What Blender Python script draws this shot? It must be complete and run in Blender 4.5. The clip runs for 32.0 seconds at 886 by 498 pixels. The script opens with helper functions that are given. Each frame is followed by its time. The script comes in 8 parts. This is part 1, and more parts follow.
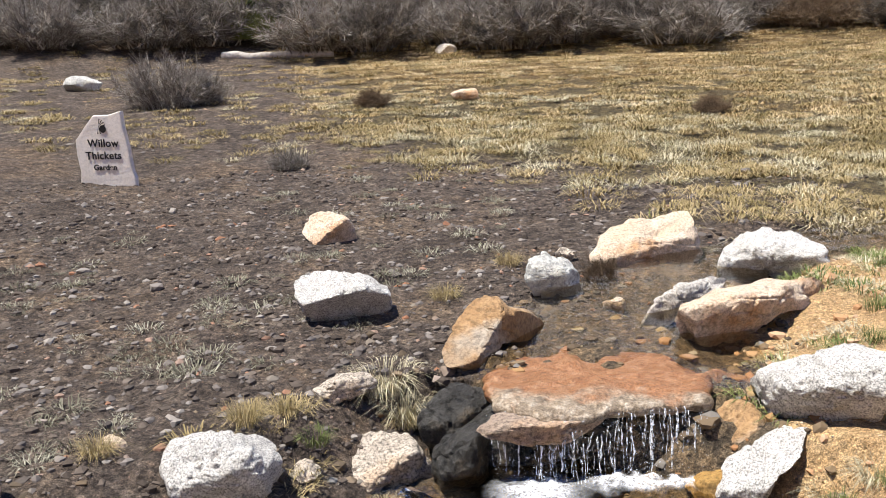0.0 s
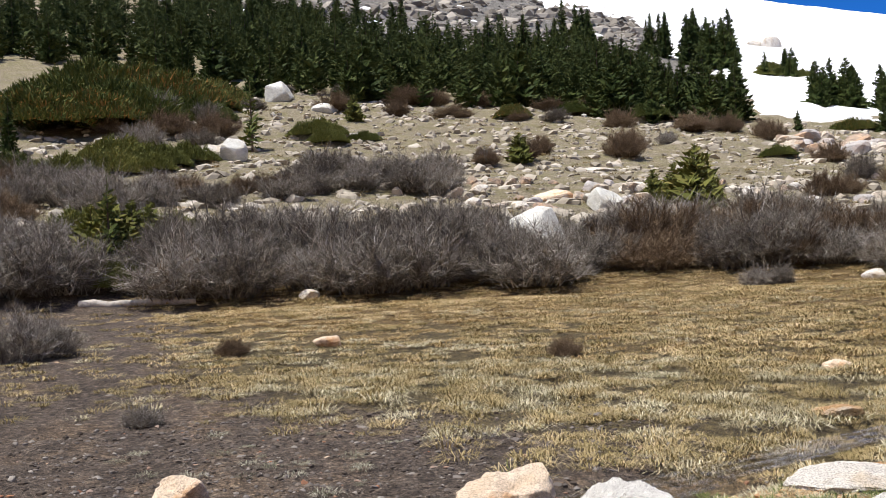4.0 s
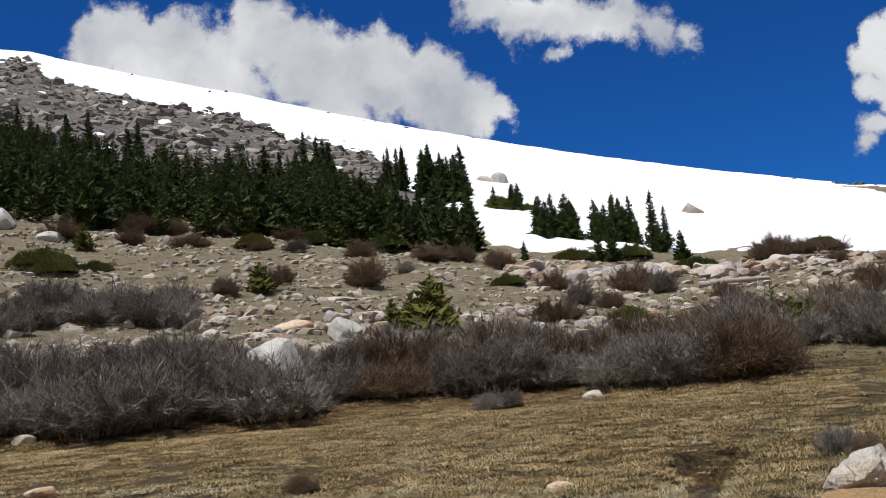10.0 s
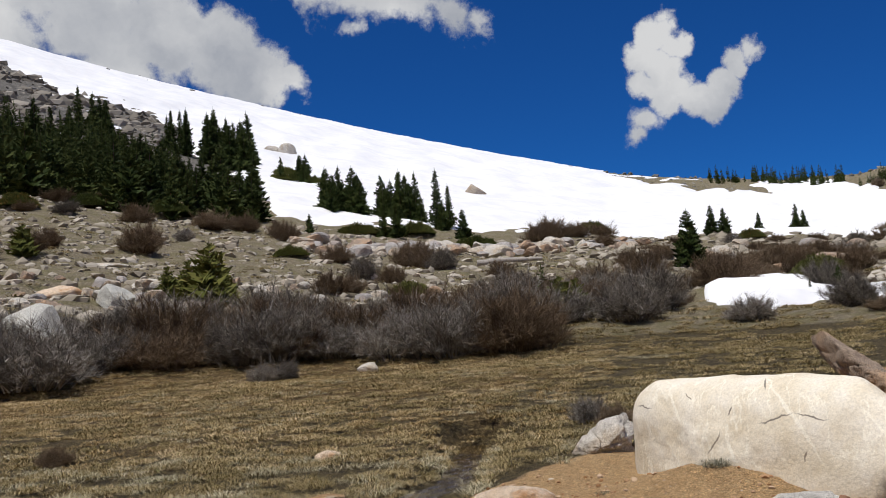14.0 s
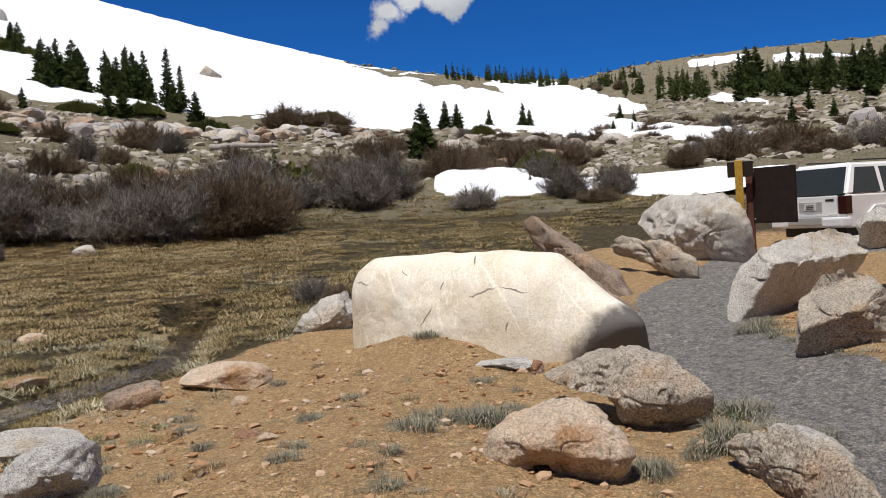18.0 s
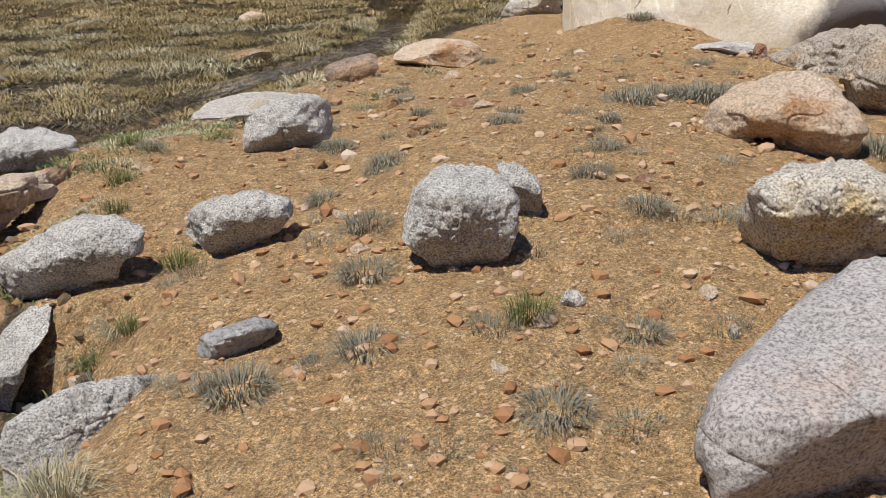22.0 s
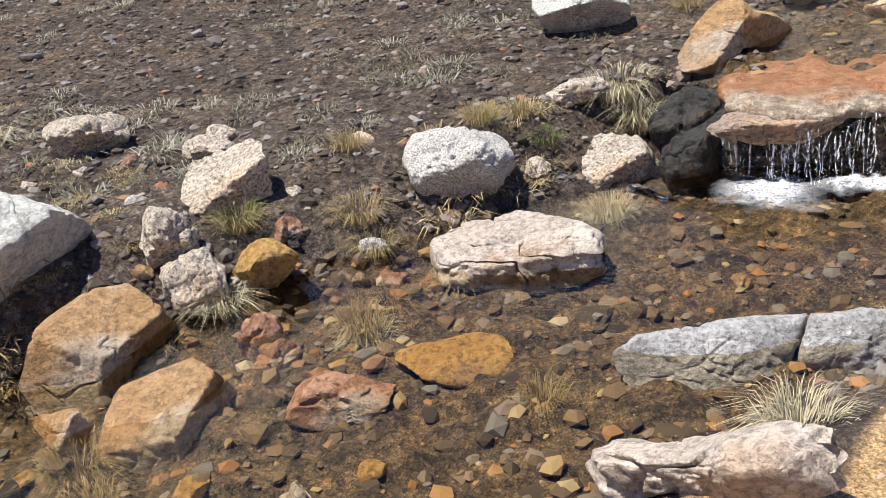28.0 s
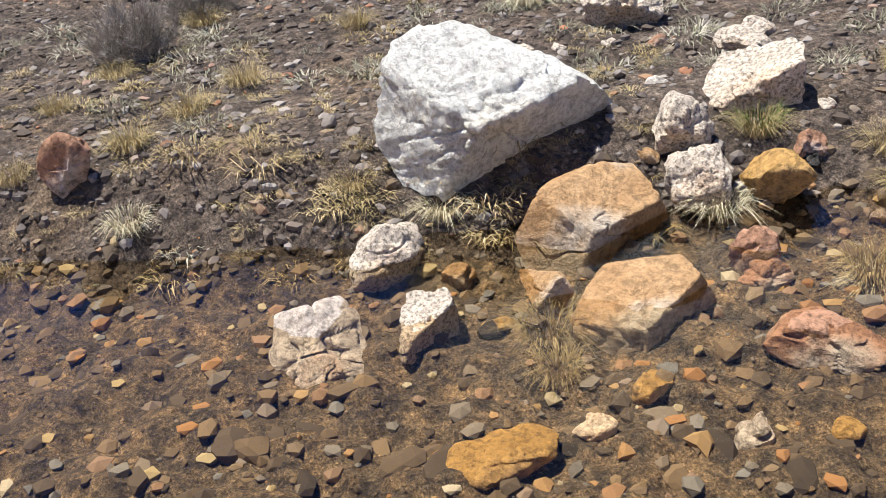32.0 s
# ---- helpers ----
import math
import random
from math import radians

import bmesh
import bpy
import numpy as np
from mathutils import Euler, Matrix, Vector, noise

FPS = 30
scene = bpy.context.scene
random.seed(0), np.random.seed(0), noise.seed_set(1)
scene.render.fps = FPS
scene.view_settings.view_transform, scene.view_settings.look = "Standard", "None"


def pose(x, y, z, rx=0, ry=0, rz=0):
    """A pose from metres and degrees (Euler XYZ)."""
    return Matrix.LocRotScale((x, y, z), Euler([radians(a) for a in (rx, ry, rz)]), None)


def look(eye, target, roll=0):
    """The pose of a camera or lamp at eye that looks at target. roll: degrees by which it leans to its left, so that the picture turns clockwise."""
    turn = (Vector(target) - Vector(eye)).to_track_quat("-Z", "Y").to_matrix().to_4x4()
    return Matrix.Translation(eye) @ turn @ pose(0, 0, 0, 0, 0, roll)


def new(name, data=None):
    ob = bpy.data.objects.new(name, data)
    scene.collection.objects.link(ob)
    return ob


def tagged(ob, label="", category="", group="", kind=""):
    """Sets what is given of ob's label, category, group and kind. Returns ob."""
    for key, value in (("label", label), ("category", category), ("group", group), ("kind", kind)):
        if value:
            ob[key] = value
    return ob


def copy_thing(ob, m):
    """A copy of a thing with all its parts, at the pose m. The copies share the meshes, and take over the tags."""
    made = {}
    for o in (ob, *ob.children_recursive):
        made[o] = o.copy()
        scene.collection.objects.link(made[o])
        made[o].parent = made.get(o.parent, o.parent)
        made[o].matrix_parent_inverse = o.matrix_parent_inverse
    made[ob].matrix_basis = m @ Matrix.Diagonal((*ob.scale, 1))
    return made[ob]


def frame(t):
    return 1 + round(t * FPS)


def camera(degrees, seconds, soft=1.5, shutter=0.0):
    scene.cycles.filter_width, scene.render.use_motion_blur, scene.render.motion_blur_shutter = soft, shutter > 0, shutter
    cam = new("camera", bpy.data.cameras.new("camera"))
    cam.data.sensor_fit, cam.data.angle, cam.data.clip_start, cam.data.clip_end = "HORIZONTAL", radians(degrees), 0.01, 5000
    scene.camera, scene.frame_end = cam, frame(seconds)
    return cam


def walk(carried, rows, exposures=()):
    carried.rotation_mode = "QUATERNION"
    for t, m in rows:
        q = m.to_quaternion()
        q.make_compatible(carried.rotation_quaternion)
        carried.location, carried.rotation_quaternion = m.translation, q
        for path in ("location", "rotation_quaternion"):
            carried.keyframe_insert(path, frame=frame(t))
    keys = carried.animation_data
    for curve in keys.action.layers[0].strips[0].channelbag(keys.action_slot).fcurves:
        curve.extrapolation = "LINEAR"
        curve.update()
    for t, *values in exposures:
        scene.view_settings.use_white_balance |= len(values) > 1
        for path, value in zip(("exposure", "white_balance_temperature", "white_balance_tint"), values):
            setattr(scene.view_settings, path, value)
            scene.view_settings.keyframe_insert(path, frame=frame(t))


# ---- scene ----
# ---- camera ----
cam = camera(49.8, 32.0, soft=0.4)
walk(cam, [
    (0, pose(-0.193, 0.234, 1.735, 77.8, 2.18, 0.52)),
    (0.5, pose(-0.18, 0.219, 1.753, 80.39, 2.22, 0.08)),
    (1, pose(-0.168, 0.205, 1.763, 81.79, 2.2, -0.48)),
    (1.5, pose(-0.145, 0.187, 1.785, 83.71, 2.21, -1.42)),
    (2, pose(-0.14, 0.168, 1.807, 85.22, 2.27, -2.97)),
    (2.5, pose(-0.137, 0.15, 1.824, 87.08, 2.53, -4.25)),
    (3, pose(-0.13, 0.119, 1.848, 88.43, 2.67, -5.14)),
    (3.5, pose(-0.117, 0.112, 1.869, 89.96, 2.72, -6.14)),
    (5.5, pose(-0.054, 0.085, 2.003, 96.46, 3.92, -11.12)),
    (6, pose(-0.051, 0.088, 2.002, 98.17, 4.48, -11.51)),
    (6.5, pose(-0.038, 0.086, 2.003, 99.85, 4.64, -11.6)),
    (7, pose(-0.022, 0.091, 2.019, 100.3, 4.75, -11.65)),
    (7.5, pose(-0.03, 0.104, 2.021, 100.56, 4.65, -11.81)),
    (8, pose(-0.029, 0.111, 2.031, 100.51, 4.72, -12.08)),
    (8.5, pose(-0.027, 0.125, 2.032, 100.3, 4.59, -12.52)),
    (9, pose(-0.003, 0.099, 2.027, 99.83, 4.54, -13.67)),
    (9.5, pose(0.033, 0.046, 1.991, 98.92, 4.87, -18.87)),
    (10, pose(0.05, 0.017, 1.97, 98.24, 4.95, -22.58)),
    (10.5, pose(0.059, -0.002, 1.966, 97.75, 4.82, -24.33)),
    (11, pose(0.064, -0.005, 1.955, 97.4, 4.71, -26.05)),
    (11.5, pose(0.091, -0.01, 1.955, 97.27, 4.65, -27.4)),
    (12, pose(0.107, -0.018, 1.944, 97.09, 4.41, -28.81)),
    (12.5, pose(0.112, -0.022, 1.937, 96.76, 4.14, -29.89)),
    (13, pose(0.138, -0.034, 1.938, 96.42, 3.93, -31.56)),
    (13.5, pose(0.144, -0.053, 1.914, 96.09, 4.05, -33.49)),
    (14, pose(0.158, -0.069, 1.915, 95.64, 4.22, -35.57)),
    (14.5, pose(0.182, -0.092, 1.908, 94.9, 4.28, -38.3)),
    (15, pose(0.201, -0.104, 1.897, 94.2, 4.2, -40.71)),
    (15.5, pose(0.228, -0.103, 1.881, 93.48, 4.19, -43.1)),
    (17.5, pose(0.326, -0.108, 1.789, 90.21, 3.49, -49.76)),
    (18, pose(0.346, -0.113, 1.749, 88.05, 3.33, -51.28)),
    (18.5, pose(0.356, -0.143, 1.721, 87, 3.51, -52.24)),
    (19, pose(0.346, -0.147, 1.681, 85.01, 3.62, -53.43)),
    (19.5, pose(0.348, -0.137, 1.65, 82.53, 3.62, -53.89)),
    (20, pose(0.345, -0.116, 1.609, 79.33, 3.56, -53.75)),
    (20.5, pose(0.31, -0.089, 1.587, 76.38, 3.09, -52.73)),
    (21, pose(0.26, -0.088, 1.575, 73.67, 3, -47.62)),
    (21.5, pose(0.217, -0.068, 1.553, 71.99, 3.07, -42.76)),
    (22, pose(0.189, -0.05, 1.545, 71.04, 3.21, -39.57)),
    (22.5, pose(0.163, -0.026, 1.547, 70.63, 3.63, -35.94)),
    (23, pose(0.114, 0.013, 1.547, 70.48, 2.96, -30.89)),
    (23.5, pose(0.082, 0.061, 1.543, 70.48, 2.98, -24.48)),
    (24, pose(0.041, 0.087, 1.539, 71.17, 3.18, -17.78)),
    (24.5, pose(0.016, 0.124, 1.538, 70.98, 4.37, -12.34)),
    (25, pose(-0.024, 0.155, 1.507, 69.96, 4.63, -7.3)),
    (25.5, pose(-0.002, 0.152, 1.516, 68.61, 4.54, -3.38)),
    (27.5, pose(-0.054, 0.079, 1.561, 64.24, 6.17, 11.5)),
    (28, pose(-0.064, 0.069, 1.57, 63.73, 6.9, 14.92)),
    (28.5, pose(-0.069, 0.063, 1.575, 63.33, 7.26, 17.43)),
    (29, pose(-0.075, 0.063, 1.574, 63.21, 7.21, 19.01)),
    (29.5, pose(-0.085, 0.062, 1.577, 62.73, 6.18, 20.8)),
    (30, pose(-0.114, 0.078, 1.578, 62.44, 6.25, 27.77)),
    (30.5, pose(-0.165, 0.1, 1.566, 61.73, 7.15, 33.25)),
    (31, pose(-0.198, 0.092, 1.574, 61.34, 6.82, 37.77)),
    (31.5, pose(-0.223, 0.099, 1.562, 61.33, 7.29, 41.7)),
    (32, pose(-0.249, 0.106, 1.555, 60.85, 6.98, 45.69)),
], exposures=[(0.0, 1.02), (2.0, 0.9), (3.5, 0.8), (5.0, 0.35), (6.0, 0.08), (9.0, 0.04), (12.0, -0.18), (15.0, -0.25), (19.0, 0.0), (21.0, 0.08), (23.0, 0.12), (25.0, 0.55), (28.0, 0.92), (30.0, 1.02), (32.0, 1.26)])

# ---- light ----
SUN_AZ, SUN_EL = -98.0, 71.0
world = bpy.data.worlds.new("sky")
scene.world = world
world.use_nodes = True


def build_sky():
    nt = world.node_tree
    nt.nodes.clear()
    link = nt.links.new
    sky = nt.nodes.new("ShaderNodeTexSky")
    sky.sky_type, sky.sun_disc = "NISHITA", False
    sky.sun_elevation, sky.sun_rotation = radians(SUN_EL), radians(SUN_AZ)
    sky.altitude, sky.air_density, sky.dust_density, sky.ozone_density = 3500, 1.0, 0.2, 2.5
    back = nt.nodes.new("ShaderNodeBackground")
    back.inputs["Strength"].default_value = 0.05
    out = nt.nodes.new("ShaderNodeOutputWorld")
    coord = nt.nodes.new("ShaderNodeTexCoord")
    warp = nt.nodes.new("ShaderNodeTexNoise")
    warp.inputs["Scale"].default_value, warp.inputs["Detail"].default_value, warp.inputs["Roughness"].default_value = 11.0, 8.0, 0.62
    link(coord.outputs["Generated"], warp.inputs["Vector"])
    shift = nt.nodes.new("ShaderNodeVectorMath")
    shift.operation = "MULTIPLY_ADD"
    link(warp.outputs["Color"], shift.inputs[0])
    shift.inputs[1].default_value, shift.inputs[2].default_value = (0.06,) * 3, (-0.03,) * 3
    moved = nt.nodes.new("ShaderNodeVectorMath")
    link(coord.outputs["Generated"], moved.inputs[0])
    link(shift.outputs[0], moved.inputs[1])
    total = None
    for az, el, size, thick in CLOUDS:
        a, e = radians(az), radians(el)
        way = Vector((math.sin(a) * math.cos(e), math.cos(a) * math.cos(e), math.sin(e)))
        gap = nt.nodes.new("ShaderNodeVectorMath")
        gap.operation = "DISTANCE"
        link(moved.outputs[0], gap.inputs[0])
        gap.inputs[1].default_value = way
        puff = nt.nodes.new("ShaderNodeMath")
        puff.operation = "MULTIPLY_ADD"
        link(gap.outputs["Value"], puff.inputs[0])
        puff.inputs[1].default_value, puff.inputs[2].default_value = -thick / radians(size), thick
        if total is None:
            total = puff
        else:
            both = nt.nodes.new("ShaderNodeMath")
            both.operation = "MAXIMUM"
            link(total.outputs[0], both.inputs[0])
            link(puff.outputs[0], both.inputs[1])
            total = both
    fine = nt.nodes.new("ShaderNodeTexNoise")
    fine.inputs["Scale"].default_value, fine.inputs["Detail"].default_value, fine.inputs["Roughness"].default_value = 30.0, 9.0, 0.65
    link(coord.outputs["Generated"], fine.inputs["Vector"])
    sum_ = nt.nodes.new("ShaderNodeMath")
    sum_.operation = "MULTIPLY_ADD"
    link(fine.outputs["Fac"], sum_.inputs[0])
    sum_.inputs[1].default_value = 1.7
    lower = nt.nodes.new("ShaderNodeMath")
    lower.operation = "SUBTRACT"
    link(total.outputs[0], lower.inputs[0])
    lower.inputs[1].default_value = 0.75
    link(lower.outputs[0], sum_.inputs[2])
    mask = nt.nodes.new("ShaderNodeMapRange")
    mask.interpolation_type = "SMOOTHSTEP"
    mask.inputs["From Min"].default_value, mask.inputs["From Max"].default_value = 0.05, 0.55
    link(sum_.outputs[0], mask.inputs["Value"])
    tone = nt.nodes.new("ShaderNodeTexNoise")
    tone.inputs["Scale"].default_value, tone.inputs["Detail"].default_value = 9.0, 6.0
    link(moved.outputs[0], tone.inputs["Vector"])
    ramp = nt.nodes.new("ShaderNodeValToRGB")
    ramp.color_ramp.elements[0].position, ramp.color_ramp.elements[0].color = 0.36, (8.6, 9.1, 10.2, 1)
    ramp.color_ramp.elements[1].position, ramp.color_ramp.elements[1].color = 0.62, (15.6, 15.7, 15.9, 1)
    link(tone.outputs["Fac"], ramp.inputs["Fac"])
    deep = nt.nodes.new("ShaderNodeMix")
    deep.data_type, deep.blend_type = "RGBA", "MULTIPLY"
    deep.inputs["Factor"].default_value = 1.0
    link(sky.outputs[0], deep.inputs["A"])
    deep.inputs["B"].default_value = (0.17, 0.83, 1.78, 1)
    mix = nt.nodes.new("ShaderNodeMix")
    mix.data_type = "RGBA"
    link(mask.outputs[0], mix.inputs["Factor"])
    link(deep.outputs["Result"], mix.inputs["A"])
    link(ramp.outputs[0], mix.inputs["B"])
    link(mix.outputs["Result"], back.inputs["Color"])
    link(back.outputs[0], out.inputs["Surface"])


# cloud puffs: bearing, elevation, angular size, firmness
CLOUDS = ((-14, 25.0, 5.5, 1.3), (-9.5, 24.6, 4.4, 1.2), (-6.4, 24.4, 3.2, 1.1), (-6.8, 22.4, 2.4, 1.0), (-12, 22.5, 3.2, 1.1), (3.6, 20.6, 1.8, 1.1), (5.2, 21.2, 2.2, 1.3), (8.0, 20.4, 2.8, 1.3), (10.8, 20.2, 2.6, 1.3), (13.2, 21.4, 2.7, 1.4), (16.5, 19.8, 3.0, 1.4),
          (20.6, 18.6, 3.1, 1.4), (23.2, 18.0, 2.7, 1.3), (24.6, 16.6, 2.2, 1.1), (26.6, 16.2, 1.7, 1.0), (28.0, 16.3, 1.1, 0.9), (17.5, 16.6, 3.0, 1.2), (11, 18, 3.0, 1.2), (6, 19, 2.4, 1.1),
          (27.2, 22.6, 2.2, 0.8), (29.4, 21.4, 2.2, 0.85), (31.6, 21.6, 2.2, 0.85), (33.6, 20.9, 2.0, 0.85), (35.6, 20.3, 1.8, 0.8), (37.6, 19.4, 1.6, 0.75), (39.0, 18.7, 1.1, 0.65), (31.5, 19.1, 0.8, 0.55), (50.0, 17.0, 1.26, 1.2), (51.0, 16.1, 1.01, 1.1), (48.9, 15.7, 1.26, 1.2), (49.9, 14.9, 1.43, 1.2), (48.9, 14.1, 1.09, 1.1), (50.3, 13.5, 1.51, 1.3), (51.6, 12.9, 1.34, 1.2),
          (52.6, 12.5, 1.26, 1.2), (53.4, 13.7, 1.26, 1.2), (54.3, 14.6, 1.09, 1.1), (55.2, 15.1, 0.84, 0.8), (48.5, 11.9, 1.01, 0.75), (47.9, 11.1, 0.76, 0.6), (-40, 28, 12, 1.0), (90, 25, 12, 0.9), (150, 30, 16, 1.0), (-110, 20, 12, 0.9))
build_sky()
sun = new("sun", bpy.data.lights.new("sun", "SUN"))
sun.data.energy, sun.data.angle, sun.data.color = 5.0, radians(0.53), (1.0, 0.96, 0.9)
_a, _e = radians(SUN_AZ), radians(SUN_EL)
sun.matrix_basis = look((60 * math.sin(_a) * math.cos(_e), 60 * math.cos(_a) * math.cos(_e), 60 * math.sin(_e)), (0, 0, 0))

# ---- materials ----


def shader(name, rough=0.85):
    m = bpy.data.materials.new(name)
    m.use_nodes = True
    nt = m.node_tree
    b = nt.nodes["Principled BSDF"]
    b.inputs["Roughness"].default_value = rough
    b.inputs["Specular IOR Level"].default_value = 0.25
    return m, nt, b


def noise_node(nt, scale, detail=4.0, rough=0.55, coord=None, kind="ShaderNodeTexNoise"):
    n = nt.nodes.new(kind)
    n.inputs["Scale"].default_value = scale
    if "Detail" in n.inputs:
        n.inputs["Detail"].default_value, n.inputs["Roughness"].default_value = detail, rough
    if coord is not None:
        nt.links.new(coord, n.inputs["Vector"])
    return n


def ramp_node(nt, fac, stops):
    r = nt.nodes.new("ShaderNodeValToRGB")
    while len(r.color_ramp.elements) < len(stops):
        r.color_ramp.elements.new(0.5)
    for e, (p, c) in zip(r.color_ramp.elements, stops):
        e.position, e.color = p, (*c, 1) if len(c) == 3 else c
    nt.links.new(fac, r.inputs["Fac"])
    return r


def mix_node(nt, fac, a, b, how="MIX"):
    m = nt.nodes.new("ShaderNodeMix")
    m.data_type, m.blend_type = "RGBA", how
    for key, v in (("Factor", fac), ("A", a), ("B", b)):
        if isinstance(v, (int, float)):
            m.inputs[key].default_value = v
        elif isinstance(v, tuple):
            m.inputs[key].default_value = (*v, 1)
        else:
            nt.links.new(v, m.inputs[key])
    return m.outputs["Result"]


def bump_node(nt, b, fac, strength, distance, prev=None):
    n = nt.nodes.new("ShaderNodeBump")
    n.inputs["Strength"].default_value, n.inputs["Distance"].default_value = strength, distance
    nt.links.new(fac, n.inputs["Height"])
    if prev is not None:
        nt.links.new(prev.outputs[0], n.inputs["Normal"])
    nt.links.new(n.outputs[0], b.inputs["Normal"])
    return n


def stone_material(name, light, dark, stain, stain_part, speck, grain=70.0, rough=0.85, relief=0.5):
    """Weathered stone: mottled body colour, mineral specks, stains."""
    m, nt, b = shader(name, rough)
    co = nt.nodes.new("ShaderNodeTexCoord").outputs["Object"]
    big = noise_node(nt, 3.2, 5, 0.6, co)
    body = ramp_node(nt, big.outputs["Fac"], ((0.3, dark), (0.62, light))).outputs[0]
    tint = noise_node(nt, 1.7, 4, 0.65, co)
    part = ramp_node(nt, tint.outputs["Fac"], ((0.62 - 0.3 * stain_part, (0, 0, 0)), (0.75 - 0.3 * stain_part, (1, 1, 1)))).outputs[0]
    body = mix_node(nt, part, body, stain)
    fine = noise_node(nt, grain, 4, 0.75, co)
    dots = ramp_node(nt, fine.outputs["Fac"], ((0.38, (1 - 1.15 * speck,) * 3), (0.455, (1 - 0.45 * speck,) * 3), (0.5, (1.0,) * 3), (0.6, (1 + 0.45 * speck,) * 3))).outputs[0]
    body = mix_node(nt, 1.0, body, dots, "MULTIPLY")
    vein = noise_node(nt, 5.0, 8, 0.7, co)
    seam = ramp_node(nt, vein.outputs["Fac"], ((0.47, (1, 1, 1)), (0.495, (0.5, 0.47, 0.45)), (0.505, (0.5, 0.47, 0.45)), (0.53, (1, 1, 1)))).outputs[0]
    body = mix_node(nt, 0.55 * relief, body, seam, "MULTIPLY")
    nt.links.new(body, b.inputs["Base Color"])
    cracks = noise_node(nt, 7.0, 8, 0.72, co)
    b1 = bump_node(nt, b, cracks.outputs["Fac"], 0.8 * relief, 0.1)
    pits = noise_node(nt, 30.0, 5, 0.7, co)
    b1 = bump_node(nt, b, pits.outputs["Fac"], 0.6 * relief, 0.03, b1)
    bump_node(nt, b, fine.outputs["Fac"], 0.6 * relief, 0.014, b1)
    return m


def cream_stone():
    """Smooth pale stone with long light veins, a few dark cracks and a blackened foot."""
    m, nt, b = shader("cream_stone", 0.75)
    co = nt.nodes.new("ShaderNodeTexCoord").outputs["Object"]
    big, fine = noise_node(nt, 2.2, 6, 0.6, co), noise_node(nt, 40, 4, 0.7, co)
    body = ramp_node(nt, big.outputs["Fac"], ((0.3, (0.66, 0.575, 0.425)), (0.5, (0.75, 0.68, 0.545)), (0.7, (0.8, 0.755, 0.66)))).outputs[0]
    lay = nt.nodes.new("ShaderNodeMapping")
    lay.inputs["Rotation"].default_value, lay.inputs["Scale"].default_value = (0.25, -0.45, 0.3), (1.7, 1.0, 0.6)
    nt.links.new(co, lay.inputs["Vector"])
    vein = noise_node(nt, 1.5, 5, 0.55, lay.outputs[0])
    body = mix_node(nt, ramp_node(nt, vein.outputs["Fac"], ((0.512, (0, 0, 0)), (0.527, (0.8,) * 3), (0.542, (0, 0, 0)))).outputs[0], body, (0.88, 0.83, 0.7))
    stir = nt.nodes.new("ShaderNodeVectorMath")
    stir.operation = "MULTIPLY_ADD"
    nt.links.new(noise_node(nt, 7.0, 4, 0.6, co).outputs["Color"], stir.inputs[0])
    stir.inputs[1].default_value = (0.09, 0.09, 0.09)
    nt.links.new(co, stir.inputs[2])
    # veins, then cracks: ends in the plane of the broad face, half width, colour
    for x0, z0, x1, z1, wide, colour in ((-0.30, 0.60, 0.19, -0.30, 0.022, (0.88, 0.83, 0.7)), (-0.75, 0.03, -0.63, -0.28, 0.02, (0.88, 0.83, 0.7)), (-1.68, 0.27, -1.57, 0.03, 0.016, (0.88, 0.83, 0.7)), (-1.36, 0.6, -1.2, 0.1, 0.018, (0.88, 0.83, 0.7)), (0.5, 0.3, 0.9, -0.3, 0.016, (0.88, 0.83, 0.7)),
                                         (-0.42, 0.13, -0.06, 0.24, 0.011, (0.14, 0.12, 0.1)), (-0.10, 0.24, 0.25, 0.14, 0.011, (0.14, 0.12, 0.1)), (-1.76, 0.40, -1.55, 0.36, 0.012, (0.14, 0.12, 0.1)), (-0.30, 0.60, -0.31, 0.48, 0.012, (0.14, 0.12, 0.1)), (-0.64, 0.34, -0.7, 0.22, 0.012, (0.14, 0.12, 0.1)),
                                         (-0.78, 0.1, -0.95, -0.18, 0.01, (0.2, 0.16, 0.12)), (-1.15, 0.5, -1.08, 0.42, 0.009, (0.2, 0.16, 0.12)), (0.02, -0.12, -0.02, -0.24, 0.01, (0.2, 0.16, 0.12))):
        lay = nt.nodes.new("ShaderNodeMapping")
        lay.vector_type = "TEXTURE"
        lay.inputs["Location"].default_value = ((x0 + x1) / 2 + 0.045, 0, (z0 + z1) / 2 + 0.045)
        lay.inputs["Rotation"].default_value = (0, math.atan2(z0 - z1, x1 - x0), 0)
        lay.inputs["Scale"].default_value = (math.hypot(x1 - x0, z1 - z0) / 2, 1000, wide)
        nt.links.new(stir.outputs[0], lay.inputs["Vector"])
        span = nt.nodes.new("ShaderNodeVectorMath")
        span.operation = "LENGTH"
        nt.links.new(lay.outputs[0], span.inputs[0])
        body = mix_node(nt, ramp_node(nt, span.outputs["Value"], ((0.55, (0.85,) * 3), (1.0, (0, 0, 0)))).outputs[0], body, colour)
    body = mix_node(nt, 1.0, body, ramp_node(nt, fine.outputs["Fac"], ((0.35, (0.86,) * 3), (0.6, (1.05,) * 3))).outputs[0], "MULTIPLY")
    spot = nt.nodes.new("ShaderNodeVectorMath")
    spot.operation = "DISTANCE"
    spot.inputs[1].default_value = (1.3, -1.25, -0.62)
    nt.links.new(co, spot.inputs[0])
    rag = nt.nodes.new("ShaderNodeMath")
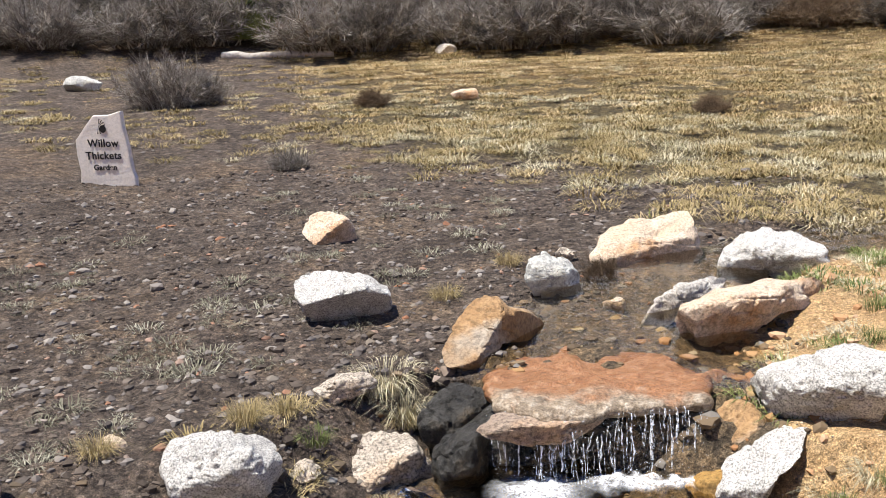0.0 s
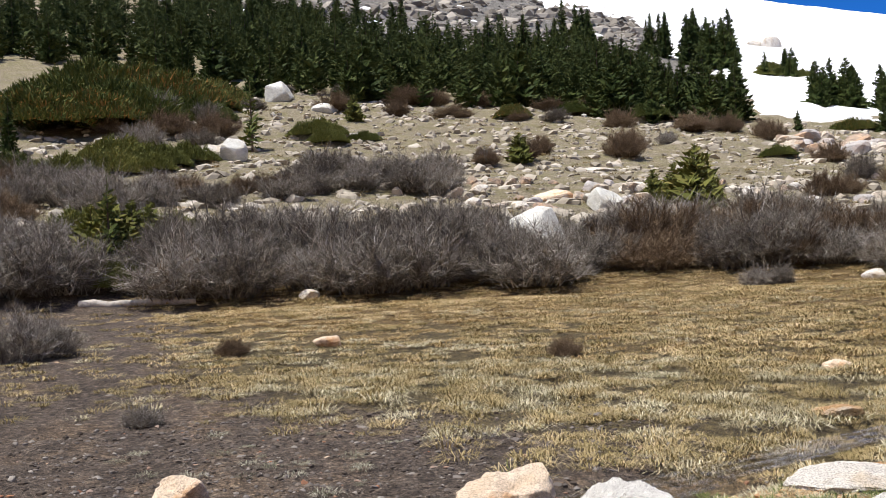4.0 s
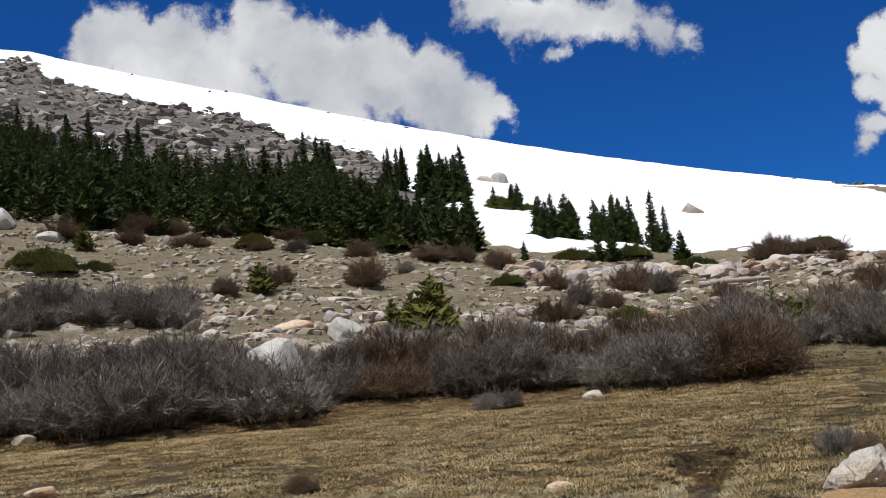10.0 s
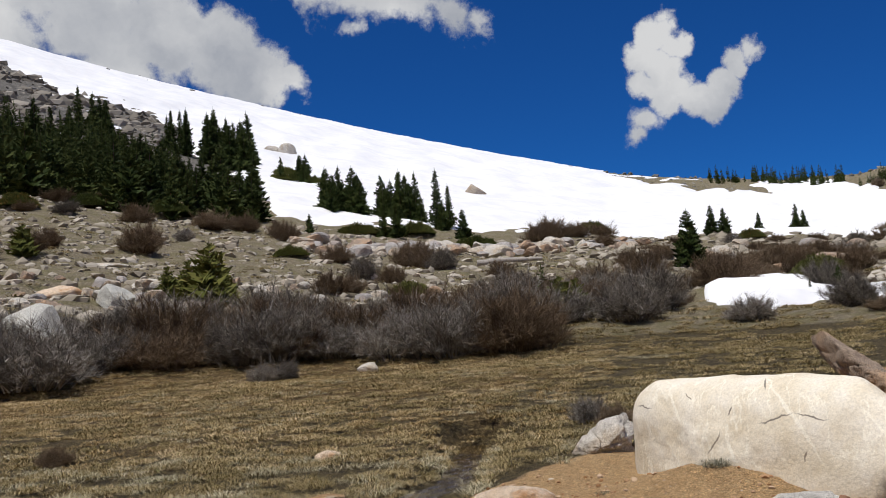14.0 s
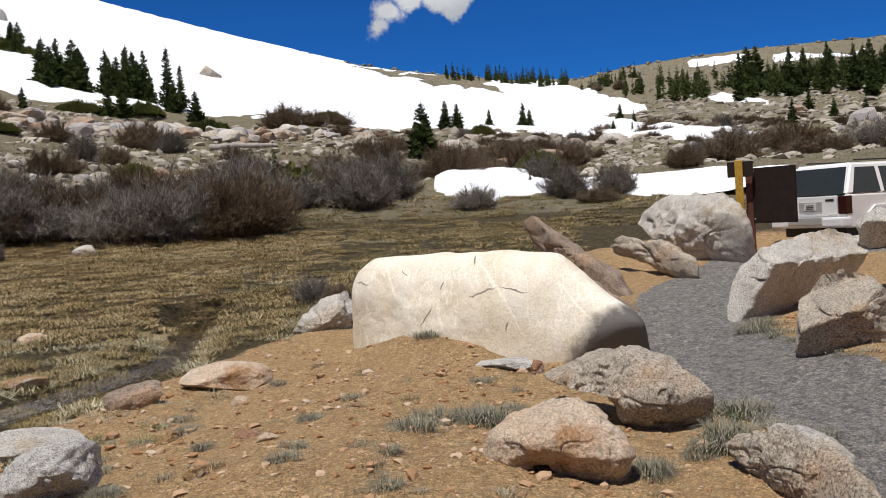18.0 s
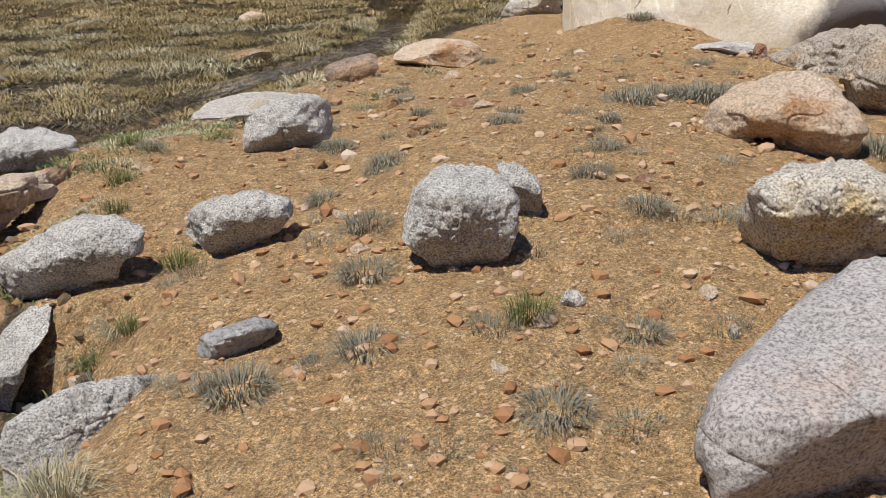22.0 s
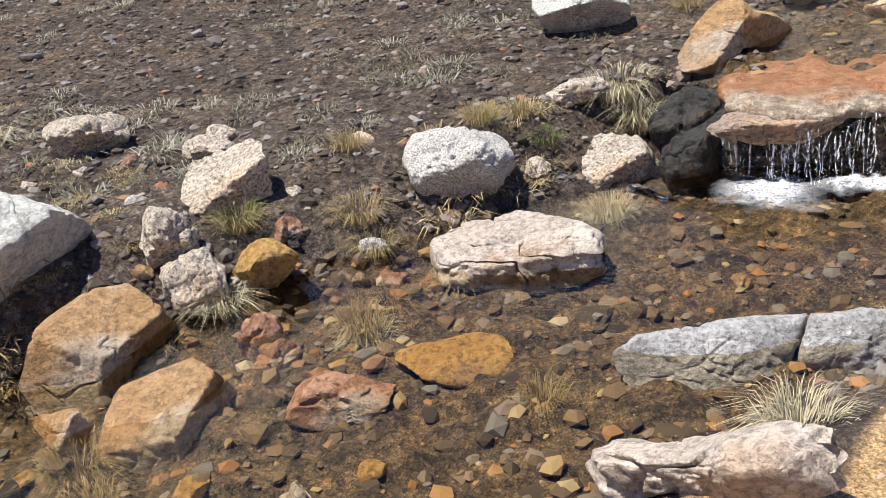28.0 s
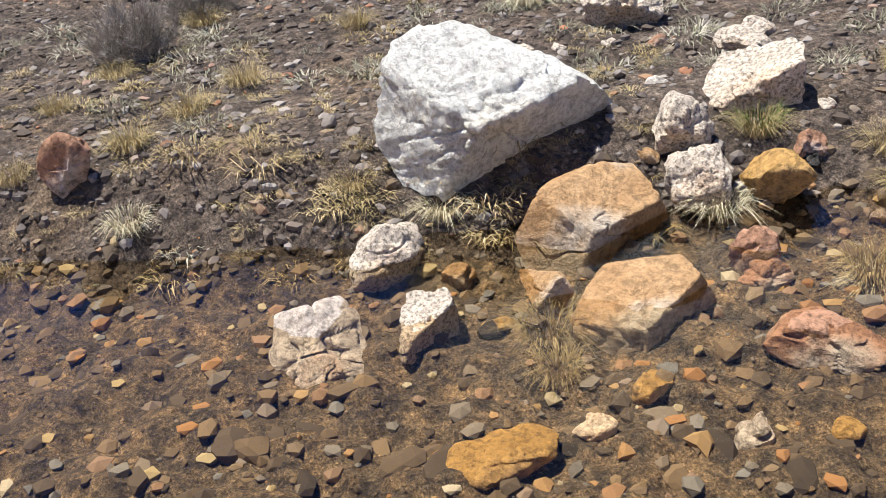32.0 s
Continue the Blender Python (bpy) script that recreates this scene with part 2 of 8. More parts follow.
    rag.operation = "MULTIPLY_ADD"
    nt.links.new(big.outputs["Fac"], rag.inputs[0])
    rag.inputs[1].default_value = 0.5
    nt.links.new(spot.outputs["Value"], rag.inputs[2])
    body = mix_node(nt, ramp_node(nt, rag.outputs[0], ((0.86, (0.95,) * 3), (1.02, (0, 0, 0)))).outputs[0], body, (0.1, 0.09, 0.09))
    nt.links.new(body, b.inputs["Base Color"])
    b1 = bump_node(nt, b, big.outputs["Fac"], 0.25, 0.12)
    bump_node(nt, b, fine.outputs["Fac"], 0.3, 0.012, b1)
    return m


STONE = {
    "granite": stone_material("speckled_granite", (0.694, 0.669, 0.617), (0.538, 0.516, 0.473), (0.434, 0.414, 0.372), 0.25, 0.6, 115, 0.85, 0.9),
    "granitefine": stone_material("fine_granite", (0.430, 0.404, 0.383), (0.327, 0.310, 0.292), (0.396, 0.327, 0.284), 0.3, 0.5, 90, 0.85, 0.5),
    "white": stone_material("white_stone", (0.669, 0.661, 0.608), (0.535, 0.535, 0.493), (0.551, 0.519, 0.430), 0.3, 0.3, 30, 0.85, 0.9),
    "pale": stone_material("pale_granite", (0.653, 0.613, 0.545), (0.495, 0.459, 0.405), (0.495, 0.416, 0.317), 0.35, 0.45, 60, 0.85, 0.7),
    "peach": stone_material("peach_granite", (0.78, 0.65, 0.51), (0.66, 0.49, 0.33), (0.56, 0.33, 0.17), 0.35, 0.3, 60, 0.85, 0.8),
    "ochre": stone_material("ochre_stone", (0.47, 0.305, 0.155), (0.31, 0.175, 0.075), (0.4, 0.335, 0.255), 0.45, 0.3, 30, 0.75, 0.8),
    "yellowochre": stone_material("yellow_ochre_stone", (0.46, 0.28, 0.09), (0.3, 0.17, 0.05), (0.24, 0.15, 0.07), 0.4, 0.4, 40, 0.6, 0.8),
    "rust": stone_material("rusty_stone", (0.42, 0.24, 0.15), (0.27, 0.14, 0.08), (0.4, 0.36, 0.32), 0.4, 0.4, 40, 0.8, 0.8),
    "pinkwhite": stone_material("pink_white_stone", (0.6, 0.52, 0.44), (0.46, 0.39, 0.32), (0.381, 0.239, 0.141), 0.22, 0.35, 35, 0.85, 1.0),
    "dun": stone_material("dun_stone", (0.541, 0.471, 0.379), (0.375, 0.321, 0.259), (0.437, 0.316, 0.211), 0.3, 0.6, 65, 0.85, 0.8),
    "brown": stone_material("brown_stone", (0.43, 0.34, 0.26), (0.27, 0.2, 0.15), (0.46, 0.31, 0.2), 0.45, 0.45, 50, 0.85, 0.9),
    "yellow": stone_material("lichened_granite", (0.663, 0.614, 0.517), (0.487, 0.448, 0.381), (0.566, 0.439, 0.234), 0.3, 0.6, 95, 0.85, 0.7),
    "greyblue": stone_material("blue_grey_stone", (0.391, 0.383, 0.370), (0.290, 0.286, 0.280), (0.443, 0.433, 0.411), 0.35, 0.35, 50, 0.8, 0.7),
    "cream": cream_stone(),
    "wet": stone_material("wet_dark_stone", (0.07, 0.066, 0.058), (0.024, 0.022, 0.019), (0.13, 0.095, 0.055), 0.3, 0.6, 40, 0.4, 1.0),
}


def plain_material(name, color, rough=0.6, metal=0.0, vary=0.12, scale=12.0):
    m, nt, b = shader(name, rough)
    co = nt.nodes.new("ShaderNodeTexCoord").outputs["Object"]
    n = noise_node(nt, scale, 5, 0.6, co)
    lo, hi = tuple(c * (1 - vary) for c in color), tuple(min(1, c * (1 + vary)) for c in color)
    nt.links.new(ramp_node(nt, n.outputs["Fac"], ((0.3, lo), (0.7, hi))).outputs[0], b.inputs["Base Color"])
    b.inputs["Metallic"].default_value = metal
    return m


def zone(nt, name):
    a = nt.nodes.new("ShaderNodeAttribute")
    a.attribute_name = name
    return a.outputs["Fac"]


def leafy_material(name, stops, rough=0.7, clumps=False):
    """Colour changes from blade to blade or twig to twig, and from clump to clump."""
    m, nt, b = shader(name, rough)
    b.inputs["Specular IOR Level"].default_value = 0.1
    geo = nt.nodes.new("ShaderNodeNewGeometry")
    info = nt.nodes.new("ShaderNodeObjectInfo")
    add = nt.nodes.new("ShaderNodeMath")
    add.operation = "MULTIPLY_ADD"
    nt.links.new(geo.outputs["Random Per Island"], add.inputs[0])
    add.inputs[1].default_value = 0.7
    half = nt.nodes.new("ShaderNodeMath")
    half.operation = "MULTIPLY"
    nt.links.new(info.outputs["Random"], half.inputs[0])
    half.inputs[1].default_value = 0.3
    nt.links.new(half.outputs[0], add.inputs[2])
    value = add.outputs[0]
    if clumps:
        add.inputs[1].default_value, half.inputs[1].default_value = 0.4, 0.1
        both = nt.nodes.new("ShaderNodeMath")
        both.operation = "MULTIPLY_ADD"
        nt.links.new(zone(nt, "clump"), both.inputs[0])
        both.inputs[1].default_value = 0.55
        nt.links.new(value, both.inputs[2])
        value = both.outputs[0]
    nt.links.new(ramp_node(nt, value, stops).outputs[0], b.inputs["Base Color"])
    return m


BARK_GREY = leafy_material("willow_bark", ((0.0, (0.046, 0.038, 0.031)), (0.45, (0.13, 0.112, 0.092)), (0.7, (0.275, 0.247, 0.212)), (0.88, (0.53, 0.5, 0.45)), (1.0, (0.19, 0.12, 0.07))))
BARK_BROWN = leafy_material("brown_bark", ((0.0, (0.045, 0.03, 0.018)), (0.55, (0.135, 0.094, 0.058)), (0.85, (0.28, 0.21, 0.14)), (1.0, (0.38, 0.31, 0.23))))
NEEDLE = leafy_material("spruce_needles", ((0.0, (0.014, 0.025, 0.007)), (0.5, (0.036, 0.055, 0.013)), (1.0, (0.085, 0.100, 0.028))))
NEEDLE_LIGHT = leafy_material("young_spruce_needles", ((0.0, (0.06, 0.07, 0.018)), (0.6, (0.13, 0.14, 0.036)), (1.0, (0.22, 0.2, 0.06))))
NEEDLE_RUST = leafy_material("rusty_needles", ((0.0, (0.035, 0.05, 0.013)), (0.55, (0.085, 0.105, 0.026)), (0.85, (0.14, 0.13, 0.036)), (1.0, (0.3, 0.14, 0.04))))
GRASS_STRAW = leafy_material("straw_grass", ((0.0, (0.13, 0.1, 0.055)), (0.35, (0.3, 0.26, 0.155)), (0.75, (0.54, 0.49, 0.345)), (1.0, (0.23, 0.215, 0.1))), clumps=True)
GRASS_GOLD = leafy_material("golden_grass", ((0.0, (0.125, 0.080, 0.030)), (0.5, (0.355, 0.256, 0.118)), (1.0, (0.640, 0.515, 0.315))), clumps=True)
GRASS_OLIVE = leafy_material("olive_grass", ((0.0, (0.105, 0.084, 0.036)), (0.35, (0.222, 0.175, 0.077)), (0.75, (0.39, 0.305, 0.16)), (0.9, (0.53, 0.42, 0.26)), (1.0, (0.14, 0.15, 0.042))), clumps=True)
GRASS_GREEN = leafy_material("fresh_grass", ((0.0, (0.06, 0.09, 0.025)), (0.6, (0.13, 0.16, 0.05)), (1.0, (0.3, 0.28, 0.13))), clumps=True)
GRASS_SILVER = leafy_material("silvery_herb", ((0.0, (0.075, 0.07, 0.045)), (0.5, (0.2, 0.19, 0.135)), (0.9, (0.39, 0.37, 0.29)), (1.0, (0.09, 0.105, 0.035))), clumps=True)


def edge(nt, fac, jitter, co, scale):
    """A zone's soft edge, broken up by noise."""
    n = noise_node(nt, scale, 6, 0.65, co)
    s = nt.nodes.new("ShaderNodeMath")
    s.operation = "MULTIPLY_ADD"
    nt.links.new(n.outputs["Fac"], s.inputs[0])
    s.inputs[1].default_value = jitter
    nt.links.new(fac, s.inputs[2])
    r = nt.nodes.new("ShaderNodeMapRange")
    r.inputs["From Min"].default_value, r.inputs["From Max"].default_value = 0.38 + jitter / 2, 0.62 + jitter / 2
    nt.links.new(s.outputs[0], r.inputs["Value"])
    return r.outputs[0]


def ground_material():
    m, nt, b = shader("alpine_ground", 0.95)
    co = nt.nodes.new("ShaderNodeTexCoord").outputs["Object"]
    coarse, mid = noise_node(nt, 1.1, 6, 0.62, co), noise_node(nt, 9.0, 6, 0.7, co)
    peb = noise_node(nt, 26.0, 2, 0.5, co, "ShaderNodeTexVoronoi")
    fine, clod = noise_node(nt, 60.0, 4, 0.7, co), noise_node(nt, 24.0, 6, 0.75, co)
    cloddy = ramp_node(nt, clod.outputs["Fac"], ((0.36, (0.3, 0.29, 0.28)), (0.5, (0.95, 0.95, 0.95)), (0.58, (1.2, 1.18, 1.15)), (0.68, (2.1, 2.0, 1.85)))).outputs[0]
    pebcol = ramp_node(nt, peb.outputs["Color"], ((0.0, (0.55, 0.5, 0.45)), (0.5, (1, 1, 1)), (0.85, (1.25, 1.2, 1.15)), (1.0, (1.9, 1.8, 1.65)))).outputs[0]
    dark = ramp_node(nt, mid.outputs["Fac"], ((0.28, (0.034, 0.028, 0.023)), (0.5, (0.09, 0.072, 0.061)), (0.62, (0.137, 0.114, 0.095)), (0.75, (0.24, 0.202, 0.17)))).outputs[0]
    dark = mix_node(nt, 0.3, mix_node(nt, 1.0, dark, cloddy, "MULTIPLY"), pebcol, "MULTIPLY")
    dark = mix_node(nt, 0.8, dark, ramp_node(nt, coarse.outputs["Fac"], ((0.36, (0.62, 0.58, 0.52)), (0.5, (1.0, 0.97, 0.92)), (0.62, (1.35, 1.2, 0.95)))).outputs[0], "MULTIPLY")
    soil = ramp_node(nt, mid.outputs["Fac"], ((0.25, (0.34, 0.215, 0.105)), (0.5, (0.44, 0.29, 0.145)), (0.75, (0.56, 0.4, 0.22)))).outputs[0]
    soil = mix_node(nt, 0.2, mix_node(nt, 0.35, soil, cloddy, "MULTIPLY"), pebcol, "MULTIPLY")
    grass = ramp_node(nt, mid.outputs["Fac"], ((0.25, (0.022, 0.017, 0.011)), (0.45, (0.06, 0.046, 0.024)), (0.62, (0.13, 0.1, 0.045)), (0.8, (0.24, 0.19, 0.09)))).outputs[0]
    gold = ramp_node(nt, mid.outputs["Fac"], ((0.25, (0.05, 0.031, 0.014)), (0.5, (0.125, 0.083, 0.035)), (0.75, (0.25, 0.172, 0.075)))).outputs[0]
    scree = ramp_node(nt, mid.outputs["Fac"], ((0.25, (0.09, 0.075, 0.05)), (0.5, (0.2, 0.168, 0.112)), (0.75, (0.36, 0.31, 0.22)))).outputs[0]
    scree = mix_node(nt, ramp_node(nt, coarse.outputs["Fac"], ((0.45, (0, 0, 0)), (0.62, (0.75,) * 3))).outputs[0], scree, (0.15, 0.135, 0.06))
    path = ramp_node(nt, mid.outputs["Fac"], ((0.25, (0.15, 0.14, 0.13)), (0.5, (0.22, 0.21, 0.2)), (0.75, (0.3, 0.285, 0.27)))).outputs[0]
    path = mix_node(nt, 0.5, mix_node(nt, 0.7, path, cloddy, "MULTIPLY"), pebcol, "MULTIPLY")
    talus = ramp_node(nt, coarse.outputs["Fac"], ((0.3, (0.07, 0.065, 0.058)), (0.55, (0.15, 0.14, 0.125)), (0.75, (0.24, 0.225, 0.2)))).outputs[0]
    iron = ramp_node(nt, mid.outputs["Fac"], ((0.25, (0.03, 0.025, 0.019)), (0.45, (0.085, 0.067, 0.046)), (0.6, (0.145, 0.105, 0.063)), (0.75, (0.26, 0.18, 0.1)))).outputs[0]
    iron = mix_node(nt, 0.8, mix_node(nt, 0.6, iron, cloddy, "MULTIPLY"), pebcol, "MULTIPLY")
    col = dark
    for name, paint, jitter, scale in (("grass", grass, 0.9, 2.2), ("gold", gold, 0.9, 0.9), ("scree", scree, 0.6, 0.35), ("talus", talus, 0.5, 0.06), ("soil", soil, 0.5, 1.6), ("path", path, 0.3, 2.0), ("iron", iron, 0.5, 3.0)):
        col = mix_node(nt, edge(nt, zone(nt, name), jitter, co, scale), col, paint)
    sand = noise_node(nt, 150.0, 3, 0.8, co)
    col = mix_node(nt, 0.8, col, ramp_node(nt, fine.outputs["Fac"], ((0.34, (0.5,) * 3), (0.5, (1,) * 3), (0.66, (1.55,) * 3))).outputs[0], "MULTIPLY")
    col = mix_node(nt, 0.8, col, ramp_node(nt, sand.outputs["Fac"], ((0.36, (0.4,) * 3), (0.5, (1,) * 3), (0.64, (1.75,) * 3))).outputs[0], "MULTIPLY")
    nt.links.new(col, b.inputs["Base Color"])
    b1 = bump_node(nt, b, mid.outputs["Fac"], 0.9, 0.12)
    b1 = bump_node(nt, b, clod.outputs["Fac"], 0.8, 0.06, b1)
    b2 = bump_node(nt, b, peb.outputs["Distance"], 0.35, 0.03, b1)
    bump_node(nt, b, fine.outputs["Fac"], 0.4, 0.012, b2)
    return m


GROUND = ground_material()


def snow_material():
    m, nt, b = shader("old_snow", 0.6)
    co = nt.nodes.new("ShaderNodeTexCoord").outputs["Object"]
    n = noise_node(nt, 0.25, 7, 0.6, co)
    nt.links.new(ramp_node(nt, n.outputs["Fac"], ((0.3, (0.78, 0.79, 0.81)), (0.65, (0.9, 0.9, 0.9)))).outputs[0], b.inputs["Base Color"])
    cups = noise_node(nt, 0.9, 4, 0.6, co)
    bump_node(nt, b, cups.outputs["Fac"], 0.12, 0.3)
    return m


SNOW = snow_material()


def water_material(name, tint, waves, gloss):
    m = bpy.data.materials.new(name)
    m.use_nodes = True
    nt = m.node_tree
    nt.nodes.clear()
    out, mixer = nt.nodes.new("ShaderNodeOutputMaterial"), nt.nodes.new("ShaderNodeMixShader")
    clear, shine, fres = nt.nodes.new("ShaderNodeBsdfTransparent"), nt.nodes.new("ShaderNodeBsdfGlossy"), nt.nodes.new("ShaderNodeFresnel")
    clear.inputs["Color"].default_value = (*tint, 1)
    shine.inputs["Roughness"].default_value = gloss
    fres.inputs["IOR"].default_value = 1.34
    co = nt.nodes.new("ShaderNodeTexCoord").outputs["Object"]
    n, n2 = noise_node(nt, waves, 4, 0.6, co), noise_node(nt, waves * 4, 3, 0.6, co)
    bp, bp2 = nt.nodes.new("ShaderNodeBump"), nt.nodes.new("ShaderNodeBump")
    bp.inputs["Strength"].default_value, bp.inputs["Distance"].default_value = 0.14, 0.03
    bp2.inputs["Strength"].default_value, bp2.inputs["Distance"].default_value = 0.32, 0.006
    nt.links.new(n.outputs["Fac"], bp.inputs["Height"])
    nt.links.new(n2.outputs["Fac"], bp2.inputs["Height"])
    nt.links.new(bp.outputs[0], bp2.inputs["Normal"])
    for node in (shine, fres):
        nt.links.new(bp2.outputs[0], node.inputs["Normal"])
    nt.links.new(fres.outputs[0], mixer.inputs[0])
    nt.links.new(clear.outputs[0], mixer.inputs[1])
    nt.links.new(shine.outputs[0], mixer.inputs[2])
    nt.links.new(mixer.outputs[0], out.inputs["Surface"])
    return m


WATER = water_material("brook_water", (0.8, 0.72, 0.58), 7.0, 0.07)

# ---- the lie of the land: heights in metres over the brook's bank ----
RIDGE_AZ = (-180, -60, -13, 0, 12, 24, 36, 46, 49, 52.5, 56, 60, 62.4, 66, 70, 76, 90, 130, 180)
RIDGE_EL = (14, 17, 20.6, 20.2, 18.0, 15.1, 12.0, 9.4, 8.8, 8.3, 7.8, 7.6, 8.0, 8.3, 8.4, 8.3, 8.5, 8.0, 14)
BROOK = ((10.0, 13.0, 0.16), (7.2, 9.8, 0.15), (3.4, 8.0, 0.14), (1.6, 6.9, 0.13), (0.75, 5.6, 0.12), (0.55, 4.55, 0.11),
         (0.42, 4.35, -0.2), (0.1, 3.7, -0.2), (-0.75, 2.95, -0.2), (-1.55, 2.2, -0.22), (-2.35, 1.3, -0.24), (-4.0, 0.1, -0.27), (-6.5, -1.5, -0.3))
BROOK_W = (0.3, 0.3, 0.3, 0.35, 0.55, 0.62, 0.7, 0.72, 0.66, 0.72, 0.75, 0.7, 0.6)


def smooth(a, b, x):
    s = np.clip((x - a) / (b - a), 0.0, 1.0)
    return s * s * (3 - 2 * s)


def brook(x, y):
    """Distance from the brook's middle line, its water level and its half width there."""
    best = np.full(np.shape(x), 1e9)
    level, wide = np.zeros(np.shape(x)), np.zeros(np.shape(x))
    for (a, b, wa, wb) in zip(BROOK[:-1], BROOK[1:], BROOK_W[:-1], BROOK_W[1:]):
        dx, dy = b[0] - a[0], b[1] - a[1]
        s = np.clip(((x - a[0]) * dx + (y - a[1]) * dy) / (dx * dx + dy * dy), 0, 1)
        d = np.hypot(x - a[0] - s * dx, y - a[1] - s * dy)
        near = d < best
        best = np.where(near, d, best)
        level = np.where(near, a[2] + s * (b[2] - a[2]), level)
        wide = np.where(near, wa + s * (wb - wa), wide)
    return best, level, wide


def bump(x, y, cx, cy, a, b, turn):
    c, s = math.cos(radians(turn)), math.sin(radians(turn))
    u, v = (x - cx) * c + (y - cy) * s, -(x - cx) * s + (y - cy) * c
    return np.exp(-(u / a) ** 2 - (v / b) ** 2)


def waves(x, y, size, seed):
    """Soft rolling unevenness, about -1 to 1."""
    k = 2 * math.pi / size
    return (np.sin(k * (x + 0.31 * y) + seed) + np.sin(k * 1.7 * (y - 0.42 * x) + 2.1 * seed)
            + 0.6 * np.sin(k * 2.9 * (x * 0.8 + y * 0.6) + 0.7 * seed) + 0.5 * np.sin(k * 4.3 * (y * 0.85 - x * 0.5) + 1.3 * seed)) / 3.1


def grit(x, y, size, seed):
    """Irregular roughness from random heights on a lattice, -1 to 1."""
    u, v = np.asarray(x, float) / size + 531.7 * seed, np.asarray(y, float) / size + 217.3 * seed
    i, j = np.floor(u), np.floor(v)
    a, b = u - i, v - j
    a, b = a * a * (3 - 2 * a), b * b * (3 - 2 * b)

    def at(p, q):
        h = np.sin(p * 12.9898 + q * 78.233 + seed * 3.7) * 43758.5453
        return 2 * (h - np.floor(h)) - 1

    return (at(i, j) * (1 - a) + at(i + 1, j) * a) * (1 - b) + (at(i, j + 1) * (1 - a) + at(i + 1, j + 1) * a) * b


def height(x, y):
    x, y = np.asarray(x, float), np.asarray(y, float)
    r, az = np.hypot(x, y), np.degrees(np.arctan2(x, y))
    near = np.interp(r, (0, 4, 5, 8, 12, 17, 25), (0.18, 0.04, 0.03, 0.12, 0.3, 0.7, 1.25))
    near = near + 0.36 * bump(x, y, 4.0, 3.6, 2.4, 1.5, 42) + 0.16 * bump(x, y, 7.4, 5.9, 1.8, 1.3, 42)
    near = near + 0.2 * bump(x, y, 2.35, 5.7, 0.9, 1.2, -20)
    near = near - 0.16 * bump(x, y, 8.0, 12.0, 4.5, 4.0, 50) + 0.25 * bump(x, y, 9.0, 1.8, 4.0, 1.4, 12)
    near = near + (0.03 * waves(x, y, 2.3, 1.0) + 0.012 * waves(x, y, 0.7, 2.0)) * smooth(1.0, 3.0, r)
    near = near + 0.018 * grit(x, y, 0.31, 1) + 0.013 * grit(x, y, 0.12, 2) + 0.007 * grit(x, y, 0.055, 6) - 0.28 * bump(x, y, 20.8, 4.8, 3.2, 2.4, -14) + 0.2 * bump(x, y, 7.75, 6.35, 0.75, 0.4, -50)
    crest = np.interp(az, RIDGE_AZ, RIDGE_EL)
    rise = np.interp(r, (25, 32, 50, 75, 130, 200, 260), (0.0, 0.19, 0.36, 0.51, 0.71, 0.9, 1.0))
    el = -1.15 + (crest + 1.15) * rise
    far = 1.75 + np.minimum(r, 262) * np.tan(np.radians(el)) - 0.22 * np.maximum(r - 262, 0) * smooth(262, 330, r)
    far = np.maximum(far, -60) + waves(x, y, 17, 3.0) * 0.35 * smooth(28, 60, r) * (1 - 0.7 * smooth(120, 200, r))
    far = far + 0.12 * grit(x, y, 1.3, 3) * smooth(28, 34, r) + 0.9 * grit(x, y, 6.0, 4) * smooth(150, 170, r) * (1 - smooth(235, 258, r))
    z = near + (far - near) * smooth(20, 27, r)
    d, level, wide = brook(x, y)
    bed = level - 0.10 - 0.05 * waves(x, y, 0.5, 4.0)
    bed = bed + np.where(level > 0, 0.1 * bump(x, y, 0.42, 5.0, 0.75, 0.55, 0), 0.0)
    bank = np.where(level > 0, 0.5, 0.75)
    return bed + (np.maximum(z, bed) - bed) * smooth(wide, wide + bank, d)


def lump(p, size, seed):
    """Smooth random unevenness in space for an array of points, -1 to 1."""
    q = np.asarray(p, float) / size + seed * np.array([17.31, 41.77, 73.93])
    i = np.floor(q)
    f = q - i
    f = f * f * f * (f * (6 * f - 15) + 10)

    def at(dx, dy, dz):
        h = np.sin((i[:, 0] + dx) * 12.9898 + (i[:, 1] + dy) * 78.233 + (i[:, 2] + dz) * 37.719 + seed * 1.37) * 43758.5453
        return 2 * (h - np.floor(h)) - 1

    x0, x1 = 1 - f[:, 0], f[:, 0]
    near = (at(0, 0, 0) * x0 + at(1, 0, 0) * x1) * (1 - f[:, 1]) + (at(0, 1, 0) * x0 + at(1, 1, 0) * x1) * f[:, 1]
    deep = (at(0, 0, 1) * x0 + at(1, 0, 1) * x1) * (1 - f[:, 1]) + (at(0, 1, 1) * x0 + at(1, 1, 1) * x1) * f[:, 1]
    return near * (1 - f[:, 2]) + deep * f[:, 2]


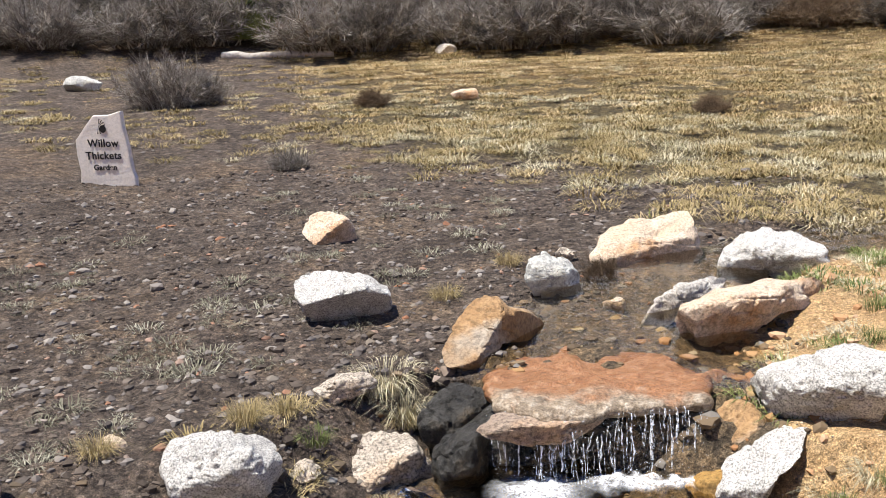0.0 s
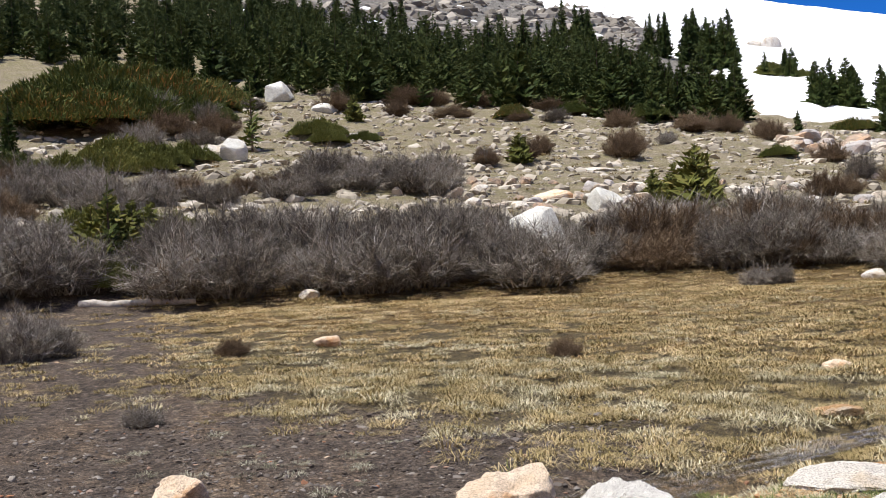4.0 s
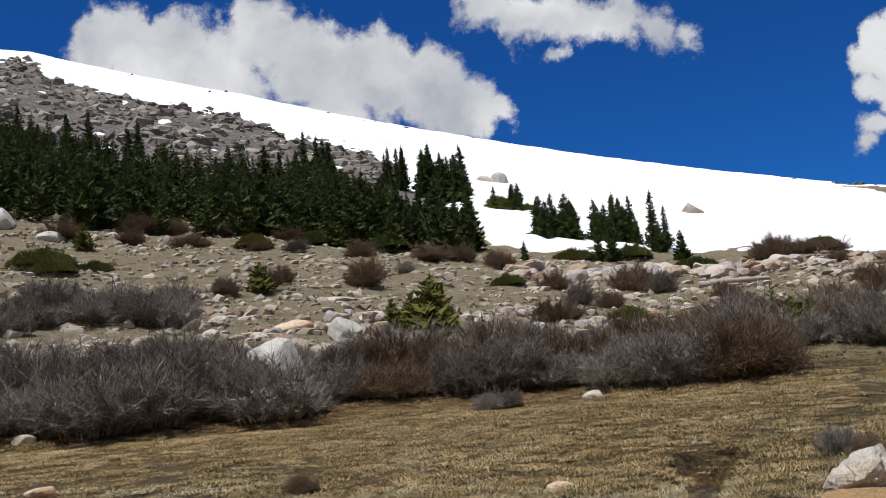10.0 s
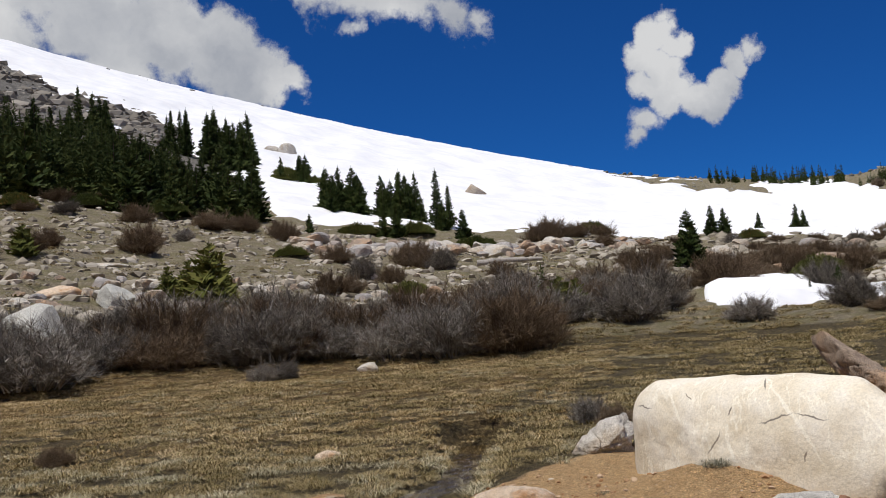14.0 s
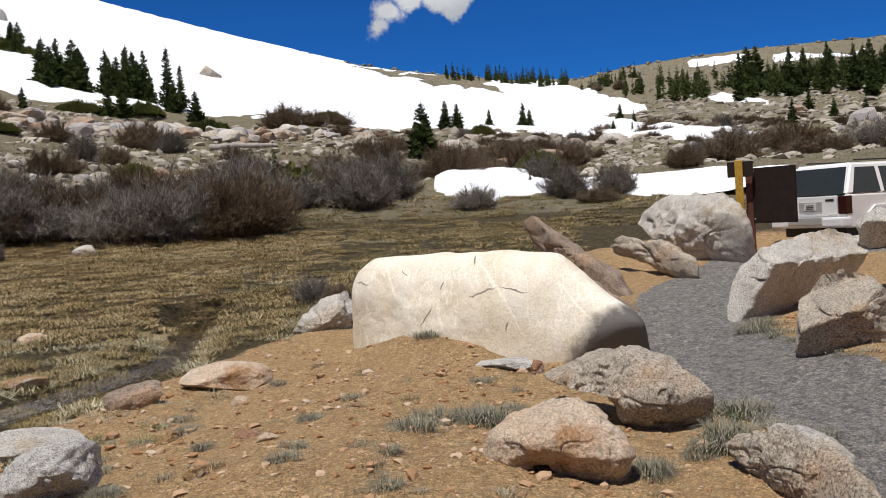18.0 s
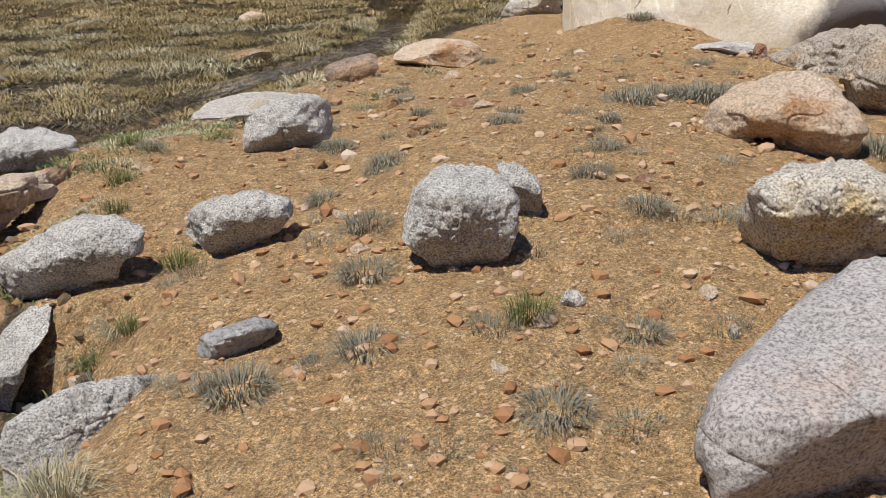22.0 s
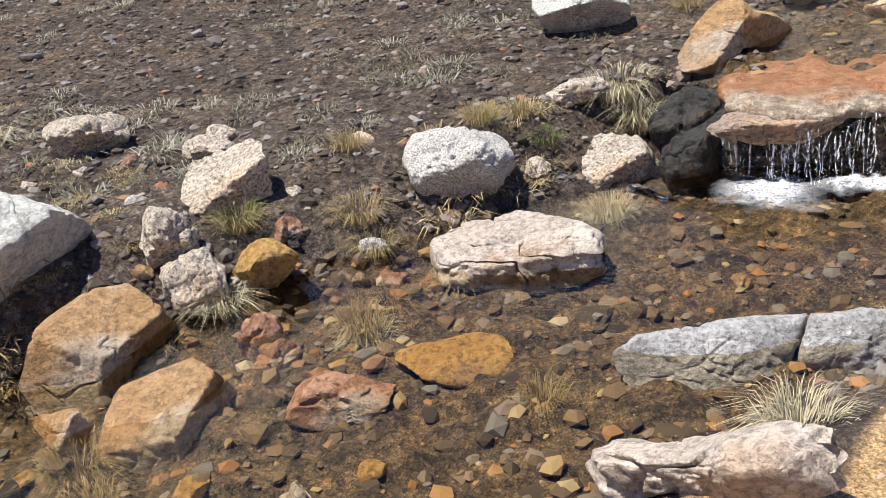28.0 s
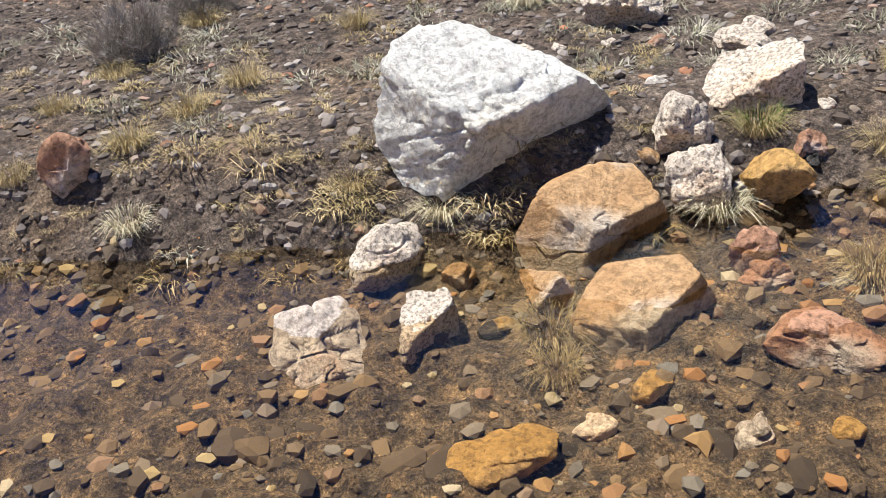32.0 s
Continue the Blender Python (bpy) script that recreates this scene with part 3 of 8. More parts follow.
def weathering(p, stone, seed):
    """Coarse crystals, pits and chips on a stone's skin, in metres."""
    kind = GRAIN.get(stone, (0.6, 0.6, 0.5))
    pits = lump(p, 0.03, seed)
    d = kind[0] * (0.006 * lump(p, 0.022, seed + 1) + 0.003 * lump(p, 0.012, seed + 2) - 0.016 * np.maximum(0, pits - 0.25))
    ridge = 1 - np.abs(lump(p * (1, 1, 1.7), 0.11, seed + 3))
    d = d + kind[1] * (0.007 * lump(p, 0.06, seed + 4) + 0.010 * lump(p, 0.13, seed + 5))
    return d - kind[2] * 0.022 * np.maximum(0, ridge - 0.86) / 0.14


# crystals, humps and cracks of each kind of stone
GRAIN = {"granite": (1.15, 0.8, 0.25), "granitefine": (0.55, 0.3, 0.0), "yellow": (1.2, 1.1, 0.5), "pale": (0.8, 0.9, 0.6), "white": (0.5, 1.2, 1.0), "cream": (0.0, 0.3, 0.0), "peach": (0.7, 1.1, 0.45),
         "ochre": (0.35, 0.9, 0.9), "pinkwhite": (0.5, 1.2, 1.3), "dun": (1.0, 1.1, 0.6), "brown": (0.8, 1.2, 0.4), "greyblue": (0.5, 0.5, 0.3), "wet": (0.5, 1.2, 0.8), "rust": (0.4, 0.9, 0.8), "yellowochre": (0.4, 0.8, 0.4)}

# ---- helpers for meshes ----


def mesh_of(name, verts, faces, material, flat=True):
    """A mesh from arrays of corners and triangles."""
    me = bpy.data.meshes.new(name)
    verts, faces = np.asarray(verts, np.float32), np.asarray(faces, np.int32)
    me.vertices.add(len(verts))
    me.vertices.foreach_set("co", verts.ravel())
    k = faces.shape[1]
    me.loops.add(faces.size)
    me.loops.foreach_set("vertex_index", faces.ravel())
    me.polygons.add(len(faces))
    me.polygons.foreach_set("loop_start", np.arange(0, faces.size, k, dtype=np.int32))
    me.polygons.foreach_set("use_smooth", np.full(len(faces), not flat))
    me.update(calc_edges=True)
    me.validate()
    if material is not None:
        me.materials.append(material)
    return me


def part(name, bm, material, parent, label=""):
    """Links a bmesh as one mesh object under a thing or a part."""
    me = bpy.data.meshes.new(name)
    bm.to_mesh(me)
    bm.free()
    me.materials.append(material)
    ob = new(name, me)
    ob.parent = parent
    return tagged(ob, label)


def box_bm(x0, x1, y0, y1, z0, z1, bevel=0.0, taper=None):
    bm = bmesh.new()
    bmesh.ops.create_cube(bm, size=1.0)
    for v in bm.verts:
        v.co = Vector((x0 + (v.co.x + 0.5) * (x1 - x0), y0 + (v.co.y + 0.5) * (y1 - y0), z0 + (v.co.z + 0.5) * (z1 - z0)))
    if bevel:
        bmesh.ops.bevel(bm, geom=bm.edges[:], offset=bevel, segments=2, affect="EDGES", profile=0.6)
    return bm


def prism_bm(outline, axis, a, b, bevel=0.0):
    """An outline in the other two axes, pushed along one axis from a to b."""
    bm = bmesh.new()
    put = {"x": lambda u, v, w: (w, u, v), "y": lambda u, v, w: (u, w, v), "z": lambda u, v, w: (u, v, w)}[axis]
    lo = [bm.verts.new(put(u, v, a)) for u, v in outline]
    hi = [bm.verts.new(put(u, v, b)) for u, v in outline]
    bm.faces.new(lo), bm.faces.new(hi)
    for i in range(len(lo)):
        j = (i + 1) % len(lo)
        bm.faces.new((lo[i], lo[j], hi[j], hi[i]))
    bmesh.ops.recalc_face_normals(bm, faces=bm.faces[:])
    if bevel:
        bmesh.ops.bevel(bm, geom=bm.edges[:], offset=bevel, segments=2, affect="EDGES", profile=0.6)
    return bm


def empty(name, x, y, z, turn=0.0):
    e = new(name)
    e.matrix_basis = pose(x, y, z, 0, 0, turn)
    return e


# ---- the ground, one sheet out to the far side of the ridge ----
SOIL_X, SOIL_Y = (-9, 0.2, 0.75, 0.92, 1.15, 1.5, 2.1, 2.9, 3.9, 5.0, 6.6, 8.5, 12, 17, 30), (-2.0, 1.9, 3.3, 4.2, 5.0, 5.7, 6.5, 7.2, 7.7, 8.0, 9.1, 9.5, 9.0, 9.8, 6.0)
PATH = ((-4.0, -6.5), (2.0, -1.6), (4.2, -0.3), (6.7, 1.2), (8.1, 2.75), (10.3, 4.4), (13.0, 5.6), (16.5, 5.9), (22.0, 4.0), (30.0, -4.0))


def polyline(x, y, pts):
    best = np.full(np.shape(x), 1e9)
    for a, b in zip(pts[:-1], pts[1:]):
        dx, dy = b[0] - a[0], b[1] - a[1]
        s = np.clip(((x - a[0]) * dx + (y - a[1]) * dy) / (dx * dx + dy * dy), 0, 1)
        best = np.minimum(best, np.hypot(x - a[0] - s * dx, y - a[1] - s * dy))
    return best


def zones(x, y):
    """How much of each kind of ground lies at a place, 0 to 1."""
    r, az = np.hypot(x, y), np.degrees(np.arctan2(x, y))
    d, level, wide = brook(x, y)
    soil = smooth(-0.25, 0.35, np.interp(x, SOIL_X, SOIL_Y) - y) * (1 - smooth(20, 24, r)) * (r > 0)
    soil = np.maximum(soil, smooth(0.2, -0.2, y) * 1.0)
    grass = smooth(9.6, 15.0, r + 0.17 * az) * (1 - soil)
    grass = grass * (0.25 + 0.75 * smooth(-14, 2, az))
    gold = smooth(14, 18, r + 0.08 * az) * (1 - smooth(26, 31, r)) * smooth(-14, 0, az) * (1 - smooth(36, 52, az)) * (1 - soil)
    gold = gold * (0.45 + 0.55 * smooth(19, 23, r))
    scree = smooth(27.5, 31, r)
    path = smooth(0.95, 0.55, polyline(x, y, PATH))
    iron = smooth(wide + 0.3, wide - 0.05, d) * (r < 9)
    return {"soil": soil, "grass": grass, "gold": gold, "scree": scree, "path": path, "iron": iron, "talus": smooth(140, 165, r + 1.6 * np.maximum(az, -10)) * (1 - smooth(24, 30, az))}


def polar_grid():
    az = np.concatenate([np.arange(-180, -84, 6.0), np.arange(-84, 92, 0.36), np.arange(92, 180, 6.0)])
    rr = np.concatenate([[0.01, 0.35], np.geomspace(0.6, 10, 250), np.geomspace(10.1, 420, 330), [600, 1000, 2000, 4500]])
    return np.meshgrid(np.radians(az), rr)


def ground_sheet():
    a, r = polar_grid()
    x, y = r * np.sin(a), r * np.cos(a)
    z = height(x, y)
    n, m = a.shape
    i = np.arange(n * m).reshape(n, m)
    j = np.roll(i, -1, axis=1)
    faces = np.stack([i[:-1], i[1:], j[1:], j[:-1]], -1).reshape(-1, 4)
    verts = np.stack([x, y, z], -1).reshape(-1, 3)
    verts = np.vstack([verts, [[0, 0, float(height(0.0, 0.01))]]])
    me = mesh_of("ground", verts, faces, GROUND, flat=False)
    zs = zones(verts[:, 0], verts[:, 1])
    for name, v in zs.items():
        at = me.attributes.new(name, "FLOAT", "POINT")
        at.data.foreach_set("value", np.asarray(v, np.float32))
    tagged(new("ground", me), "dark gravel slope, dry meadow and tan soil of an alpine basin", "ground", kind="structure")
    return a, r, x, y, z


_, GR, GX, GY, GZ = ground_sheet()

# ---- snow ----
SNOW_AZ = (-40, -13, -11, -5, 0, 1, 5, 11, 15, 19, 20, 21.6, 25, 26.2, 31, 35, 37.4, 38.1, 41.2, 43.8, 46.3, 51, 53.8, 56, 58.3, 60.9, 64.2, 67.4, 69.4, 71)
SNOW_R = (225, 246, 236, 239, 250, 228, 217, 222, 197, 200, 174, 159, 131, 101, 98, 104, 106, 106, 109, 107, 110, 118, 116, 113, 110, 97, 78, 72, 70, 74)
# upper edge of the main field, then patches: bearings, near radii, far radii
SNOW_TOP = ((-180, 44.5, 46.2, 48.2, 51.1, 53.4, 54.3, 56.8, 58.9, 61.1, 62.7, 63.6, 64.0, 65.8, 67.4, 69.4), (900, 900, 240, 236, 222, 200, 243, 254, 246, 184, 157, 141, 106, 92, 88, 73))
PATCHES = (((51, 52.7, 55, 57.4, 59.4, 61.1, 62.7, 64, 68.8, 72), (42.6, 38.1, 33.9, 38.7, 38.3, 34.5, 33.5, 31.8, 29.3, 30), (45.5, 52.5, 58, 47, 45, 44.5, 42, 39.7, 42.4, 38)),
           ((65.7, 66.5, 68, 69.6), (233, 226, 219, 219), (233, 240, 249, 247)), ((66.9, 67.9, 69, 70.6), (137, 131, 125, 118), (139, 152, 139, 120)), ((74.2, 75.4, 77.4), (88, 77, 71), (90, 91, 73)),
           ((45.8, 47.4, 49.8, 51.8), (250, 254, 250, 256), (252, 258, 256, 258)), ((70.5, 73.5, 76), (212, 205, 200), (226, 222, 214)))


# bare rock wedges that cut into the main field
BARE = (((51.0, 52.2, 54, 55.6), (221, 214, 203, 198), (262, 260, 245, 200)), ((60.4, 62, 64, 66, 70), (143, 120, 105, 90, 73), (145, 130, 126, 140, 140)))


def snow_depth(x, y):
    r, az = np.hypot(x, y), np.degrees(np.arctan2(x, y))
    rag = waves(x, y, 9.0, 5.0) * 0.035 + waves(x, y, 3.1, 6.0) * 0.02
    low = np.log(np.maximum(r, 1) / np.interp(az, SNOW_AZ, SNOW_R)) + rag
    high = np.log(np.interp(az, *SNOW_TOP) / np.maximum(r, 1)) + rag
    main = np.where((az < -40) | (az > 70.2), -1, np.minimum(low, high) * 14)
    main = main - 3.0 * bump(az, r * 0.1, 28.0, 13.6, 1.7, 2.0, 0) - 1.6 * bump(az, r * 0.1, 20.4, 18.2, 1.2, 0.8, 0)
    for where, near, far in BARE:
        inside = np.minimum(np.log(np.maximum(r, 1) / np.interp(az, where, near)), np.log(np.interp(az, where, far) / np.maximum(r, 1))) + rag * 0.4
        main = np.where((az < where[0]) | (az > where[-1]), main, np.minimum(main, 0.15 - inside * 18))
    found = [main]
    for where, near, far in PATCHES:
        edge_in, edge_out = np.log(np.maximum(r, 1) / np.interp(az, where, near)), np.log(np.interp(az, where, far) / np.maximum(r, 1))
        found.append(np.where((az < where[0]) | (az > where[-1]), -1, (np.minimum(edge_in, edge_out) + rag * 0.8) * 5))
    found.append(np.where((r > 112) & (r < 215) & (az < 26), waves(x, y, 21.0, 8.0) * 2.2 - 1.6, -1))
    return np.clip(np.maximum.reduce(found), -0.6, 0.45)


def snow_sheet():
    s = snow_depth(GX, GY)
    n, m = s.shape
    i = np.arange(n * m).reshape(n, m)
    j = np.roll(i, -1, axis=1)
    f = np.stack([i[:-1], i[1:], j[1:], j[:-1]], -1).reshape(-1, 4)
    rows = np.repeat(GR[:-1], 1, axis=1).reshape(-1)
    keep = (s.reshape(-1)[f].max(axis=1) > -0.3) & (rows > 30) & (rows < 419)
    f = f[keep]
    used, inv = np.unique(f, return_inverse=True)
    v = np.stack([GX, GY, GZ + s], -1).reshape(-1, 3)[used]
    tagged(new("snowfield", mesh_of("snowfield", v, inv.reshape(-1, 4), SNOW, flat=False)), "old white snowfield lying on the upper slope", "snow", kind="structure")


snow_sheet()

# ---- the brook ----


def water_sheet(name, pts, widths, level, label):
    """A strip of water along a line."""
    p = np.array(pts, float)
    seg = np.r_[0, np.cumsum(np.hypot(*np.diff(p, axis=0).T))]
    s = np.linspace(0, seg[-1], max(8, int(seg[-1] / 0.08)))
    cx, cy, w = np.interp(s, seg, p[:, 0]), np.interp(s, seg, p[:, 1]), np.interp(s, seg, widths)
    tx, ty = np.gradient(cx), np.gradient(cy)
    ln = np.hypot(tx, ty)
    k = np.linspace(-1, 1, 15)
    x, y = cx[:, None] - (ty / ln * w)[:, None] * k, cy[:, None] + (tx / ln * w)[:, None] * k
    z = np.interp(s, seg, level)[:, None] + 0.006 * waves(x, y, 0.35, 1.0)
    n, m = x.shape
    i = np.arange(n * m).reshape(n, m)
    f = np.stack([i[:-1, :-1], i[1:, :-1], i[1:, 1:], i[:-1, 1:]], -1).reshape(-1, 4)
    ob = new(name, mesh_of(name, np.stack([x, y, z], -1).reshape(-1, 3), f, WATER, flat=False))
    ob.visible_shadow = False
    return tagged(ob, label, "water", kind="structure")


water_sheet("water_upper", [b[:2] for b in BROOK[:6]], [0.2, 0.22, 0.28, 0.42, 0.72, 0.7], [b[2] for b in BROOK[:6]], "shallow clear brook running over rusty gravel")
water_sheet("water_lower", [b[:2] for b in BROOK[6:]], [0.5, 0.74, 0.95, 1.05, 1.05, 1.0, 0.9], [b[2] for b in BROOK[6:]], "clear shallow pool over brown stones below the fall")

# ---- boulders ----


def stone_shape(w, d, h, seed, cuts, sharp, rough, fine=4):
    """A boulder as a ball cut by planes at random and worn by noise; w, d, h in metres."""
    rng = np.random.RandomState(seed)
    bm = bmesh.new()
    bmesh.ops.create_icosphere(bm, subdivisions=fine, radius=1.0)
    n = np.array([v.co[:] for v in bm.verts])
    normals = rng.normal(size=(cuts, 3))
    normals /= np.linalg.norm(normals, axis=1)[:, None]
    reach = rng.uniform(0.5, 0.92, cuts)
    dots = n @ normals.T
    radius = np.where(dots > 0.05, reach / np.maximum(dots, 0.05), 9.0)
    p = -sharp
    rad = np.minimum((np.sum(np.power(radius, p), axis=1) + 0.6) ** (1 / p), 1.2)
    co = n * rad[:, None]
    co = co * (1 + rough * (lump(co, 0.62, seed) + 0.5 * lump(co, 0.24, seed + 1) + 0.25 * lump(co, 0.11, seed + 2)))[:, None]
    lo, hi = co.min(axis=0), co.max(axis=0)
    co = (co - (lo + hi) / 2) / (hi - lo) * np.array([w, d, h])
    faces = np.array([[v.index for v in f.verts] for f in bm.faces])
    bm.free()
    return co, faces


LABELS = {"granite": "rough grey-and-white speckled granite boulder", "granitefine": "large fine-grained grey granite boulder", "white": "sunlit white rock with dark shaded side",
          "pale": "pale grey weathered granite boulder", "cream": "huge smooth cream-coloured boulder with pale veins", "peach": "peach-coloured granite rock with rusty patches",
          "ochre": "angular orange-ochre iron-stained rock", "yellowochre": "wet yellow-ochre stone at the brook", "rust": "rusty brown angular stone", "pinkwhite": "pinkish white rock with rusty foot",
          "dun": "dull grey-brown weathered rock", "brown": "brown weathered rock lying on the soil", "yellow": "granite boulder with yellow lichen stains", "greyblue": "smooth blue-grey stone slab",
          "wet": "dark wet rock beside the little fall"}


def boulder(name, stone, x, y, z, w, d, h, turn, seed, cuts, sharp, rough, tilt=0.0, lean=0.0, sink=0.4):
    fine = 5 if w > 0.3 and math.hypot(x, y) < 9 else 4 if w > 0.12 else 3
    co, faces = stone_shape(w * 1.04, d * 1.04, h * (1 + sink), seed, cuts, sharp, rough, fine)
    co = co * (1 + weathering(co, stone, seed) / np.maximum(np.linalg.norm(co, axis=1), 0.05))[:, None]
    me = mesh_of(name, co, faces, STONE[stone], flat=False)
    me.set_sharp_from_angle(angle=radians(28))
    ob = new(name, me)
    ob.matrix_basis = pose(x, y, z + h * (1 - sink) / 2, tilt, lean, turn)
    return tagged(ob, LABELS[stone], "rock", "rocks along the brook and path")


def carved(kind, stone, x, y, z, turn, tilt, depth, seed, outline, facets=(), slant=0.0):
    """A boulder with a known broad outline: rings of it, drawn in towards front and back, then broken and worn."""
    rng = np.random.RandomState(seed)
    p = np.array(outline)
    q = np.vstack([p, p[:1]])
    s = np.r_[0, np.cumsum(np.hypot(*np.diff(q, axis=0).T))]
    reach = math.hypot(x, y)
    far_off, soft_skin = max(1.0, reach / 3.5), 0.55 if stone == "ochre" else 1.0
    around = int(np.clip(s[-1] / max(0.008, 0.0021 * reach), 108, 230))
    k = np.linspace(0, s[-1], around + 1)[:-1]
    u, v = np.interp(k, s, q[:, 0]), np.interp(k, s, q[:, 1])
    for _ in range(int((3 if kind == "round" else 1) * (around / 108) ** 2)):
        u, v = (np.roll(u, 1) + 2 * u + np.roll(u, -1)) / 4, (np.roll(v, 1) + 2 * v + np.roll(v, -1)) / 4
    cu, cv = u.mean(), v.mean()
    power = {"round": 2.2, "block": 3.0, "flat": 3.2, "smooth": 2.5}[kind]
    deep = int(22 * around / 108)
    shrink = np.concatenate([np.linspace(0, 1, deep), np.linspace(1, 0, 14)[1:]])
    front = (1 - shrink ** power) ** (1 / power) * np.where(np.arange(len(shrink)) < deep, -1.0, 1.0)
    rise = 0.12 * depth * front
    fan = np.linspace(0, 1, 5)[1:-1]
    rings = []
    size = float(np.hypot(np.ptp(u), np.ptp(v)))
    planes = [(rng.normal(size=3) * (0.9, 0.8, 0.9), rng.uniform(0.1, 0.3)) for _ in range(0 if facets and kind != "round" else {"block": 11, "smooth": 0, "flat": 3}.get(kind, 6))]
    for f, g, up in zip(front, shrink, rise):
        rings.append(np.stack([cu + (u - cu) * g, np.full(around, f * depth * 0.5), cv + (v - cv) * g + up], -1))
    co = np.array(rings)
    flat = co.reshape(-1, 3)
    mid = np.array([cu, 0, cv])
    blur = (0.005 if stone == "ochre" else 0.009) if facets and kind == "block" else 0.018
    under = [((0.08, -0.62, -0.78), 0.6 if kind == "round" else 0.55)] if kind in ("round", "block") else []
    for n, far in [((n[0], -abs(n[1]) - 0.3, n[2]), 1 - far) for n, far in planes] + (list(facets) or under):
        n = np.array((n[0], min(n[1], -0.35), n[2]))
        n = n / np.linalg.norm(n)
        gap = ((flat - mid) @ n - np.max((flat - mid) @ n) * far) / (blur * size)
        over = blur * size * np.logaddexp(0, np.clip(gap, -30, 60))
        flat[:, 1] = np.where(flat[:, 1] < 0.42 * depth, np.minimum(flat[:, 1] + over / -n[1], 0.42 * depth), flat[:, 1])
    flat[:, 1] += slant * (flat[:, 0] - cu)
    mid = np.array([cu, 0, cv])
    off = Vector(rng.uniform(-40, 40, 3))
    bumps = lump(flat, size / 2.6, seed) + 0.55 * lump(flat, size / 7.0, seed + 1) + 0.28 * lump(flat, size / 18.0, seed + 2) + 0.14 * lump(flat, size / 45.0, seed + 3)
    if kind in ("block", "flat"):
        for k, c in enumerate(flat):
            d = noise.voronoi(Vector((c[0] * 3.0, c[1] * 3.0, c[2] * 4.5)) / size + off)[0]
            bumps[k] -= 0.45 * max(0.0, 0.06 - (d[1] - d[0])) / 0.06 * (c[1] < 0.2 * depth)
    way = flat - mid - np.stack([0 * flat[:, 0], slant * (flat[:, 0] - cu), 0 * flat[:, 0]], 1)
    way /= np.maximum(np.linalg.norm(way, axis=1), 1e-6)[:, None]
    flat = flat + way * (bumps * size * {"round": 0.024, "smooth": 0.007, "flat": 0.02}.get(kind, (0.024 if facets else 0.032) * soft_skin ** 2) + weathering(flat / far_off, stone, seed) * far_off * soft_skin)[:, None]
    n, m = len(front), around
    i = np.arange(n * m).reshape(n, m)
    j = np.roll(i, -1, axis=1)
    faces = np.stack([i[:-1], j[:-1], j[1:], i[1:]], -1).reshape(-1, 4)
    me = mesh_of("boulder", flat, faces, STONE[stone], flat=False)
    me.set_sharp_from_angle(angle=radians(50))
    ob = new("boulder" if kind != "flat" else "slab_rock", me)
    ob.matrix_basis = pose(x, y, z, tilt, 0, turn)
    return tagged(ob, LABELS[stone], "rock", "rocks along the brook and path")


def cobble(stone, x, y, z, w, d, h, turn, seed, **more):
    return boulder("boulder", stone, x, y, z, w, d, h, turn, seed, 20, 14, 0.085, **more)


def block(stone, x, y, z, w, d, h, turn, seed, **more):
    return boulder("rock", stone, x, y, z, w, d, h, turn, seed, 8, 60, 0.05, **more)


def slab(stone, x, y, z, w, d, h, turn, seed, **more):
    return boulder("slab_rock", stone, x, y, z, w, d, h, turn, seed, 10, 36, 0.06, **more)


carved("block", "peach", -1.29, 8.25, 0.21, 7.8, -10.7, 0.35, 1, ((-0.24, 0.01), (-0.18, 0.12), (-0.01, 0.16), (0.13, 0.15), (0.19, 0.07), (0.24, -0.16), (0.06, -0.20), (-0.13, -0.17)), facets=(((-0.4, -0.6, 0.65), 0.4), ((0.4, -0.8, -0.4), 0.4)))
carved("block", "granite", -0.92, 6.02, 0.18, 7.2, -15.0, 0.40, 2, ((-0.31, 0.13), (-0.25, 0.18), (-0.03, 0.16), (0.15, 0.12), (0.27, 0.04), (0.32, -0.03), (0.22, -0.13), (-0.01, -0.18), (-0.24, -0.14), (-0.28, -0.03)), slant=0.10, facets=(((-0.2, -0.5, 0.85), 0.5), ((0.1, -0.6, -0.8), 0.3)))
carved("block", "ochre", -0.02, 5.22, 0.21, -1.9, -17.0, 0.39, 3, ((-0.28, -0.12), (-0.22, 0.01), (-0.13, 0.13), (-0.06, 0.18), (0.03, 0.16), (0.09, 0.09), (0.20, 0.08), (0.29, 0.01), (0.21, -0.05), (0.05, -0.06), (-0.04, -0.21), (-0.16, -0.21), (-0.26, -0.18)), slant=0.69, facets=(((-0.5, -0.6, 0.6), 0.35), ((0.7, -0.7, -0.1), 0.35)))
carved("block", "peach", 1.23, 7.32, 0.20, -11.4, -12.0, 0.53, 4, ((-0.41, -0.07), (-0.35, 0.04), (-0.17, 0.13), (0.02, 0.17), (0.23, 0.22), (0.32, 0.20), (0.38, 0.05), (0.42, -0.11), (0.23, -0.22), (-0.10, -0.26), (-0.35, -0.27)), slant=0.37, facets=(((-0.1, -0.6, 0.8), 0.42), ((0.3, -0.85, -0.4), 0.45)))
carved("round", "granite", 1.97, 6.68, 0.19, -18.6, -12.8, 0.49, 5, ((-0.38, -0.06), (-0.36, 0.04), (-0.23, 0.16), (-0.06, 0.21), (0.14, 0.18), (0.31, 0.10), (0.35, -0.02), (0.31, -0.15), (0.12, -0.20), (-0.25, -0.25), (-0.36, -0.21)), slant=-0.40)
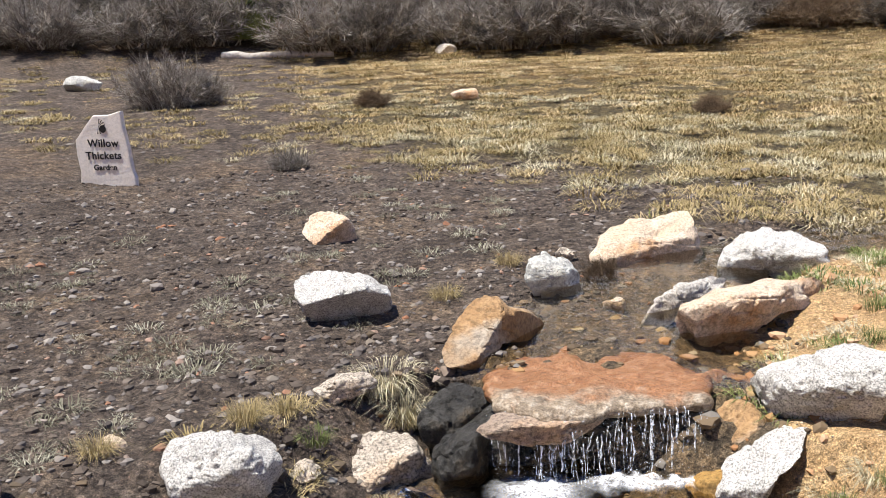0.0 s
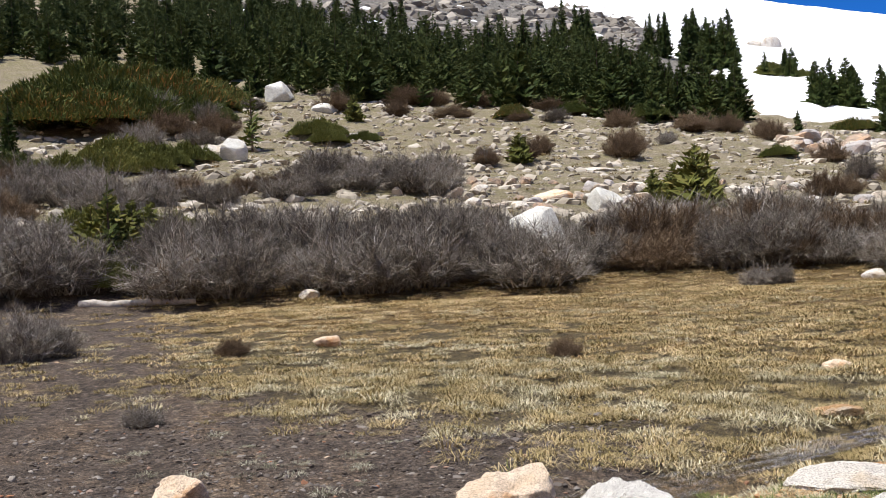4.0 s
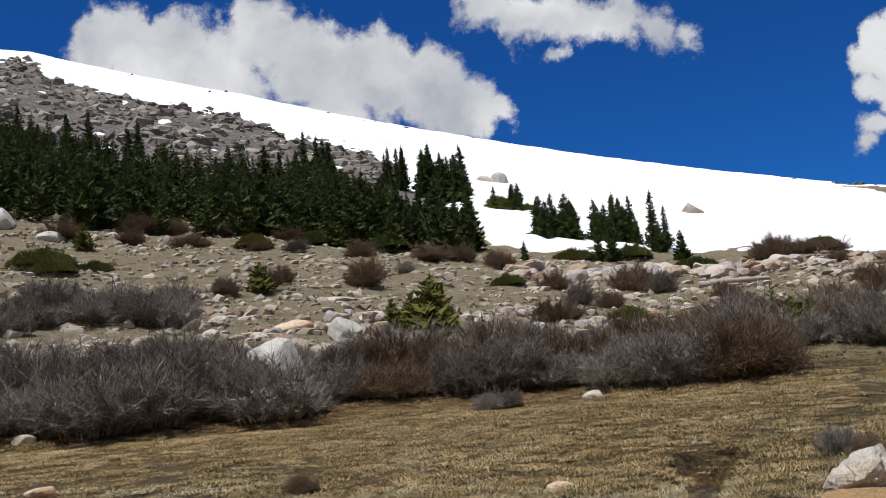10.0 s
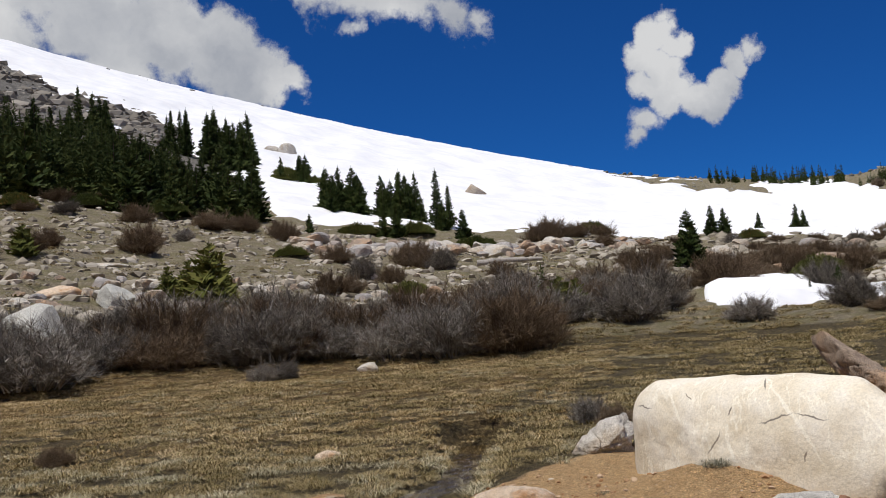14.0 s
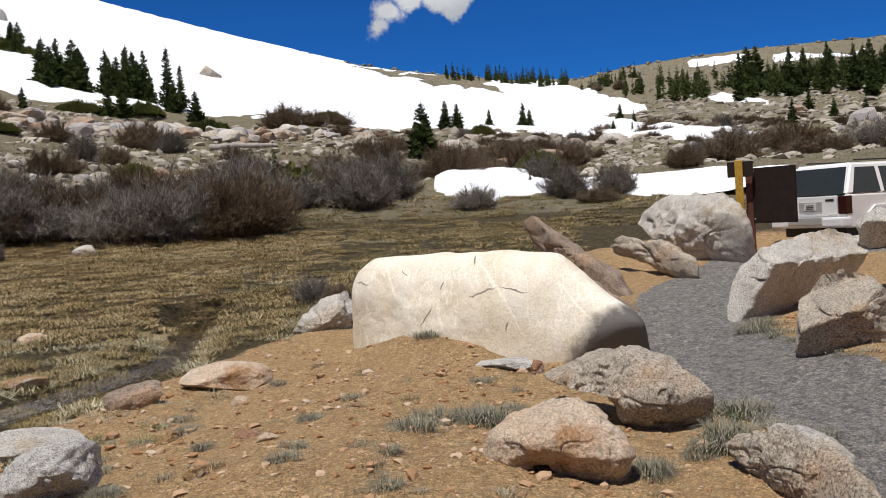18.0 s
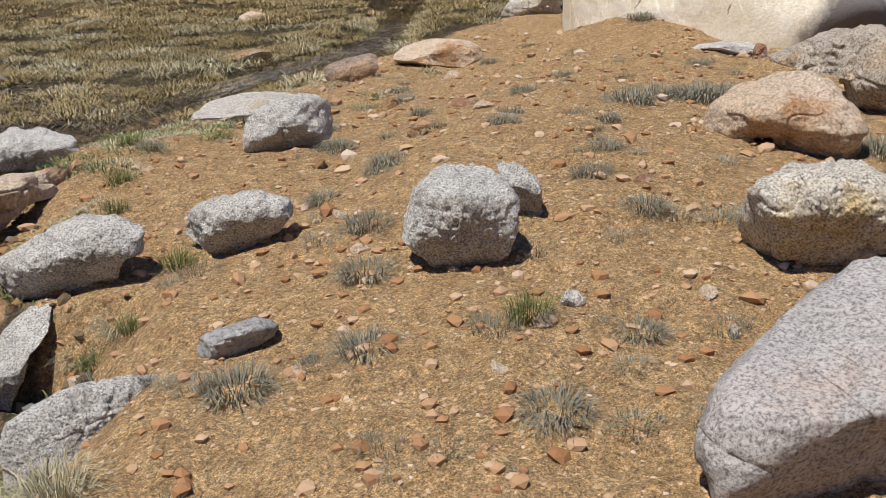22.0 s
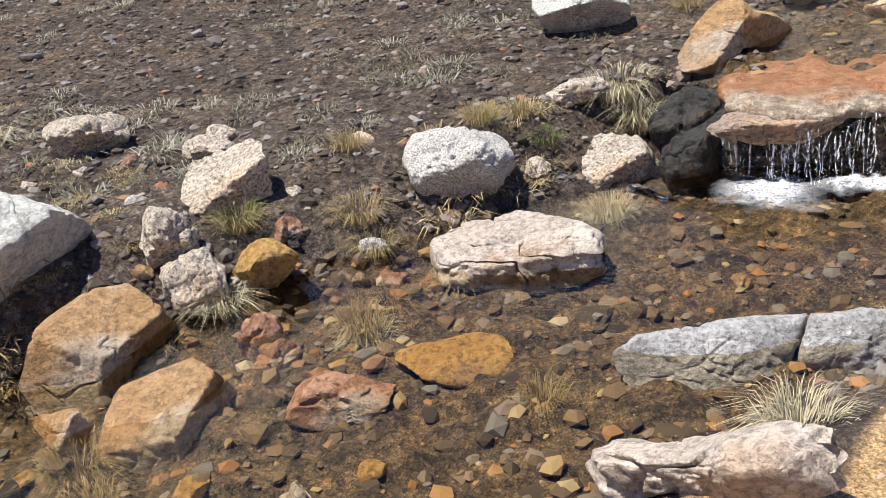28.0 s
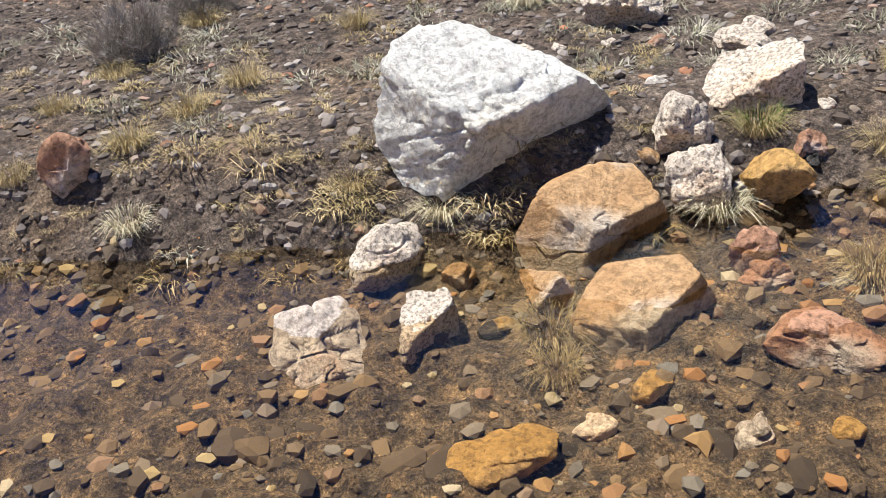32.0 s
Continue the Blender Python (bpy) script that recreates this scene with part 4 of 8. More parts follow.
carved("flat", "pale", 1.16, 5.87, 0.14, -13.5, -15.4, 0.15, 6, ((-0.26, -0.18), (-0.20, 0.01), (-0.03, 0.10), (0.18, 0.17), (0.27, 0.15), (0.20, 0.02), (-0.03, -0.13), (-0.19, -0.20)), slant=0.90)
carved("block", "peach", 1.41, 5.37, 0.19, -17.3, -16.0, 0.43, 7, ((-0.41, -0.06), (-0.39, -0.00), (-0.17, 0.10), (0.07, 0.17), (0.35, 0.21), (0.45, 0.17), (0.40, 0.12), (0.17, 0.04), (0.02, -0.07), (-0.18, -0.21), (-0.35, -0.19)), slant=0.90)
carved("round", "white", 0.44, 6.43, 0.17, -5.9, -14.1, 0.29, 8, ((-0.20, 0.01), (-0.18, 0.11), (-0.07, 0.16), (0.07, 0.13), (0.18, 0.03), (0.20, -0.11), (0.06, -0.18), (-0.12, -0.10)), slant=0.24)
carved("round", "granite", -1.23, 3.98, -0.00, 17.5, -20.7, 0.38, 9, ((-0.26, 0.04), (-0.21, 0.13), (-0.10, 0.17), (0.03, 0.17), (0.17, 0.12), (0.24, 0.07), (0.26, -0.07), (0.21, -0.18), (0.08, -0.20), (-0.12, -0.17), (-0.23, -0.07)), slant=-0.08)
carved("block", "dun", -0.57, 4.43, -0.21, 7.3, -21.8, 0.33, 10, ((-0.24, 0.03), (-0.21, 0.14), (-0.01, 0.14), (0.12, 0.11), (0.19, 0.03), (0.24, -0.07), (0.20, -0.21), (-0.03, -0.17), (-0.22, -0.09)), slant=0.07, facets=(((-0.2, -0.6, 0.77), 0.45), ((0.5, -0.8, -0.3), 0.45)))
carved("block", "pinkwhite", -0.89, 3.50, -0.20, 14.5, -26.3, 0.46, 11, ((-0.34, 0.06), (-0.33, 0.09), (-0.08, 0.13), (0.13, 0.14), (0.27, 0.10), (0.35, 0.03), (0.35, -0.09), (0.28, -0.14), (0.03, -0.15), (-0.24, -0.12), (-0.35, -0.08)), slant=-0.17, facets=(((0, -0.5, 0.86), 0.5), ((0.1, -0.85, -0.5), 0.78)))
carved("round", "granite", 1.43, 4.19, 0.21, -19.8, -16.9, 0.43, 12, ((-0.37, -0.05), (-0.32, 0.03), (-0.14, 0.12), (0.04, 0.18), (0.19, 0.16), (0.33, 0.07), (0.34, -0.01), (0.21, -0.04), (0.14, -0.14), (-0.01, -0.21), (-0.19, -0.18), (-0.32, -0.14)), slant=-0.36)
carved("block", "granite", 1.06, 4.03, -0.13, -15.6, -22.2, 0.36, 13, ((-0.19, -0.14), (-0.15, 0.03), (-0.03, 0.13), (0.09, 0.21), (0.19, 0.22), (0.17, 0.13), (0.06, 0.03), (0.02, -0.07), (-0.07, -0.21), (-0.17, -0.24)), slant=0.20, facets=(((-0.4, -0.6, 0.6), 0.4), ((-0.3, -0.7, -0.6), 0.5)))
carved("flat", "granite", 0.99, 2.90, 0.05, -20.4, -26.4, 0.13, 14, ((-0.28, -0.04), (-0.23, 0.05), (-0.13, 0.10), (-0.00, 0.14), (0.16, 0.13), (0.28, 0.12), (0.27, 0.06), (0.16, -0.03), (0.07, -0.11), (-0.13, -0.18), (-0.25, -0.18)), slant=0.30)
carved("flat", "greyblue", -0.11, 2.83, -0.24, 0.9, -33.2, 0.13, 15, ((-0.32, -0.01), (-0.23, 0.06), (-0.01, 0.10), (0.17, 0.14), (0.32, 0.15), (0.30, 0.07), (0.25, -0.03), (0.14, -0.12), (-0.04, -0.17), (-0.19, -0.15), (-0.30, -0.07)), slant=0.23)
carved("flat", "greyblue", 0.32, 2.92, -0.21, -7.8, -31.8, 0.10, 16, ((-0.11, 0.06), (0.03, 0.10), (0.13, 0.11), (0.17, -0.08), (0.08, -0.11), (-0.14, -0.14), (-0.16, -0.12), (-0.13, -0.02)), slant=0.38)
carved("block", "pinkwhite", -0.06, 1.76, 0.18, 0.0, -39.4, 0.25, 17, ((-0.322, -0.023), (-0.308, 0.018), (-0.187, 0.038), (-0.032, 0.064), (0.135, 0.094), (0.231, 0.080), (0.246, 0.044), (0.230, -0.010), (0.114, -0.063), (0.005, -0.098), (-0.252, -0.115)), slant=-0.76)
carved("block", "dun", -2.19, 3.59, 0.10, 31.1, -19.6, 0.35, 18, ((-0.22, -0.02), (-0.16, 0.07), (-0.05, 0.11), (0.08, 0.15), (0.17, 0.15), (0.19, 0.09), (0.18, -0.08), (0.16, -0.24), (0.07, -0.25), (-0.17, -0.18), (-0.24, -0.13)), slant=-0.13, facets=(((-0.3, -0.5, 0.8), 0.45), ((0.4, -0.85, -0.3), 0.45)))
carved("block", "dun", -3.25, 4.09, 0.13, 38.3, -15.7, 0.27, 19, ((-0.22, 0.09), (-0.12, 0.12), (0.13, 0.10), (0.22, 0.06), (0.23, -0.05), (0.18, -0.10), (-0.05, -0.13), (-0.19, -0.08), (-0.19, 0.02)), slant=-0.16)
carved("block", "white", -2.76, 2.68, 0.15, 44.4, -21.3, 0.78, 20, ((-0.53, 0.06), (-0.43, 0.32), (-0.36, 0.37), (-0.20, 0.37), (-0.07, 0.31), (0.14, 0.19), (0.38, 0.07), (0.49, -0.04), (0.52, -0.12), (0.40, -0.18), (0.17, -0.26), (-0.02, -0.31), (-0.17, -0.39), (-0.34, -0.30), (-0.49, -0.19), (-0.53, -0.08)), slant=0.05, facets=(((0.5, -0.58, -0.64), 0.2), ((-0.5, -0.85, -0.1), 0.4), ((0.15, -0.75, 0.65), 0.34)))
carved("block", "ochre", -2.30, 2.62, -0.18, 39.2, -28.2, 0.47, 21, ((-0.31, -0.04), (-0.28, -0.00), (-0.19, 0.14), (0.03, 0.22), (0.18, 0.21), (0.24, 0.12), (0.31, -0.03), (0.31, -0.12), (0.05, -0.15), (-0.02, -0.24), (-0.12, -0.24), (-0.27, -0.18)), slant=0.28, facets=(((0.1, -0.72, 0.7), 0.36), ((-0.55, -0.82, -0.1), 0.42), ((0.6, -0.65, -0.5), 0.34)))
carved("block", "ochre", -1.85, 2.34, -0.27, 35.7, -33.5, 0.39, 22, ((-0.27, -0.02), (-0.21, 0.10), (-0.17, 0.16), (-0.03, 0.18), (0.12, 0.19), (0.20, 0.09), (0.26, -0.02), (0.24, -0.08), (0.09, -0.18), (-0.04, -0.24), (-0.23, -0.21)), facets=(((-0.1, -0.75, 0.65), 0.36), ((0.75, -0.6, -0.3), 0.34), ((-0.25, -0.9, -0.35), 0.5)))
carved("block", "ochre", -2.18, 2.20, -0.26, 42.7, -32.5, 0.18, 23, ((-0.10, 0.11), (0.06, 0.08), (0.10, 0.01), (0.07, -0.09), (-0.01, -0.13), (-0.05, -0.03), (-0.09, 0.06)), slant=-0.62, facets=(((-0.5, -0.6, 0.6), 0.4), ((0.6, -0.7, -0.3), 0.4)))
carved("round", "dun", -2.26, 3.16, 0.01, 33.4, -22.9, 0.23, 24, ((-0.13, 0.03), (-0.09, 0.12), (-0.03, 0.14), (0.06, 0.10), (0.13, -0.00), (0.09, -0.12), (-0.04, -0.16), (-0.11, -0.10)), slant=0.08)
carved("round", "dun", -2.12, 3.04, -0.14, 32.6, -26.0, 0.25, 25, ((-0.14, -0.02), (-0.12, 0.09), (-0.00, 0.13), (0.08, 0.15), (0.13, 0.04), (0.12, -0.06), (0.06, -0.15), (-0.07, -0.18), (-0.12, -0.13)))
carved("round", "dun", -2.87, 2.05, -0.25, 53.4, -28.9, 0.25, 26, ((-0.16, -0.02), (-0.10, 0.10), (0.01, 0.15), (0.13, 0.13), (0.17, 0.03), (0.10, -0.09), (-0.02, -0.17), (-0.14, -0.13)), slant=0.21)
carved("block", "dun", -2.43, 1.86, -0.27, 51.2, -33.1, 0.20, 27, ((-0.11, 0.01), (-0.07, 0.11), (0.07, 0.11), (0.11, 0.02), (0.09, -0.11), (-0.00, -0.15), (-0.12, -0.12)), slant=0.48, facets=(((-0.3, -0.6, 0.7), 0.4), ((0.5, -0.7, -0.4), 0.4)))
carved("block", "pinkwhite", -2.66, 1.57, -0.31, 58.8, -33.4, 0.32, 28, ((-0.19, 0.05), (-0.16, 0.14), (-0.06, 0.16), (0.08, 0.15), (0.12, 0.11), (0.13, 0.02), (0.19, -0.07), (0.14, -0.11), (-0.06, -0.12), (-0.15, -0.17), (-0.22, -0.14)), slant=0.06, facets=(((-0.5, -0.7, 0.3), 0.4), ((0.5, -0.6, 0.5), 0.45)))
carved("round", "granite", 2.51, 2.76, 0.42, -41.1, -17.2, 0.41, 29, ((-0.25, -0.01), (-0.22, 0.11), (-0.13, 0.20), (-0.04, 0.24), (0.08, 0.22), (0.19, 0.16), (0.25, 0.06), (0.24, -0.05), (0.21, -0.13), (0.11, -0.20), (0.00, -0.24), (-0.09, -0.21), (-0.18, -0.14), (-0.23, -0.08)), slant=-0.08)
carved("round", "granite", 2.97, 2.89, 0.41, -44.9, -15.7, 0.20, 30, ((-0.11, 0.14), (0.01, 0.11), (0.09, 0.02), (0.10, -0.08), (0.03, -0.14), (-0.03, -0.12), (-0.08, 0.05)), slant=-0.90)
carved("round", "granite", 2.10, 3.87, 0.26, -27.2, -16.6, 0.32, 31, ((-0.26, -0.02), (-0.22, 0.10), (-0.11, 0.14), (0.10, 0.15), (0.25, 0.10), (0.25, 0.02), (0.11, -0.09), (-0.05, -0.18), (-0.16, -0.14)), slant=-0.23)
carved("round", "granite", 3.18, 5.23, 0.38, -30.4, -10.9, 0.38, 32, ((-0.29, -0.04), (-0.25, 0.09), (-0.05, 0.16), (0.17, 0.18), (0.30, 0.11), (0.29, -0.09), (0.04, -0.19), (-0.16, -0.20), (-0.23, -0.19), (-0.29, -0.17)), slant=0.20)
carved("block", "greyblue", 1.54, 2.85, 0.18, -26.6, -23.4, 0.15, 33, ((-0.15, -0.02), (-0.13, 0.04), (-0.02, 0.06), (0.09, 0.07), (0.15, 0.04), (0.14, 0.01), (0.08, -0.02), (-0.01, -0.06), (-0.12, -0.07)), slant=0.24)
carved("round", "peach", 5.00, 2.85, 0.41, -58.2, -11.8, 0.55, 34, ((-0.44, -0.04), (-0.37, 0.09), (-0.17, 0.19), (0.05, 0.26), (0.24, 0.20), (0.37, 0.05), (0.43, -0.05), (0.39, -0.26), (0.22, -0.29), (0.02, -0.26), (-0.11, -0.08), (-0.17, -0.11), (-0.37, -0.12)), facets=(((-0.2, -0.5, 0.84), 0.75), ((-0.1, -0.62, -0.78), 0.85)))
carved("round", "yellow", 3.57, 1.73, 0.38, -61.2, -17.6, 0.49, 35, ((-0.38, -0.03), (-0.34, 0.11), (-0.20, 0.19), (-0.01, 0.21), (0.19, 0.15), (0.33, 0.08), (0.40, -0.01), (0.33, -0.10), (0.13, -0.13), (-0.04, -0.21), (-0.22, -0.17), (-0.35, -0.14)), slant=0.40)
carved("block", "granitefine", 2.43, 0.97, 0.39, -64.0, -26.2, 0.70, 36, ((-0.415, -0.235), (-0.402, -0.062), (-0.263, 0.115), (-0.092, 0.265), (0.054, 0.322), (0.171, 0.307), (0.273, 0.231), (0.402, 0.106), (0.414, 0.004), (0.320, -0.105), (0.182, -0.254), (-0.098, -0.352), (-0.386, -0.349)), slant=0.19, facets=(((-0.1, -0.6, 0.79), 0.4), ((0.5, -0.5, -0.7), 0.55)))
carved("block", "granite", 3.68, 0.81, 0.18, -74.7, -22.1, 0.7, 37, ((-0.461, 0.074), (-0.423, 0.152), (-0.303, 0.241), (-0.105, 0.283), (0.087, 0.307), (0.343, 0.307), (0.45, 0.119), (0.418, -0.191), (0.139, -0.359), (-0.086, -0.309), (-0.289, -0.109), (-0.416, 0.004)), facets=(((0.1, -0.42, 0.9), 0.36), ((-0.1, -0.86, -0.5), 0.45)))
carved("flat", "dun", 5.38, 1.6, 0.27, -71.4, -14.1, 0.3, 38, ((-0.43, 0.162), (-0.371, 0.215), (-0.267, 0.241), (-0.061, 0.248), (0.253, 0.08), (0.394, -0.08), (0.422, -0.182), (0.369, -0.273), (0.258, -0.248), (-0.027, -0.152), (-0.233, -0.02), (-0.399, 0.1)), slant=-1.2)
carved("flat", "pale", 5.9, 1.68, 0.3, -72.3, -12.5, 0.3, 53, ((-0.28, 0.1), (-0.095, 0.11), (0.123, 0.018), (0.216, -0.062), (0.186, -0.16), (-0.157, -0.05)), slant=-0.6)
carved("round", "dun", 6.58, 3.21, 0.41, -62.5, -9.3, 0.75, 39, ((-0.70, 0.11), (-0.40, 0.23), (-0.03, 0.30), (0.31, 0.20), (0.49, 0.06), (0.57, -0.08), (0.53, -0.25), (0.14, -0.33), (-0.09, -0.25), (-0.27, 0.02)), slant=-0.90, facets=(((0.1, -0.6, -0.78), 0.82),))
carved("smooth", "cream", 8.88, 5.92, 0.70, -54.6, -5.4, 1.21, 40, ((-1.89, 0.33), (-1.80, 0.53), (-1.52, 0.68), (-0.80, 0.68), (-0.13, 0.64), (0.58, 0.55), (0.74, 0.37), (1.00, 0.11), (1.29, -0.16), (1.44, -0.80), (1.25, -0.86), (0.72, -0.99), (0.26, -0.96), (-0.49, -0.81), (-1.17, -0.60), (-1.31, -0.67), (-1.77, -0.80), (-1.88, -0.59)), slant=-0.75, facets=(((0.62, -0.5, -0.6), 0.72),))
carved("flat", "brown", 12.88, 7.32, 0.99, -59.2, -2.7, 0.55, 41, ((-0.89, 0.63), (-0.67, 0.68), (-0.07, 0.16), (0.57, -0.25), (0.79, -0.65), (0.73, -0.77), (0.31, -0.55), (-0.18, -0.18), (-0.61, 0.16), (-0.79, 0.35)), slant=-0.90)
carved("flat", "brown", 11.61, 6.26, 0.64, -60.4, -4.6, 0.29, 42, ((-0.51, 0.36), (0.16, -0.07), (0.48, -0.27), (0.37, -0.40), (0.01, -0.26)), slant=-0.90)
carved("round", "pale", 16.46, 7.05, 1.28, -65.9, -1.3, 1.41, 43, ((-1.12, 0.16), (-0.94, 0.42), (-0.29, 0.63), (0.40, 0.63), (0.71, 0.43), (0.96, -0.07), (0.97, -0.57), (0.53, -0.76), (-0.14, -0.65), (-0.75, -0.18)), slant=-0.90, facets=(((0.1, -0.6, -0.78), 0.82),))
carved("flat", "dun", 14.48, 6.87, 0.89, -63.6, -2.9, 0.33, 44, ((-0.83, 0.25), (-0.56, 0.40), (0.00, 0.33), (0.67, -0.07), (0.74, -0.38), (0.41, -0.46), (-0.11, -0.12), (-0.67, 0.09)), slant=-0.90)
carved("block", "pale", 11.89, 3.74, 0.77, -71.4, -4.3, 1.32, 45, ((-0.85, -0.35), (-0.77, 0.01), (-0.49, 0.30), (-0.11, 0.46), (0.49, 0.55), (0.92, 0.47), (0.86, 0.26), (0.68, 0.05), (0.41, 0.06), (0.00, -0.20), (-0.26, -0.49), (-0.58, -0.58), (-0.79, -0.52)), slant=0.90, facets=(((0, -0.4, 0.9), 0.45), ((0.25, -0.75, -0.62), 0.12), ((-0.8, -0.5, 0.2), 0.5)))
carved("block", "dun", 9.04, 2.35, 0.69, -74.0, -6.3, 0.82, 46, ((-0.49, -0.33), (-0.43, 0.07), (-0.25, 0.29), (-0.06, 0.40), (0.17, 0.33), (0.35, 0.15), (0.47, -0.00), (0.43, -0.35), (0.06, -0.49), (-0.37, -0.46)), slant=0.12, facets=(((-0.3, -0.4, 0.85), 0.42), ((0.15, -0.85, -0.5), 0.3), ((0.85, -0.5, 0.1), 0.5)))
carved("block", "pale", 13.18, 2.75, 1.35, -77.3, -1.4, 0.86, 47, ((-0.69, -0.01), (-0.42, 0.15), (0.22, 0.25), (0.67, 0.19), (0.67, -0.16), (0.21, -0.24), (-0.63, -0.27)), slant=0.12, facets=(((0, -0.4, 0.9), 0.5), ((-0.2, -0.85, -0.5), 0.4)))
carved("block", "pale", 9.34, 9.27, 0.52, -43.7, -5.1, 0.54, 48, ((-0.48, -0.31), (-0.27, -0.02), (0.05, 0.22), (0.33, 0.29), (0.43, 0.15), (0.43, -0.27), (0.09, -0.36)))
block("wet", -0.29, 4.84, -0.25, 0.36, 0.25, 0.20, 1, 9)
block("dun", -0.79, 4.80, 0.01, 0.32, 0.22, 0.12, 7, 10)
cobble("dun", 0.61, 7.21, 0.12, 0.15, 0.11, 0.09, -7, 11)
cobble("peach", 0.76, 6.02, 0.06, 0.14, 0.11, 0.08, -9, 12)
block("white", -7.82, 20.10, 1.06, 0.75, 0.52, 0.30, 21, 13)
cobble("peach", 0.01, 17.39, 0.75, 0.48, 0.36, 0.18, -1, 14)
slab("pale", 3.98, 7.18, 0.11, 0.99, 0.74, 0.15, -28, 30)
slab("peach", 6.40, 7.66, 0.19, 0.89, 0.67, 0.22, -39, 31)
block("brown", 5.39, 7.76, 0.15, 0.52, 0.37, 0.23, -34, 32)
cobble("ochre", 5.45, 9.91, 0.17, 0.52, 0.39, 0.11, -28, 33)
cobble("peach", 7.05, 12.66, 0.34, 0.43, 0.32, 0.13, -29, 34)
cobble("peach", 3.60, 1.68, 0.19, 0.14, 0.11, 0.10, -62, 37)
block("dun", 8.60, 1.63, 0.39, 0.59, 0.42, 0.37, -78, 49)
cobble("dun", 4.91, 1.36, 0.12, 0.24, 0.18, 0.11, -72, 50)
slab("granite", 7.71, 5.15, 0.30, 0.58, 0.44, 0.08, -54, 52)
block("yellowochre", -1.88, 3.21, -0.19, 0.27, 0.19, 0.17, 30, 61)
cobble("granite", -1.51, 3.50, -0.20, 0.13, 0.10, 0.06, 23, 62)
block("rust", -1.76, 2.85, -0.32, 0.18, 0.12, 0.18, 31, 63)
block("rust", -4.29, 1.46, -0.04, 0.23, 0.16, 0.25, 71, 67)
cobble("yellowochre", -0.99, 2.81, -0.32, 0.42, 0.31, 0.08, 19, 68)
block("rust", -1.32, 2.54, -0.31, 0.38, 0.26, 0.12, 27, 69)
cobble("yellowochre", -1.79, 1.54, -0.34, 0.32, 0.24, 0.08, 47, 71)
block("peach", -1.66, 1.79, -0.32, 0.14, 0.10, 0.06, 40, 72)
block("rust", -1.86, 3.44, -0.10, 0.12, 0.09, 0.09, 28, 73)
block("rust", -1.89, 3.42, -0.11, 0.10, 0.07, 0.07, -90, 201)
block("wet", -1.84, 3.41, -0.14, 0.09, 0.06, 0.05, -53, 202)
block("rust", -1.39, 3.36, -0.29, 0.12, 0.09, 0.06, -16, 203)
block("brown", -1.51, 3.31, -0.27, 0.08, 0.06, 0.06, 21, 204)
block("rust", -2.90, 3.91, 0.03, 0.10, 0.07, 0.07, 58, 205)
cobble("dun", -3.13, 3.83, 0.02, 0.09, 0.07, 0.05, -85, 206)
cobble("pale", -3.45, 3.52, 0.02, 0.10, 0.07, 0.05, -48, 207)
block("dun", -2.51, 4.04, 0.03, 0.26, 0.19, 0.11, -11, 208)
cobble("ochre", -2.34, 3.03, -0.11, 0.09, 0.07, 0.06, 26, 209)
block("rust", -1.70, 2.80, -0.35, 0.21, 0.16, 0.11, 63, 210)
block("yellowochre", -1.64, 2.83, -0.35, 0.10, 0.07, 0.04, -80, 211)
cobble("dun", -3.29, 3.63, 0.03, 0.09, 0.07, 0.05, -43, 212)
block("pale", -2.62, 3.51, 0.01, 0.11, 0.08, 0.05, -6, 213)
block("ochre", -2.60, 2.16, -0.33, 0.13, 0.10, 0.08, 31, 214)
block("yellowochre", -2.29, 2.04, -0.36, 0.13, 0.09, 0.06, 68, 215)
block("yellowochre", -1.63, 2.04, -0.31, 0.15, 0.11, 0.06, -75, 216)
block("ochre", 0.00, 3.39, -0.30, 0.09, 0.06, 0.06, -38, 217)
block("dun", -0.93, 4.23, -0.16, 0.16, 0.12, 0.06, -1, 218)
block("ochre", -1.22, 3.37, -0.33, 0.12, 0.09, 0.07, 36, 219)
cobble("yellowochre", -1.10, 2.21, -0.32, 0.11, 0.08, 0.04, 73, 220)
block("pinkwhite", -1.31, 2.08, -0.36, 0.13, 0.09, 0.08, -70, 221)
block("dun", -1.93, 3.68, -0.02, 0.08, 0.06, 0.04, -33, 222)
block("peach", -1.77, 4.23, 0.01, 0.11, 0.08, 0.06, 4, 223)
cobble("dun", -3.46, 3.55, 0.02, 0.12, 0.09, 0.06, 41, 224)
block("dun", -2.60, 4.28, -0.00, 0.21, 0.16, 0.10, 78, 225)
block("peach", 5.79, 6.71, 0.15, 0.18, 0.13, 0.11, -65, 226)
block("peach", 4.61, 4.97, 0.27, 0.16, 0.12, 0.08, -28, 227)
block("ochre", 3.70, 4.55, 0.29, 0.14, 0.11, 0.08, 9, 228)
block("ochre", 4.59, 6.05, 0.16, 0.20, 0.15, 0.10, 46, 229)
cobble("peach", 2.55, 3.72, 0.20, 0.09, 0.07, 0.06, 83, 230)
block("ochre", 2.51, 2.57, 0.21, 0.09, 0.07, 0.05, -60, 231)
block("rust", 3.59, 2.71, 0.33, 0.11, 0.08, 0.06, -23, 232)
block("rust", 7.61, 4.71, 0.26, 0.16, 0.12, 0.13, 14, 233)
block("rust", 4.78, 5.38, 0.22, 0.26, 0.19, 0.07, 51, 234)
block("ochre", 3.07, 4.70, 0.20, 0.12, 0.09, 0.09, 88, 235)
block("peach", 2.32, 3.21, 0.21, 0.09, 0.07, 0.05, -55, 236)
cobble("pale", 2.49, 2.13, 0.21, 0.08, 0.06, 0.07, -18, 237)
